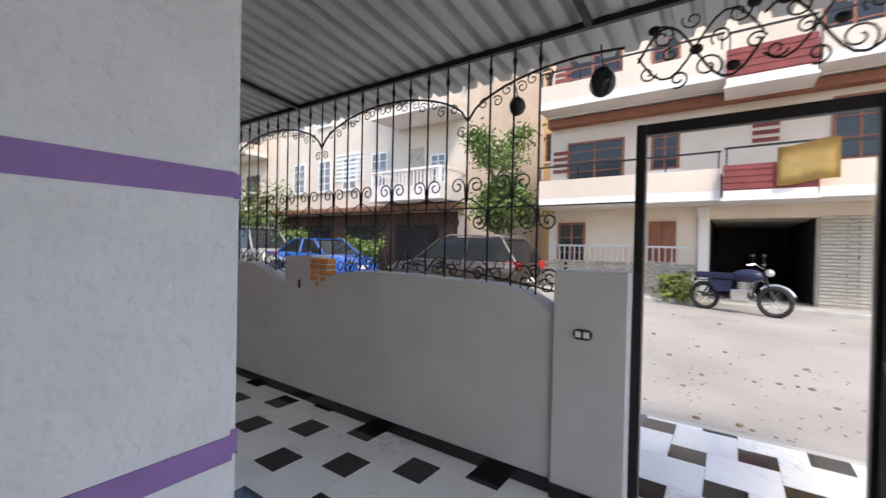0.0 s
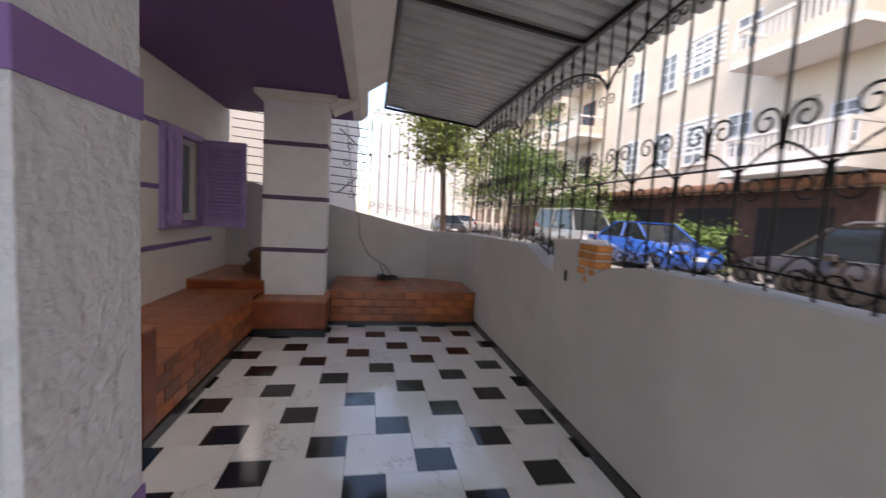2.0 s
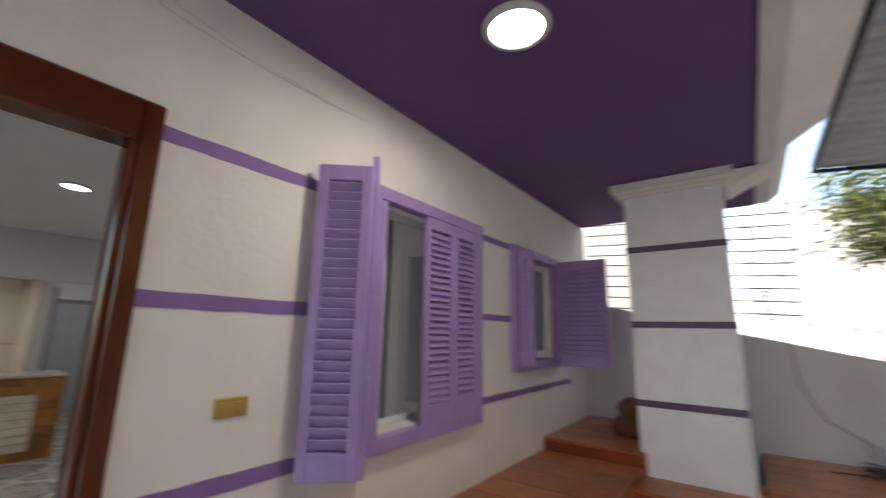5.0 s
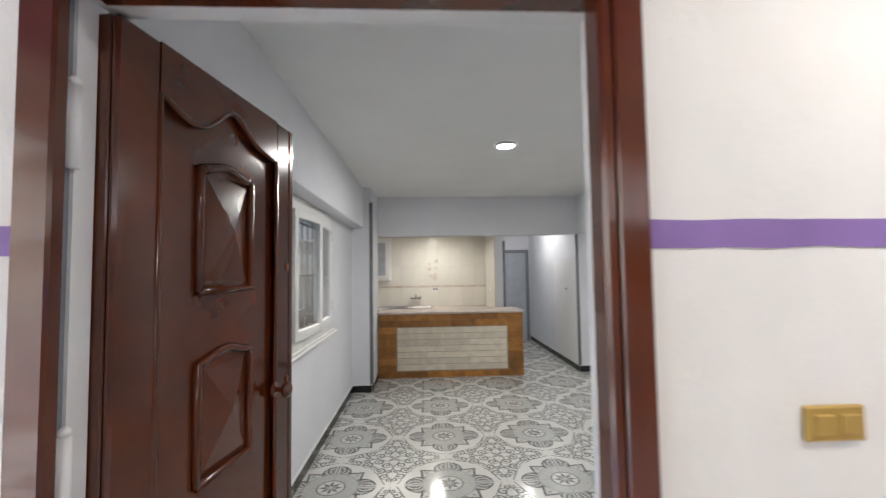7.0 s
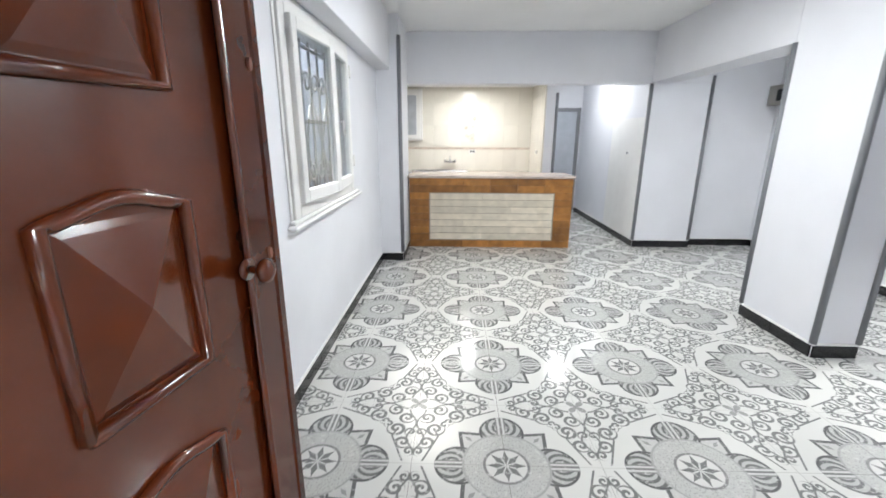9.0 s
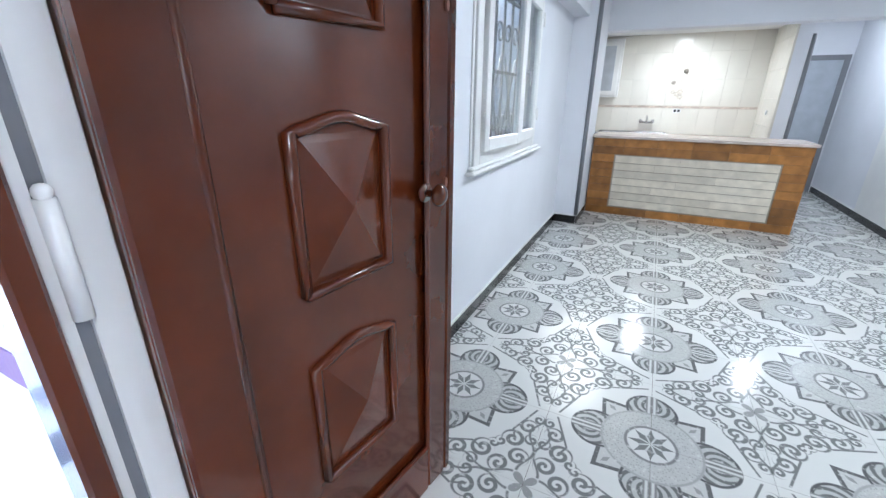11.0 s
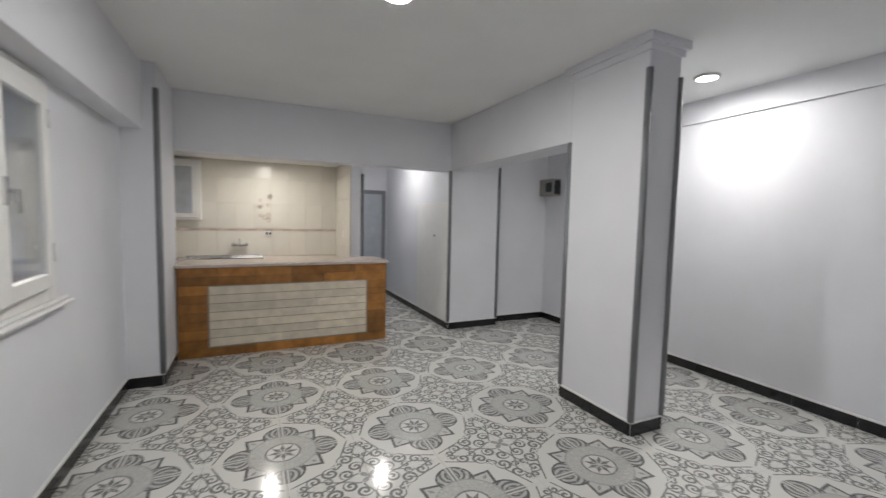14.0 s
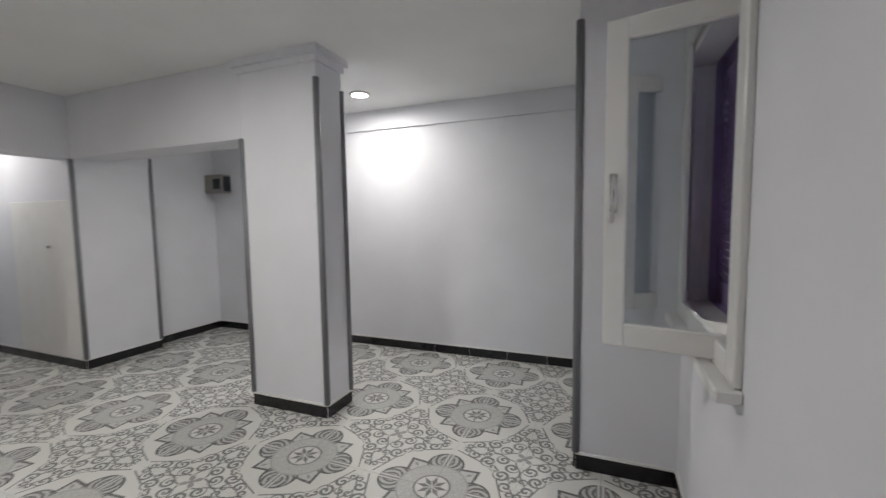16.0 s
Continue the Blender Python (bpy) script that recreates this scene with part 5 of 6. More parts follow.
for k in range(7):
    bm = bmesh.new()
    y = 0.08 + 0.167 * k
    tube(bm, (0, y, 0.0), (0, y, 0.97), 0.009, 6)
    if k % 2:
        for sgn in (1, -1):
            for zc, a0 in ((0.16, math.pi / 2), (0.72, -math.pi / 2)):
                sweep(bm, [(0, y + sgn * (p[0] + 0.085), p[1]) for p in spiral(0, zc, 0.075, math.pi, 1.2 if a0 > 0 else -1.2)], 0.008, 5, up=(1, 0, 0))
            sweep(bm, [(0, y + sgn * 0.12, 0.05), (0, y + sgn * 0.02, 0.28), (0, y + sgn * 0.02, 0.36), (0, y + sgn * 0.12, 0.58)], 0.008, 5, up=(1, 0, 0))
    part("bar", bm, M_GREYBOX, gr, smooth=True)
for z in (0.03, 0.48, 0.93):
    bm = bmesh.new()
    box(bm, -0.006, 0.006, 0.0, 1.16, z - 0.01, z + 0.01)
    part("rail", bm, M_GREYBOX, gr)
# added backdrop walls; height and distance set how bright the panes look
boxes("wall_light_backdrop", M_PARAPET, [(-3.7, -3.6, 0.2, 7.2, 0, 5.2), (-3.6, -1.95, 7.1, 7.2, 0, 5.2)], "added pale backdrop wall that sets the daylight in the side window", "wall")

# ---- kitchen ----
ctr = thing("counter", "kitchen counter faced with brown and pale plank tiles", "counter", at=(-1.165, 5.16, 0))
bm = bmesh.new()
box(bm, 0, 2.085, 0.014, 0.45, 0, 0.905)
part("core", bm, M_BRICKGROUT, ctr)
rowh = 0.905 / 10
for r in range(10):
    z = r * rowh
    runs = [(0, 2.085)] if r in (0, 9) else [(0, 0.255), (1.875, 2.085)]
    if r == 8:
        runs = [(0, 2.085)]
    for a, b in runs:
        n = max(1, round((b - a) / 0.36))
        for k in range(n):
            bm = bmesh.new()
            x0, x1 = a + (b - a) * k / n, a + (b - a) * (k + 1) / n
            box(bm, x0 + 0.001, x1 - 0.001, 0.002, 0.016, z + 0.001, z + rowh - 0.001)
            part("plank_tile", bm, M_WOODTILE, ctr)
for r in range(10):
    bm = bmesh.new()
    box(bm, 2.083, 2.097, 0.004, 0.45, r * rowh + 0.001, (r + 1) * rowh - 0.001)
    part("plank_tile", bm, M_WOODTILE, ctr)
ph = (8 * rowh - rowh - 0.02) / 7
for r in range(7):
    cuts = ([0.27, 0.95, 1.86], [0.27, 1.32, 1.86], [0.27, 0.7, 1.86])[r % 3]
    for a, b in zip(cuts, cuts[1:]):
        bm = bmesh.new()
        box(bm, a + 0.001, b - 0.001, 0.003, 0.016, rowh + 0.012 + r * ph + 0.0035, rowh + 0.012 + (r + 1) * ph - 0.0035)
        part("pale_plank_tile", bm, M_TIMBERTILE, ctr, "weathered cream plank tile")
bm = bmesh.new()
box(bm, 0.25, 1.88, 0.010, 0.015, rowh, 8 * rowh)
part("panel_back", bm, M_PLANKGAP, ctr)
bm = bmesh.new()
box(bm, -1.18, 0.95, 5.125, 5.70, 0.908, 0.94)
tagged(finish("worktop", bm, M_WORKTOP, 0.006), "pink-beige marble worktop on the counter", "worktop")
boxes("kitchen_back_bench", M_WHITEWOOD, [(-1.85, 0.665, 6.25, 6.85, 0, 0.83)], "white base under the back worktop", "cabinet")
bm = bmesh.new()
box(bm, -1.848, 0.663, 6.22, 6.85, 0.832, 0.865)
tagged(finish("worktop", bm, M_WORKTOP, 0.004), "beige marble worktop along the kitchen wall", "worktop")
sink = thing("sink", "steel kitchen sink set into the back worktop", "sink", at=(-1.30, 6.27, 0.865))
bm = bmesh.new()
for sp in ((0, 0.94, 0, 0.03, 0, 0.03), (0, 0.94, 0.45, 0.48, 0, 0.03), (0, 0.03, 0.03, 0.45, 0, 0.03), (0.91, 0.94, 0.03, 0.45, 0, 0.03), (0.03, 0.91, 0.03, 0.45, 0, 0.006)):
    box(bm, *sp)
part("basin", bm, M_CHROME, sink)
tap = thing("tap", "chrome wall mixer tap over the sink", "tap", at=(-0.66, 6.84, 0.99))
bm = bmesh.new()
tube(bm, (-0.08, -0.04, 0.03), (0.08, -0.04, 0.03), 0.018, 10)
sweep(bm, [(0.0, -0.05, 0.04), (0.0, -0.09, 0.1), (0.0, -0.16, 0.12), (0.0, -0.22, 0.08), (0.0, -0.23, 0.02)], 0.012, 8, up=(1, 0, 0))
part("spout", bm, M_CHROME, tap, smooth=True)
for sx in (-0.08, 0.08):
    bm = bmesh.new()
    tube(bm, (sx, 0.0, 0.03), (sx, -0.06, 0.03), 0.014, 10)
    ball(bm, (sx, -0.075, 0.045), 0.026, 1.2, 10, 8)
    part("handle", bm, M_CHROME, tap, smooth=True)
kb = boxes("wall_kitchen_back", M_KGROUT, [(-1.85, 0.665, 6.85, 6.87, 0, CEIL)], "cream ceramic tiled kitchen wall", "wall")
me = piece(0.2265, 0.008, 0.346, M_KTILE, "wall_tile", 0.002)
for i in range(11):
    for j in range(4):
        share("wall_tile", me, kb, Matrix.Translation((-1.848 + 0.2285 * i, 6.842, 0.87 + (0.348 * j if j < 1 else 0.348 * j + 0.035))))
me = piece(0.2265, 0.008, 0.03, M_STRIP, "border_tile", 0.002)
for i in range(11):
    share("border_tile", me, kb, Matrix.Translation((-1.848 + 0.2285 * i, 6.842, 1.22)))
ks = boxes("wall_kitchen_tiled", M_KGROUT, [(0.652, 0.665, 5.85, 6.84, 0, CEIL), (-1.85, -1.836, 5.3, 6.84, 0, CEIL)], "cream ceramic tiled kitchen side wall", "wall")
me = piece(0.008, 0.243, 0.316, M_KTILE, "wall_tile", 0.002)
for i in range(4):
    for j in range(7):
        share("wall_tile", me, ks, Matrix.Translation((0.646, 5.855 + 0.245 * i, 0.09 + 0.318 * j)))
        share("wall_tile", me, ks, Matrix.Translation((-1.838, 5.855 + 0.245 * i, 0.09 + 0.318 * j)))
boxes("ceiling_kitchen", M_CEIL, [(-1.85, 0.665, 5.46, 6.85, 2.18, 2.22)], "white kitchen ceiling", "ceiling")
# faint printed flowers on the tiles
dec = thing("flower_print", "faded printed flower bunch on the kitchen tiles", "tile print", at=(-0.345, 6.842, 1.36))
rnd = random.Random(4)
for k in range(11):
    bm = bmesh.new()
    cx, cz, r = rnd.uniform(-0.09, 0.09), rnd.uniform(0.18, 0.38), rnd.uniform(0.014, 0.026)
    if k > 6:
        cx, cz = rnd.uniform(-0.07, 0.07), rnd.uniform(0.0, 0.16)
    for p in range(5):
        a = p * 2 * math.pi / 5
        bmesh.ops.create_cone(bm, cap_ends=True, segments=8, radius1=r * 0.6, radius2=r * 0.6, depth=0.003, matrix=Matrix.Translation((cx + r * math.cos(a), 0, cz + r * math.sin(a))) @ Matrix.Rotation(math.pi / 2, 4, "X"))
    part("flower", bm, M_DECOR, dec)
cab = thing("wall_cabinet", "flat white cupboard with a pale panelled door on the kitchen wall", "cabinet", at=(-1.74, 6.76, 1.36))
bm = bmesh.new()
box(bm, 0, 0.63, 0, 0.082, 0, 0.78)
part("body", bm, M_WHITEWOOD, cab, bevel=0.004)
bm = bmesh.new()
box(bm, 0.03, 0.60, -0.018, 0.0, 0.03, 0.75)
d2 = part("door", bm, M_WHITEWOOD, cab, bevel=0.004)
bm = bmesh.new()
box(bm, 0.09, 0.535, -0.024, -0.018, 0.09, 0.69)
part("panel", bm, M_DOORGREY, d2, "pale grey inset panel", bevel=0.003)
wall_socket(-0.295, 6.842, 1.185, 0, 0.11, 0.06, M_WHITEWOOD, M_BLACKPLASTIC, "white socket plate on the kitchen tiles")
wall_socket(0.65, 6.25, 1.2, -90, 0.09, 0.06, M_WHITEWOOD, M_WHITEWOOD, "white switch plate on the kitchen side wall")

# ---- corridor ----
dp = thing("door_2", "plain white flush door in the corridor wall", "door", at=(1.802, 5.285, 0.1))
dp["kind"] = "structure"
bm = bmesh.new()
box(bm, -0.012, 0.0, 0, 1.08, 0, 1.565)
part("leaf", bm, M_WHITEWOOD, dp, bevel=0.003)
bm = bmesh.new()
tube(bm, (-0.012, 0.41, 1.11), (-0.03, 0.41, 1.11), 0.014, 10)
box(bm, -0.032, -0.022, 0.37, 0.43, 1.10, 1.12)
part("handle", bm, M_CHROME, dp)
for nm, y0 in (("door_3", 6.15), ("door_4", 7.1)):
    d3 = thing(nm, "grey-blue panelled door off the corridor", "door", at=(0.817, y0, 0))
    d3["kind"] = "structure"
    for sp in ((0, 0.025, 0, 0.06, 0, 1.92), (0, 0.025, 0.84, 0.9, 0, 1.92), (0, 0.025, 0.06, 0.84, 1.86, 1.92)):
        bm = bmesh.new()
        box(bm, *sp)
        part("frame_bar", bm, M_GREYTRIM, d3, bevel=0.003)
    bm = bmesh.new()
    box(bm, 0.0, 0.012, 0.06, 0.84, 0.0, 1.86)
    part("leaf", bm, M_DOORGREY, d3)
    for z0, z1 in ((0.2, 0.8), (1.0, 1.7)):
        bm = bmesh.new()
        box(bm, 0.012, 0.022, 0.2, 0.7, z0, z1)
        part("panel", bm, M_DOORGREY, d3, bevel=0.004)
d5 = thing("door_5", "grey-blue door closing the corridor", "door", at=(0.93, 8.05, 0))
d5["kind"] = "structure"
for sp in ((0, 0.07, -0.02, 0, 0, 1.95), (0.78, 0.85, -0.02, 0, 0, 1.95), (0.07, 0.78, -0.02, 0, 1.88, 1.95)):
    bm = bmesh.new()
    box(bm, *sp)
    part("frame_bar", bm, M_GREYTRIM, d5, bevel=0.003)
bm = bmesh.new()
box(bm, 0.07, 0.78, -0.012, 0, 0, 1.88)
part("leaf", bm, M_DOORGREY, d5)
# meter box
mb = thing("meter_box", "grey electricity meter box high in the alcove corner", "meter box", at=(3.43, 5.08, 1.80))
bm = bmesh.new()
box(bm, -0.13, 0, 0, 0.31, 0, 0.235)
part("case", bm, M_GREYBOX, mb, bevel=0.006)
bm = bmesh.new()
box(bm, -0.137, -0.13, 0.04, 0.16, 0.05, 0.18)
part("window", bm, M_DARKGLASS, mb)
bm = bmesh.new()
box(bm, -0.12, -0.01, -0.006, 0.0, 0.02, 0.21)
part("cover", bm, M_DARKGLASS, mb)

round_lamp(0.225, 2.69, CEIL, 0.075, M_LAMPGLOW, "round spot lamp lit in the white ceiling")
round_lamp(2.85, 2.72, CEIL, 0.075, M_LAMPGLOW, "round spot lamp lit in the white ceiling")
round_lamp(-0.32, 6.15, 2.18, 0.05, M_LAMPGLOW, "small round lamp lit in the kitchen ceiling")
# unseen lamp added to go with the corridor fill light
round_lamp(1.3, 6.5, CEIL, 0.06, M_LAMPGLOW, "added spot lamp in the corridor ceiling, unseen behind the beam")
# the room was laid out from its own floor: set it down to its true level
for ob in scene.objects:
    if ob.parent is None and ob.name not in before_room:
        ob.location.z += ROOM

# ---- street ----
ROAD = -0.12


def lift(y):
    """Height of the street, which rises gently towards the far pavement."""
    u = min(1.0, max(0.0, (-4.8 - y) / 7.0))
    return ROAD + 0.21 * u * u * (3 - 2 * u)


bm = bmesh.new()
prism(bm, [(-3.62, -0.5), (-3.62, ROAD)] + [(-4.8 - 0.5 * k, lift(-4.8 - 0.5 * k)) for k in range(15)] + [(-400, lift(-400)), (-400, -0.5)], "x", -400, 400)
setting("ground", bm, M_ROAD, "pale dusty unpaved street", "road")
bm = bmesh.new()
rnd = random.Random(2)
for k in range(800):
    x, y = rnd.uniform(-7, 5), -5.2 - abs(rnd.gauss(0, 1.3 if k % 3 else 3.0))
    if y < -11:
        continue
    r = rnd.uniform(0.006, 0.018) if k % 6 else rnd.uniform(0.02, 0.04)
    bmesh.ops.create_icosphere(bm, subdivisions=1, radius=r, matrix=Matrix.Translation((x, y, lift(y) + r * 0.15)) @ Matrix.Diagonal((1, rnd.uniform(0.6, 1.2), 0.5, 1)))
tagged(finish("rubble", bm, M_DEBRIS), "scattered stones and clods on the dusty street", "rubble", kind="stuff")
boxes("pavement", M_KERB, [(-40, 60, -14.0, -12.45, ROAD - 0.3, 0.2)], "raised concrete pavement across the street", "pavement", bevel=0.02)


def far_window(parent, x, z, w, h, y, frame_m, panes=2, pane=None):
    wn_ = new("window")
    wn_.parent = parent
    wn_.matrix_local = Matrix.Translation((x, y, z))
    bm = bmesh.new()
    box(bm, 0.05, w - 0.05, 0.005, 0.02, 0.05, h - 0.05)
    part("pane", bm, pane or M_DARKGLASS, wn_)
    bm = bmesh.new()
    for a, b, c, d in ((0, 0.06, 0, h), (w - 0.06, w, 0, h), (0.06, w - 0.06, 0, 0.06), (0.06, w - 0.06, h - 0.06, h)):
        box(bm, a, b, 0.0, 0.05, c, d)
    for k in range(1, panes):
        box(bm, w * k / panes - 0.025, w * k / panes + 0.025, 0.0, 0.045, 0.06, h - 0.06)
    if h > 1.0:
        for q in (1, 2, 3):
            box(bm, 0.06, w - 0.06, 0.0, 0.035, h * q / 4 - 0.015, h * q / 4 + 0.015)
    part("frame", bm, frame_m, wn_)
    bm = bmesh.new()
    box(bm, -0.08, w + 0.08, 0.0, 0.1, -0.07, 0.0)
    part("sill", bm, M_PALE, wn_)
    return wn_


def balcony(parent, x0, x1, z, y, depth, wall_m, solid=0.0, rail=False):
    """A slab with a parapet and balusters, or with a thin iron rail; y is the house face, and it reaches towards +y."""
    b = new("balcony")
    b.parent = parent
    b.matrix_local = Matrix.Translation((x0, y, z))
    w = x1 - x0
    bm = bmesh.new()
    box(bm, 0, w, 0, depth, -0.16, 0)
    box(bm, -0.04, w + 0.04, 0, depth + 0.04, -0.22, -0.16)
    part("slab", bm, M_PALE, b)
    if solid:
        bm = bmesh.new()
        box(bm, 0, w, depth - 0.1, depth, 0, solid)
        box(bm, 0, 0.1, 0, depth - 0.1, 0, solid)
        box(bm, w - 0.1, w, 0, depth - 0.1, 0, solid)
        part("parapet", bm, wall_m, b)
    if wall_m is M_DARKRED:
        for k in range(4):
            bm = bmesh.new()
            box(bm, -0.012, w + 0.012, depth - 0.1, depth + 0.012, 0.03 + solid * k / 4, solid * (k + 0.82) / 4)
            part("course", bm, M_DARKRED, b)
    n = int(w / (0.9 if rail else 0.17))
    bm = bmesh.new()
    if rail:
        box(bm, -0.015, 0.015, -0.015, 0.015, solid, solid + 0.36)
    else:
        tube(bm, (0, 0, solid), (0, 0, 0.86), 0.03, 6, 0.022)
    me = mesh_of("post" if rail else "baluster", bm, M_IRON if rail else M_PALE)
    for k in range(n + 1):
        share("post" if rail else "baluster", me, b, Matrix.Translation((0.05 + (w - 0.1) * k / n, depth - 0.05, 0)))
    bm = bmesh.new()
    if rail:
        box(bm, 0, w, depth - 0.07, depth - 0.03, solid + 0.36, solid + 0.4)
    else:
        box(bm, 0, w, depth - 0.1, depth, 0.86, 0.95)
        for xe in (0, w - 0.1):
            box(bm, xe, xe + 0.1, 0, depth - 0.1, 0.86, 0.95)
            box(bm, xe, xe + 0.1, depth - 0.1, depth, solid, 0.86)
    part("handrail", bm, M_IRON if rail else M_PALE, b)
    return b


def house(name, label, x0, x1, yf, depth, height, material, hole=None):
    th = thing(name, label, "house", at=(x0, yf, ROAD))
    w = x1 - x0
    bm = bmesh.new()
    if hole:
        a, b, c, e = hole
        for x_a, x_b, y_a, y_b, z_a in ((0, a, -e, 0, 0), (b, w, -e, 0, 0), (a, b, -e, 0, c)):
            box(bm, x_a, x_b, y_a, y_b, z_a, height)
            part("wall", bm, material, th)
            bm = bmesh.new()
        box(bm, 0, w, -depth, -e, 0, height)
    else:
        box(bm, 0, w, -depth, 0, 0, height)
    part("wall", bm, material, th)
    bm = bmesh.new()
    box(bm, -0.1, w + 0.1, -depth - 0.1, 0.12, height, height + 0.25)
    part("roof", bm, M_PALE, th)
    return th


# house with the garage, straight across from the gate
H1 = house("apartment_house", "cream three-storey house with brick-red balcony corners and a dark open garage", -14.0, 2.1, -13.2, 9, 11.2, M_CREAM, (9.98, 11.97, 2.3, 5.0))
for z, m in ((5.06, M_RUST), (5.3, M_PALE), (8.3, M_RUST), (8.52, M_PALE), (2.62, M_PALE)):
    bm = bmesh.new()
    box(bm, 0.0, 16.1, 0.0, 0.32 if m is M_RUST else 0.4, z, z + 0.2)
    part("cornice", bm, m, H1)
# near-black sheets put the garage's inner shade into its lining colour
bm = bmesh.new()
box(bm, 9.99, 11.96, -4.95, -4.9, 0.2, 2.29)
part("garage_back_shade", bm, M_OPENSHADE, H1, "near-black back sheet for the shade in the open garage")
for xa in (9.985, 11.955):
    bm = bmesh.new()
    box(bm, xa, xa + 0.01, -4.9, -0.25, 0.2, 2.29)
    part("garage_side_shade", bm, M_OPENSHADE, H1)
bm = bmesh.new()
box(bm, 11.99, 12.2, 0.0, 0.1, 0.2, 2.6)
box(bm, 11.97, 12.24, 0.0, 0.14, 2.35, 2.6)
part("garage_pilaster", bm, M_PALE, H1)
# coursed stone cladding beside the garage
st_a, st_b = piece(0.62, 0.05, 0.07, M_STONE, "stone", 0.008), piece(0.44, 0.06, 0.07, M_STONE, "stone", 0.008)
for r in range(26):
    for c in range(2):
        share("stone", st_a if (r + c) % 2 else st_b, H1, Matrix.Translation((8.88 + (0.0 if c == 0 else (0.63 if r % 2 else 0.45)), 0.0, 0.3 + r * 0.078)))
for r in range(11):
    for c in range(7):
        share("stone", st_a if (r + c) % 2 else st_b, H1, Matrix.Translation((12.26 + c * 0.54 + (0.1 if r % 2 else 0), 0.002, 0.3 + r * 0.078)))
balcony(H1, 0.6, 8.4, 2.86, 0.0, 1.0, M_CREAM, 0.5, True)
balcony(H1, 8.42, 10.1, 2.86, 0.0, 1.05, M_CREAM, 0.5, True)
balcony(H1, 10.15, 11.7, 2.82, 0.0, 1.3, M_DARKRED, 0.55, True)
balcony(H1, 11.75, 16.05, 2.86, 0.0, 1.1, M_CREAM, 0.5, True)
balcony(H1, 0.6, 10.1, 5.55, 0.0, 1.0, M_CREAM, 0.45, True)
balcony(H1, 10.2, 11.7, 5.3, 0.0, 1.2, M_DARKRED, 0.62, True)
balcony(H1, 11.75, 16.05, 5.55, 0.0, 1.1, M_CREAM, 0.45, True)
for x, z, w, h in ((14.0, 3.45, 1.57, 1.15), (12.67, 3.6, 0.66, 1.15), (12.7, 6.2, 0.66, 1.1), (14.1, 6.2, 1.6, 1.1), (4.2, 3.4, 1.2, 1.4), (6.5, 3.2, 1.0, 1.6), (6.4, 6.2, 1.2, 1.5),
                   (8.9, 3.1, 0.9, 1.8), (9.0, 6.0, 1.0, 1.9), (13.8, 9.4, 1.4, 1.3), (10.0, 9.4, 1.2, 1.3), (6.0, 9.4, 1.2, 1.3), (15.0, 0.5, 0.8, 1.75)):
    far_window(H1, x, z, w, h, 0.0, M_RUST)
for k in range(2):
    bm = bmesh.new()
    box(bm, 12.7 + 0.32 * k, 13.01 + 0.32 * k, 0.02, 0.07, 1.2, 2.25)
    leaf_s = part("shutter", bm, M_RUST, H1, "rust brown wooden shutter")
    for q in range(9):
        bm = bmesh.new()
        box(bm, 12.73 + 0.32 * k, 12.98 + 0.32 * k, 0.07, 0.085, 1.26 + q * 0.11, 1.33 + q * 0.11)
        part("slat", bm, M_RUST, leaf_s)
bm = bmesh.new()
box(bm, 0, 0.025, 0, 0.025, 0, 0.4)
rail_me = mesh_of("rail_post", bm, M_PARAPET)
for k in range(26):
    share("rail_post", rail_me, H1, Matrix.Translation((12.3 + k * 0.145, 0.3, 1.15)))
bm = bmesh.new()
box(bm, 12.26, 16.0, 0.28, 0.34, 1.55, 1.6)
part("handrail", bm, M_PARAPET, H1)
for xs, z0_ in ((10.68, 4.08), (15.5, 3.75), (15.5, 6.3)):
    for k in range(4):
        bm = bmesh.new()
        box(bm, xs, xs + 0.5, 0.0, 0.04, z0_ + k * 0.18, z0_ + 0.09 + k * 0.18)
        part("brick_stripe", bm, M_DARKRED, H1)
bm = bmesh.new()
rows = []
for i in range(9):
    t = i / 8
    rows.append([bm.verts.new((9.85 + 0.95 * t, 1.36 + 0.02 * math.sin(9 * t), 3.77 - 0.12 * t - u * (0.80 - 0.02 * t) + 0.02 * math.sin(6 * t))) for u in (0, 0.35, 0.7, 1.0)])
for p, q in zip(rows, rows[1:]):
    for u in range(3):
        bm.faces.new((p[u], q[u], q[u + 1], p[u + 1]))
bmesh.ops.solidify(bm, geom=bm.faces[:], thickness=0.02)
ob = finish("blanket", bm, M_YELLOWCLOTH, smooth=True)
ob.location = (-14.0, -13.2, ROAD)
tagged(ob, "mustard yellow blanket airing over a balcony rail", "blanket")

# pale house with white windows, further along
H2 = house("apartment_house", "pale plastered three-storey house with white paned windows", 5.8, 17.8, -14.2, 10, 11.6, M_BEIGE)
bm = bmesh.new()
box(bm, 0.0, 12.0, 0.0, 0.7, 2.85, 3.05)
for k in range(60):
    tube(bm, (0.1 + 0.2 * k, 0.05, 3.06), (0.1 + 0.2 * k, 0.75, 2.98), 0.09, 6)
part("tiled_eave", bm, M_ROOFTILE, H2)
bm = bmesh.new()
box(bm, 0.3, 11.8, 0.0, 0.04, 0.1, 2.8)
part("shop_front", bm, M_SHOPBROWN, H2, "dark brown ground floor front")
# flat near-black sheets on the closed front paint the shade of shop openings
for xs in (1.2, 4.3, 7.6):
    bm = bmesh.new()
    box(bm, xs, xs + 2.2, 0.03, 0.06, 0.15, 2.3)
    part("shop_shade_sheet", bm, M_OPENSHADE, H2)
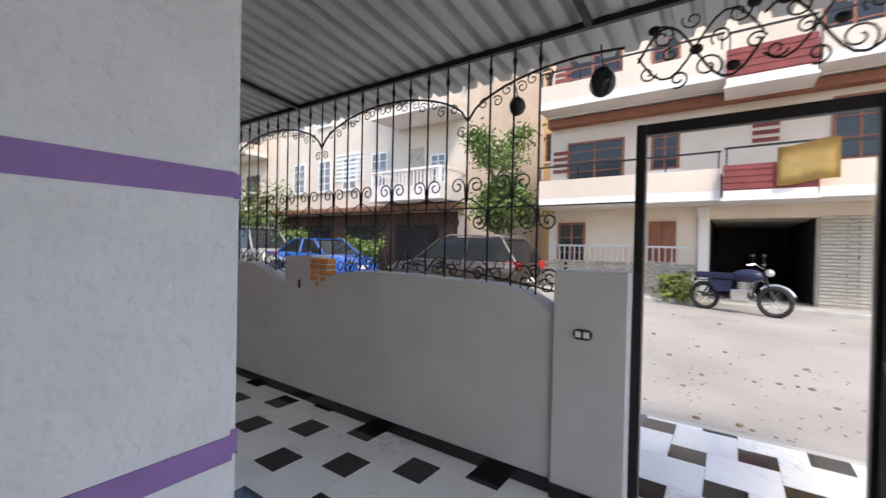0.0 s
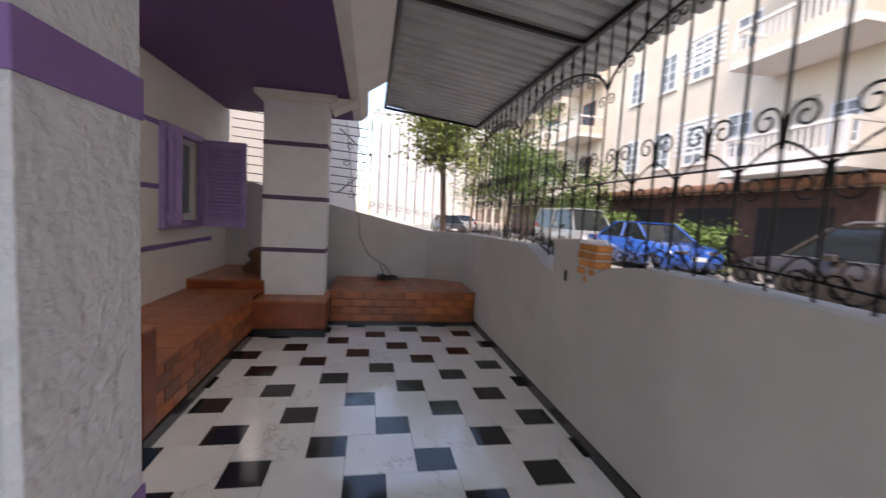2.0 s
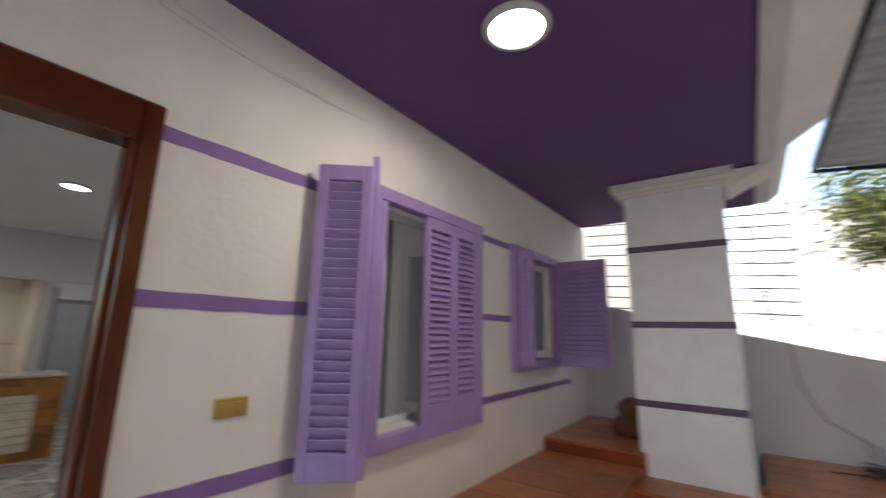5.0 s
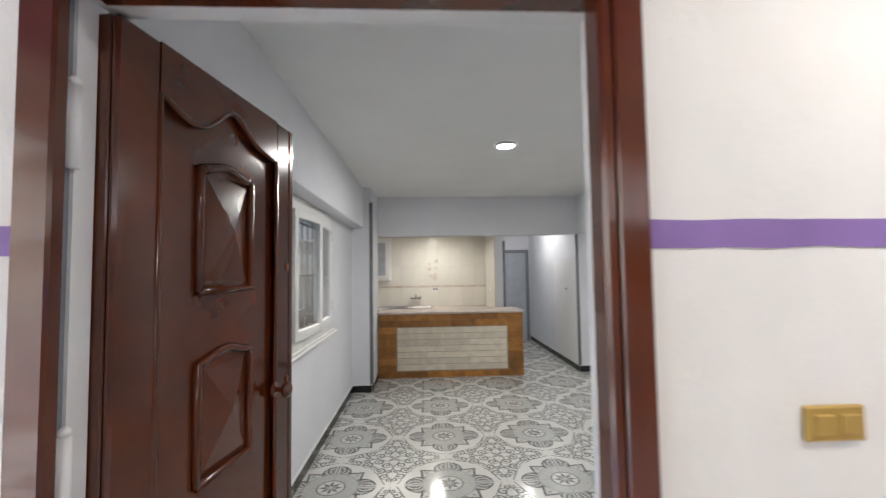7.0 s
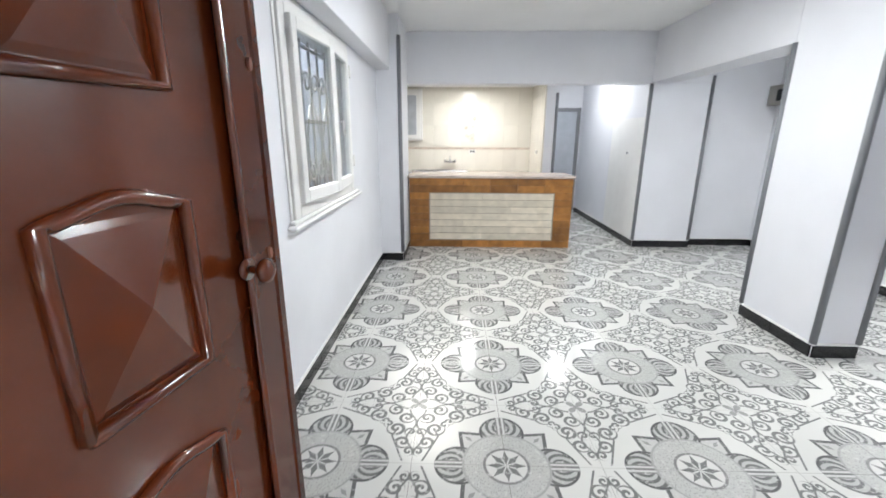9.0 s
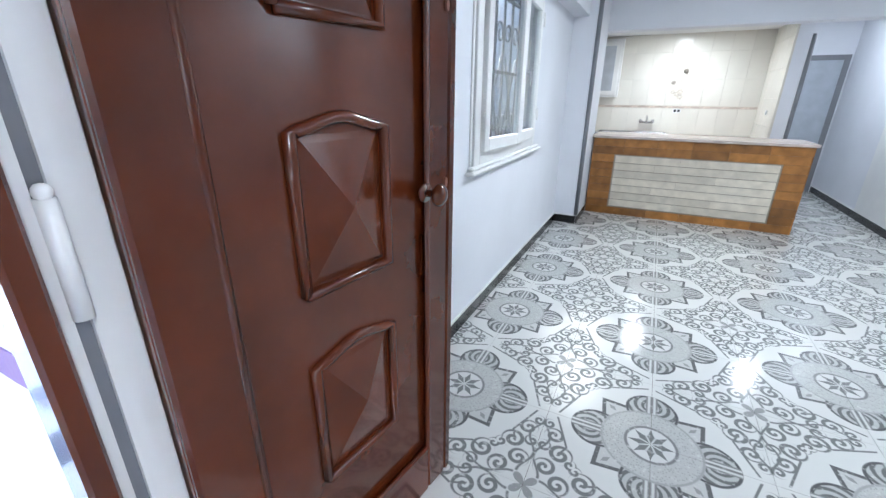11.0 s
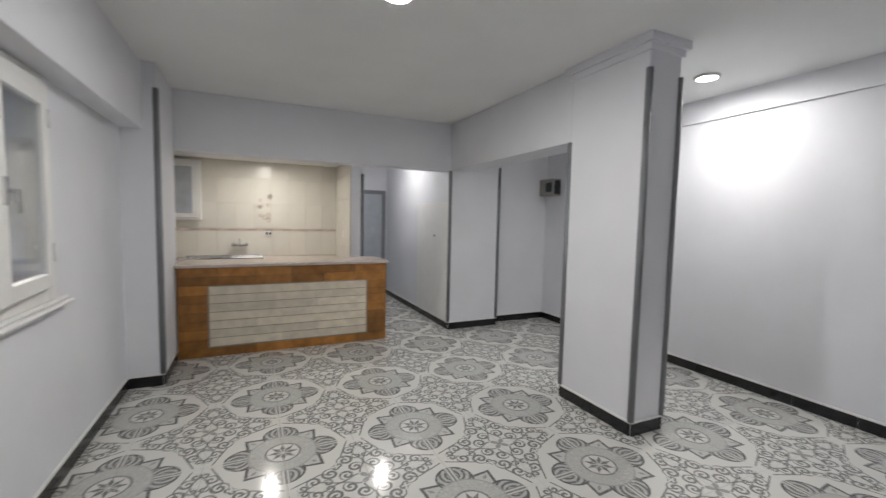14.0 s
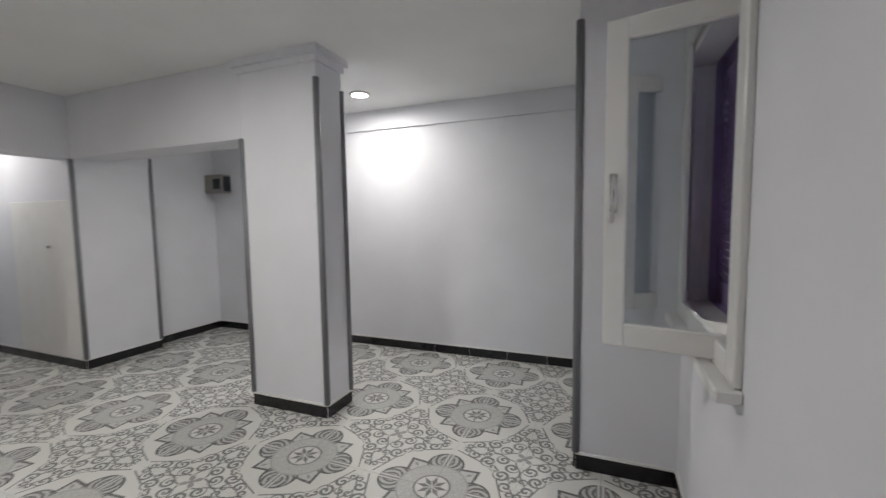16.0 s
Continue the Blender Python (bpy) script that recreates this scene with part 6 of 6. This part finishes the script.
for z in (4.0, 7.2):
    for x in (4.0, 5.9, 7.7, 9.7):
        far_window(H2, x, z, 0.95, 1.5, 0.0, M_VAN, pane=M_GREYGLASS)
balcony(H2, 0.0, 3.4, 3.35, 0.0, 1.6, M_PALE, 0.3)
balcony(H2, 0.0, 3.4, 6.55, 0.0, 1.6, M_CREAM, 0.3)
balcony(H2, 0.0, 3.4, 9.6, 0.0, 1.6, M_CREAM, 0.3)
for z in (3.4, 6.6):
    far_window(H2, 0.9, z + 0.55, 0.75, 1.15, 0.0, M_VAN, pane=M_GREYGLASS)
    bm = bmesh.new()
    box(bm, 2.0, 2.75, 0.0, 0.03, z, z + 2.05)
    part("balcony_door", bm, M_STONE, H2)
for z in (6.3, 9.5):
    for k in range(7):
        bm = bmesh.new()
        box(bm, 5.4, 7.4, 0.0, 0.03, z - 1.9 + k * 0.2, z - 1.8 + k * 0.2)
        part("stripe", bm, M_VAN, H2)
# houses beyond
H3 = house("apartment_house", "cream balconied house further along the street", 18.5, 34.0, -14.6, 10, 12.5, M_CREAM)
for z in (3.3, 6.5, 9.6):
    for x in (1.0, 5.8, 10.6):
        balcony(H3, x, x + 3.4, z, 0.0, 1.5, M_CREAM, 0.4)
        far_window(H3, x + 0.9, z + 0.5, 1.4, 1.6, 0.0, M_RUST)
bm = bmesh.new()
box(bm, 0.4, 15.0, 0.0, 0.05, 0.2, 2.7)
part("shop_front", bm, M_SHOPBROWN, H3)
H4 = house("apartment_house", "ochre rendered house behind the street tree", 1.0, 9.0, -22.0, 8, 15.0, M_OCHRE)
for z in (6.0, 9.2, 12.0):
    for x in (1.0, 3.6, 6.0):
        far_window(H4, x, z, 1.1, 1.5, 0.0, M_RUST)
H5 = house("apartment_house", "tall pale house closing the far end of the street", 52.0, 64.0, -2.0, 22, 14.0, M_PALE)
H6 = house("apartment_house", "cream house far along the street", 36.0, 50.0, -14.5, 10, 10.5, M_CREAM)
for hh, n in ((H6, 5), (H5, 4)):
    for z in (1.0, 4.0, 7.2):
        for k in range(n):
            far_window(hh, 0.8 + 2.6 * k, z, 1.2, 1.5, 0.0, M_RUST)
H7 = house("neighbour_house", "pale neighbouring house on the near side of the street", 7.5, 30.0, 9.0, 10, 7.0, M_PALE)
H8 = house("apartment_house", "cream house across the street, past the garage house", -34.0, -15.0, -13.6, 9, 10.5, M_CREAM)


# ---- trees ----
def tree(at, height, spread, base, leaf_m, seed, label, leaves=2600, trunk_r=0.11):
    rnd = random.Random(seed)
    th = thing("tree", label, "tree", "street trees", at=at)
    bm = bmesh.new()
    top = Vector((rnd.uniform(-0.3, 0.3), rnd.uniform(-0.3, 0.3), base + (height - base) * 0.55))
    tube(bm, (0, 0, 0), top * 0.5, trunk_r, 8, trunk_r * 0.75)
    tube(bm, top * 0.5, top, trunk_r * 0.75, 8, trunk_r * 0.5)
    tips = []
    for k in range(11):
        a = k * 2.4
        s = top * rnd.uniform(0.55, 1.0)
        e = Vector((math.cos(a) * spread * rnd.uniform(0.45, 0.9), math.sin(a) * spread * rnd.uniform(0.45, 0.9), rnd.uniform(base, height)))
        tube(bm, s, (s + e) / 2 + Vector((0, 0, 0.2)), trunk_r * 0.38, 5, trunk_r * 0.25)
        tube(bm, (s + e) / 2 + Vector((0, 0, 0.2)), e, trunk_r * 0.25, 5, trunk_r * 0.08)
        tips.append(e)
        tips.append((s + e) / 2 + Vector((0, 0, 0.3)))
    part("trunk", bm, M_BARK, th)
    verts, faces = [], []
    for k in range(int(leaves * 1.7)):
        c = rnd.choice(tips)
        p = c + Vector((rnd.gauss(0, 1), rnd.gauss(0, 1), rnd.gauss(0, 0.7))) * spread * 0.24
        l, w = rnd.uniform(0.05, 0.14), rnd.uniform(0.02, 0.05)
        rot = Euler((rnd.uniform(-1.2, 1.2), rnd.uniform(-1.2, 1.2), rnd.uniform(0, 6.28))).to_matrix()
        n = len(verts)
        for q in ((-w, 0, 0.0), (0, -l, -0.02), (w, 0, 0.0), (0, l, -0.03)):
            verts.append(p + rot @ Vector(q))
        faces += [(n, n + 1, n + 2), (n, n + 2, n + 3)]
    me = bpy.data.meshes.new("crown")
    me.from_pydata(verts, [], faces)
    me.materials.append(leaf_m)
    ob = new("crown", me)
    ob.parent = th
    return th


tree((3.5, -12.7, ROAD), 5.2, 1.05, 1.9, M_LEAF, 5, "leafy green street tree between two houses", 3000)
tree((12.0, -4.6, ROAD), 5.9, 1.75, 3.0, M_LEAF2, 8, "slender street tree with yellow-green leaves", 3000, 0.13)
tree((14.5, -7.6, ROAD), 5.8, 1.7, 2.4, M_LEAF, 31, "green street tree behind the fence bars", 2400, 0.12)
tree((17.0, -11.9, ROAD), 4.6, 2.0, 1.0, M_LEAF, 3, "dense green street tree by the parked van", 3200)
tree((24.0, -12.0, ROAD), 6.5, 2.4, 1.6, M_LEAF, 12, "tall green street tree", 2600)
tree((27.0, -9.2, ROAD), 7.0, 2.6, 2.6, M_LEAF2, 15, "street tree with yellow-green leaves", 2600)
tree((9.2, -12.2, ROAD), 1.5, 0.8, 0.3, M_LEAF, 17, "low green bush on the pavement", 1100, 0.03)
tree((-1.45, -12.6, ROAD + 0.3), 0.3, 0.45, 0.04, M_LEAF2, 19, "low weeds at the foot of a stone wall", 260, 0.012)
tree((13.5, -11.9, ROAD), 2.4, 0.9, 0.4, M_LEAF, 23, "green shrub on the pavement", 1300, 0.03)


# ---- vehicles ----
def wheel(parent, x, y, r, w, rim_m):
    ty = new("wheel")
    ty.parent = parent
    ty.matrix_local = Matrix.Translation((x, y, r))
    n = 22
    bm = bmesh.new()
    prof_ = ((r * 0.64, -w / 2), (r * 0.95, -w / 2), (r, -w / 3), (r, w / 3), (r * 0.95, w / 2), (r * 0.64, w / 2))
    rings = [[bm.verts.new((a * math.cos(k * 2 * math.pi / n), b, a * math.sin(k * 2 * math.pi / n))) for k in range(n)] for a, b in prof_]
    for p, q in zip(rings, rings[1:]):
        for k in range(n):
            bm.faces.new((p[k], p[(k + 1) % n], q[(k + 1) % n], q[k]))
    bmesh.ops.recalc_face_normals(bm, faces=bm.faces[:])
    part("tyre", bm, M_TYRE, ty, smooth=True)
    bm = bmesh.new()
    for k in range(6):
        a = k * math.pi / 3
        box(bm, 0.03, r * 0.66, -w / 2 - 0.004, w / 2 + 0.004, -0.035, 0.035, Matrix.Rotation(a, 4, "Y"))
    bmesh.ops.create_cone(bm, cap_ends=True, segments=16, radius1=0.07, radius2=0.07, depth=w + 0.02, matrix=Matrix.Rotation(math.pi / 2, 4, "X"))
    part("rim", bm, rim_m, ty)


def car(name, label, x, y, yaw, length, width, height, paint, shape, rim=None):
    """Nose towards +x before it is turned by yaw; origin on the ground at the middle."""
    th = thing(name, label, "car", "parked cars", at=(x, y, lift(y)))
    th.rotation_euler = (0, 0, radians(yaw))
    lo, cab = shape
    bm = bmesh.new()
    secs = []
    for yy, k in ((-0.5, 0.93), (-0.44, 1.0), (0.44, 1.0), (0.5, 0.93)):
        secs.append([bm.verts.new((px * length * (0.985 if abs(yy) == 0.5 else 1), yy * width, 0.2 + (pz * height - 0.2) * (k if pz * height > 0.5 else 1))) for px, pz in lo])
    for p, q in zip(secs, secs[1:]):
        for i in range(len(lo)):
            bm.faces.new((p[i], p[(i + 1) % len(lo)], q[(i + 1) % len(lo)], q[i]))
    bm.faces.new(secs[0])
    bm.faces.new(secs[-1])
    bmesh.ops.recalc_face_normals(bm, faces=bm.faces[:])
    bmesh.ops.bevel(bm, geom=[e for e in bm.edges if e.calc_face_angle(0) > 0.5], offset=0.04, segments=2, affect="EDGES")
    part("body", bm, paint, th, smooth=True)
    for nm, inset, m, zo in (("glasshouse", 0.0, M_CARGLASS, 0.0), ("roof", 0.0, paint, 1.0)):
        bm = bmesh.new()
        if nm == "glasshouse":
            a = [bm.verts.new((px * length, sy * width * (0.46 if pz < 0.75 else 0.37), pz * height)) for sy in (-1, 1) for px, pz in cab]
            n = len(cab)
            bm.faces.new(a[:n])
            bm.faces.new(a[n:])
            for i in range(n):
                bm.faces.new((a[i], a[(i + 1) % n], a[n + (i + 1) % n], a[n + i]))
            bmesh.ops.recalc_face_normals(bm, faces=bm.faces[:])
        else:
            tops = [p for p in cab if p[1] > 0.9]
            x0, x1 = min(p[0] for p in tops) * length, max(p[0] for p in tops) * length
            box(bm, x0 - 0.03, x1 + 0.03, -width * 0.375, width * 0.375, height * 0.965, height)
            bmesh.ops.bevel(bm, geom=bm.edges[:], offset=0.02, segments=2, affect="EDGES")
        part(nm, bm, m, th)
    # pillars
    for sy in (-1, 1):
        for i in range(len(cab)):
            p, q = cab[i], cab[(i + 1) % len(cab)]
            if abs(p[1] - q[1]) > 0.1:
                bm = bmesh.new()
                tube(bm, (p[0] * length, sy * width * (0.465 if p[1] < 0.75 else 0.375), p[1] * height), (q[0] * length, sy * width * (0.465 if q[1] < 0.75 else 0.375), q[1] * height), 0.035, 6)
                part("pillar", bm, paint, th)
        xm = sum(p[0] for p in cab) / len(cab) * length
        bm = bmesh.new()
        tube(bm, (xm, sy * width * 0.465, cab[0][1] * height), (xm - 0.05, sy * width * 0.38, height * 0.97), 0.04, 6)
        part("pillar", bm, paint, th)
        bm = bmesh.new()
        box(bm, xm + 0.55, xm + 0.75, sy * width * 0.5 - 0.02, sy * width * 0.5 + 0.1 * sy, height * 0.6, height * 0.68)
        part("mirror", bm, paint, th, bevel=0.02)
        bm = bmesh.new()
        box(bm, length * 0.44, length * 0.492, sy * width * 0.28 - 0.16, sy * width * 0.28 + 0.16, height * 0.42, height * 0.5)
        part("headlight", bm, M_CHROME, th, bevel=0.015)
        bm = bmesh.new()
        box(bm, -length * 0.503, -length * 0.43, sy * width * 0.40 - 0.13, sy * width * 0.40 + 0.13, height * 0.5, height * 0.64)
        part("tail_light", bm, M_REDLAMP, th, bevel=0.015)
    for ex in (0.5, -0.5):
        bm = bmesh.new()
        box(bm, ex * length * 0.995 - 0.012, ex * length * 0.995 + 0.012, -0.22, 0.22, 0.45, 0.57)
        part("number_plate", bm, M_VAN, th)
    r = 0.33 if height > 1.5 else 0.31
    for wx in (0.31, -0.30):
        for sy in (-1, 1):
            wheel(th, wx * length, sy * (width / 2 - 0.1), r, 0.22, rim or M_CHROME)
    return th


SEDAN = ([(-0.5, 0.2), (-0.5, 0.5), (-0.47, 0.66), (-0.32, 0.67), (0.2, 0.64), (0.42, 0.56), (0.5, 0.42), (0.5, 0.18), (0.4, 0.14), (-0.4, 0.14)],
         [(-0.44, 0.66), (0.23, 0.63), (0.05, 0.97), (-0.24, 0.985)])
WAGON = ([(-0.5, 0.22), (-0.5, 0.55), (-0.485, 0.64), (0.22, 0.61), (0.43, 0.54), (0.5, 0.4), (0.5, 0.2), (0.4, 0.15), (-0.4, 0.15)],
         [(-0.49, 0.62), (0.25, 0.6), (0.08, 0.96), (-0.38, 0.98)])
BUS = ([(-0.5, 0.18), (-0.5, 0.56), (0.3, 0.55), (0.44, 0.5), (0.5, 0.36), (0.5, 0.16), (0.4, 0.12), (-0.4, 0.12)],
       [(-0.5, 0.55), (0.32, 0.54), (0.2, 0.95), (-0.48, 0.98)])
car("blue_car", "bright blue hatchback parked across the street", 9.55, -10.75, 180, 3.9, 1.7, 1.45, M_BLUE, SEDAN)
car("suv", "dark bronze estate car parked across the street", 3.5, -10.5, 0, 4.0, 1.78, 1.52, M_SUV, WAGON)
suv_x = (-0.38 * 4.0, 0.06 * 4.0)
suv = bpy.data.objects["suv"]
for sy in (-1, 1):
    bm = bmesh.new()
    sweep(bm, [(suv_x[0], sy * 0.6, 1.51), (suv_x[0] + 0.1, sy * 0.6, 1.58), (suv_x[1] - 0.2, sy * 0.6, 1.58), (suv_x[1], sy * 0.6, 1.5)], 0.022, 6, up=(0, 1, 0))
    part("roof_rail", bm, M_CHROME, suv, "silver roof rail")
    bm = bmesh.new()
    box(bm, -0.49 * 4.0, 0.25 * 4.0, sy * 0.84 - 0.012, sy * 0.84 + 0.012, 0.925, 0.95)
    part("window_trim", bm, M_CHROME, suv)
car("van", "silver grey van parked by the pavement", 14.2, -10.6, 180, 4.6, 1.75, 1.9, M_SILVER, BUS)
car("parked_car", "dark saloon car far along the street", 27.0, -7.6, 180, 4.3, 1.75, 1.45, M_SUV, SEDAN)
car("parked_car", "pale saloon car far along the street", 33.0, -9.9, 0, 4.3, 1.75, 1.45, M_VAN, SEDAN)


def motorcycle(x, y, yaw):
    th = thing("motorcycle", "dark motorcycle parked by the pavement before a garage", "motorcycle", at=(x, y, lift(y)))
    th.rotation_euler = (0, 0, radians(yaw))
    for wx in (0.66, -0.64):
        wh = new("wheel")
        wh.parent = th
        wh.matrix_local = Matrix.Translation((wx, 0, 0.3))
        bm = bmesh.new()
        pts = [(0.27 * math.cos(k * 2 * math.pi / 26), 0, 0.27 * math.sin(k * 2 * math.pi / 26)) for k in range(27)]
        sweep(bm, pts, 0.045, 8)
        part("tyre", bm, M_TYRE, wh, smooth=True)
        bm = bmesh.new()
        for k in range(14):
            a = k * 2 * math.pi / 14
            tube(bm, (0, 0.02 if k % 2 else -0.02, 0), (0.24 * math.cos(a), 0, 0.24 * math.sin(a)), 0.004, 4)
        tube(bm, (0, -0.06, 0), (0, 0.06, 0), 0.04, 10)
        part("spokes", bm, M_CHROME, wh)
        bm = bmesh.new()
        sweep(bm, [(0.34 * math.cos(a), 0, 0.34 * math.sin(a)) for a in [0.4 + 2.0 * k / 10 for k in range(11)]], 0.03, 6)
        part("mudguard", bm, M_CHROME, wh, smooth=True)
    bm = bmesh.new()
    for p, q in (((0.45, 0.0, 0.88), (0.66, 0.05, 0.3)), ((0.45, 0.0, 0.88), (0.66, -0.05, 0.3)), ((0.42, 0, 0.85), (-0.1, 0, 0.72)), ((0.42, 0, 0.8), (0.2, 0, 0.3)), ((0.2, 0, 0.3), (-0.25, 0, 0.32)),
                 ((-0.25, 0.0, 0.32), (-0.3, 0, 0.7)), ((-0.64, 0.08, 0.3), (-0.25, 0.05, 0.35)), ((-0.64, -0.08, 0.3), (-0.25, -0.05, 0.35)), ((-0.64, 0.09, 0.3), (-0.45, 0.09, 0.7)), ((-0.64, -0.09, 0.3), (-0.45, -0.09, 0.7))):
        tube(bm, p, q, 0.02, 7)
    part("frame", bm, M_IRON, th)
    bm = bmesh.new()
    ball(bm, (0.2, 0, 0.8), 0.17, 0.8, 14, 9)
    bmesh.ops.scale(bm, vec=(1.7, 0.85, 1), space=Matrix.Translation((-0.2, 0, 0)), verts=bm.verts[:])
    part("tank", bm, M_NAVY, th, smooth=True)
    bm = bmesh.new()
    box(bm, -0.8, 0.02, -0.14, 0.14, 0.7, 0.83)
    bmesh.ops.bevel(bm, geom=bm.edges[:], offset=0.03, segments=2, affect="EDGES")
    part("seat", bm, M_NAVY, th)
    bm = bmesh.new()
    for sy in (-1, 1):
        prism(bm, [(-0.55, 0.68), (-0.05, 0.68), (-0.1, 0.45), (-0.35, 0.42)], "y", 0.1 * sy - 0.012, 0.1 * sy + 0.012)
    part("side_panel", bm, M_NAVY, th)
    bm = bmesh.new()
    for q in range(5):
        box(bm, 0.04, 0.28, -0.1, 0.1, 0.5 + q * 0.035, 0.52 + q * 0.035)
    part("cylinder", bm, M_CHROME, th)
    bm = bmesh.new()
    sweep(bm, [(0.36, 0.3, 0.42), (0.38, 0.3, 0.68), (0.38, 0.0, 0.72), (0.38, -0.3, 0.68), (0.36, -0.3, 0.42)], 0.012, 6, up=(1, 0, 0))
    part("leg_guard", bm, M_CHROME, th)
    bm = bmesh.new()
    box(bm, -0.08, 0.22, -0.13, 0.13, 0.27, 0.5)
    tube(bm, (0.1, 0, 0.5), (0.16, 0, 0.68), 0.08, 10)
    bmesh.ops.bevel(bm, geom=bm.edges[:], offset=0.01, segments=1, affect="EDGES")
    part("engine", bm, M_CHROME, th)
    bm = bmesh.new()
    sweep(bm, [(0.2, 0.1, 0.5), (0.32, 0.12, 0.35), (0.1, 0.14, 0.24), (-0.3, 0.14, 0.26), (-0.85, 0.15, 0.36)], 0.028, 7, up=(0, 0, 1))
    part("exhaust", bm, M_CHROME, th, smooth=True)
    bm = bmesh.new()
    sweep(bm, [(0.3, 0.36, 1.02), (0.4, 0.25, 1.05), (0.45, 0.0, 0.95), (0.4, -0.25, 1.05), (0.3, -0.36, 1.02)], 0.012, 6, up=(0, 0, 1))
    part("handlebar", bm, M_CHROME, th)
    bm = bmesh.new()
    ball(bm, (0.56, 0, 0.88), 0.085, 1.0, 12, 8)
    part("headlamp", bm, M_CHROME, th, smooth=True)
    bm = bmesh.new()
    for sy in (-1, 1):
        tube(bm, (0.38, 0.25 * sy, 1.05), (0.36, 0.28 * sy, 1.2), 0.006, 5)
        ball(bm, (0.36, 0.29 * sy, 1.22), 0.045, 0.7, 8, 6)
    part("mirrors", bm, M_BLACKPLASTIC, th)
    bm = bmesh.new()
    box(bm, -0.98, -0.7, -0.1, 0.1, 0.78, 0.8)
    box(bm, -0.9, -0.84, -0.07, 0.07, 0.6, 0.68)
    part("carrier", bm, M_CHROME, th)


motorcycle(-2.6, -11.75, 158)
# gate ground strip outside
boxes("doorstep", M_KERB, [(-3.7, -1.72, -5.22, -5.13, F - 0.2, F - 0.01)], "concrete edge of the gate threshold", "doorstep")
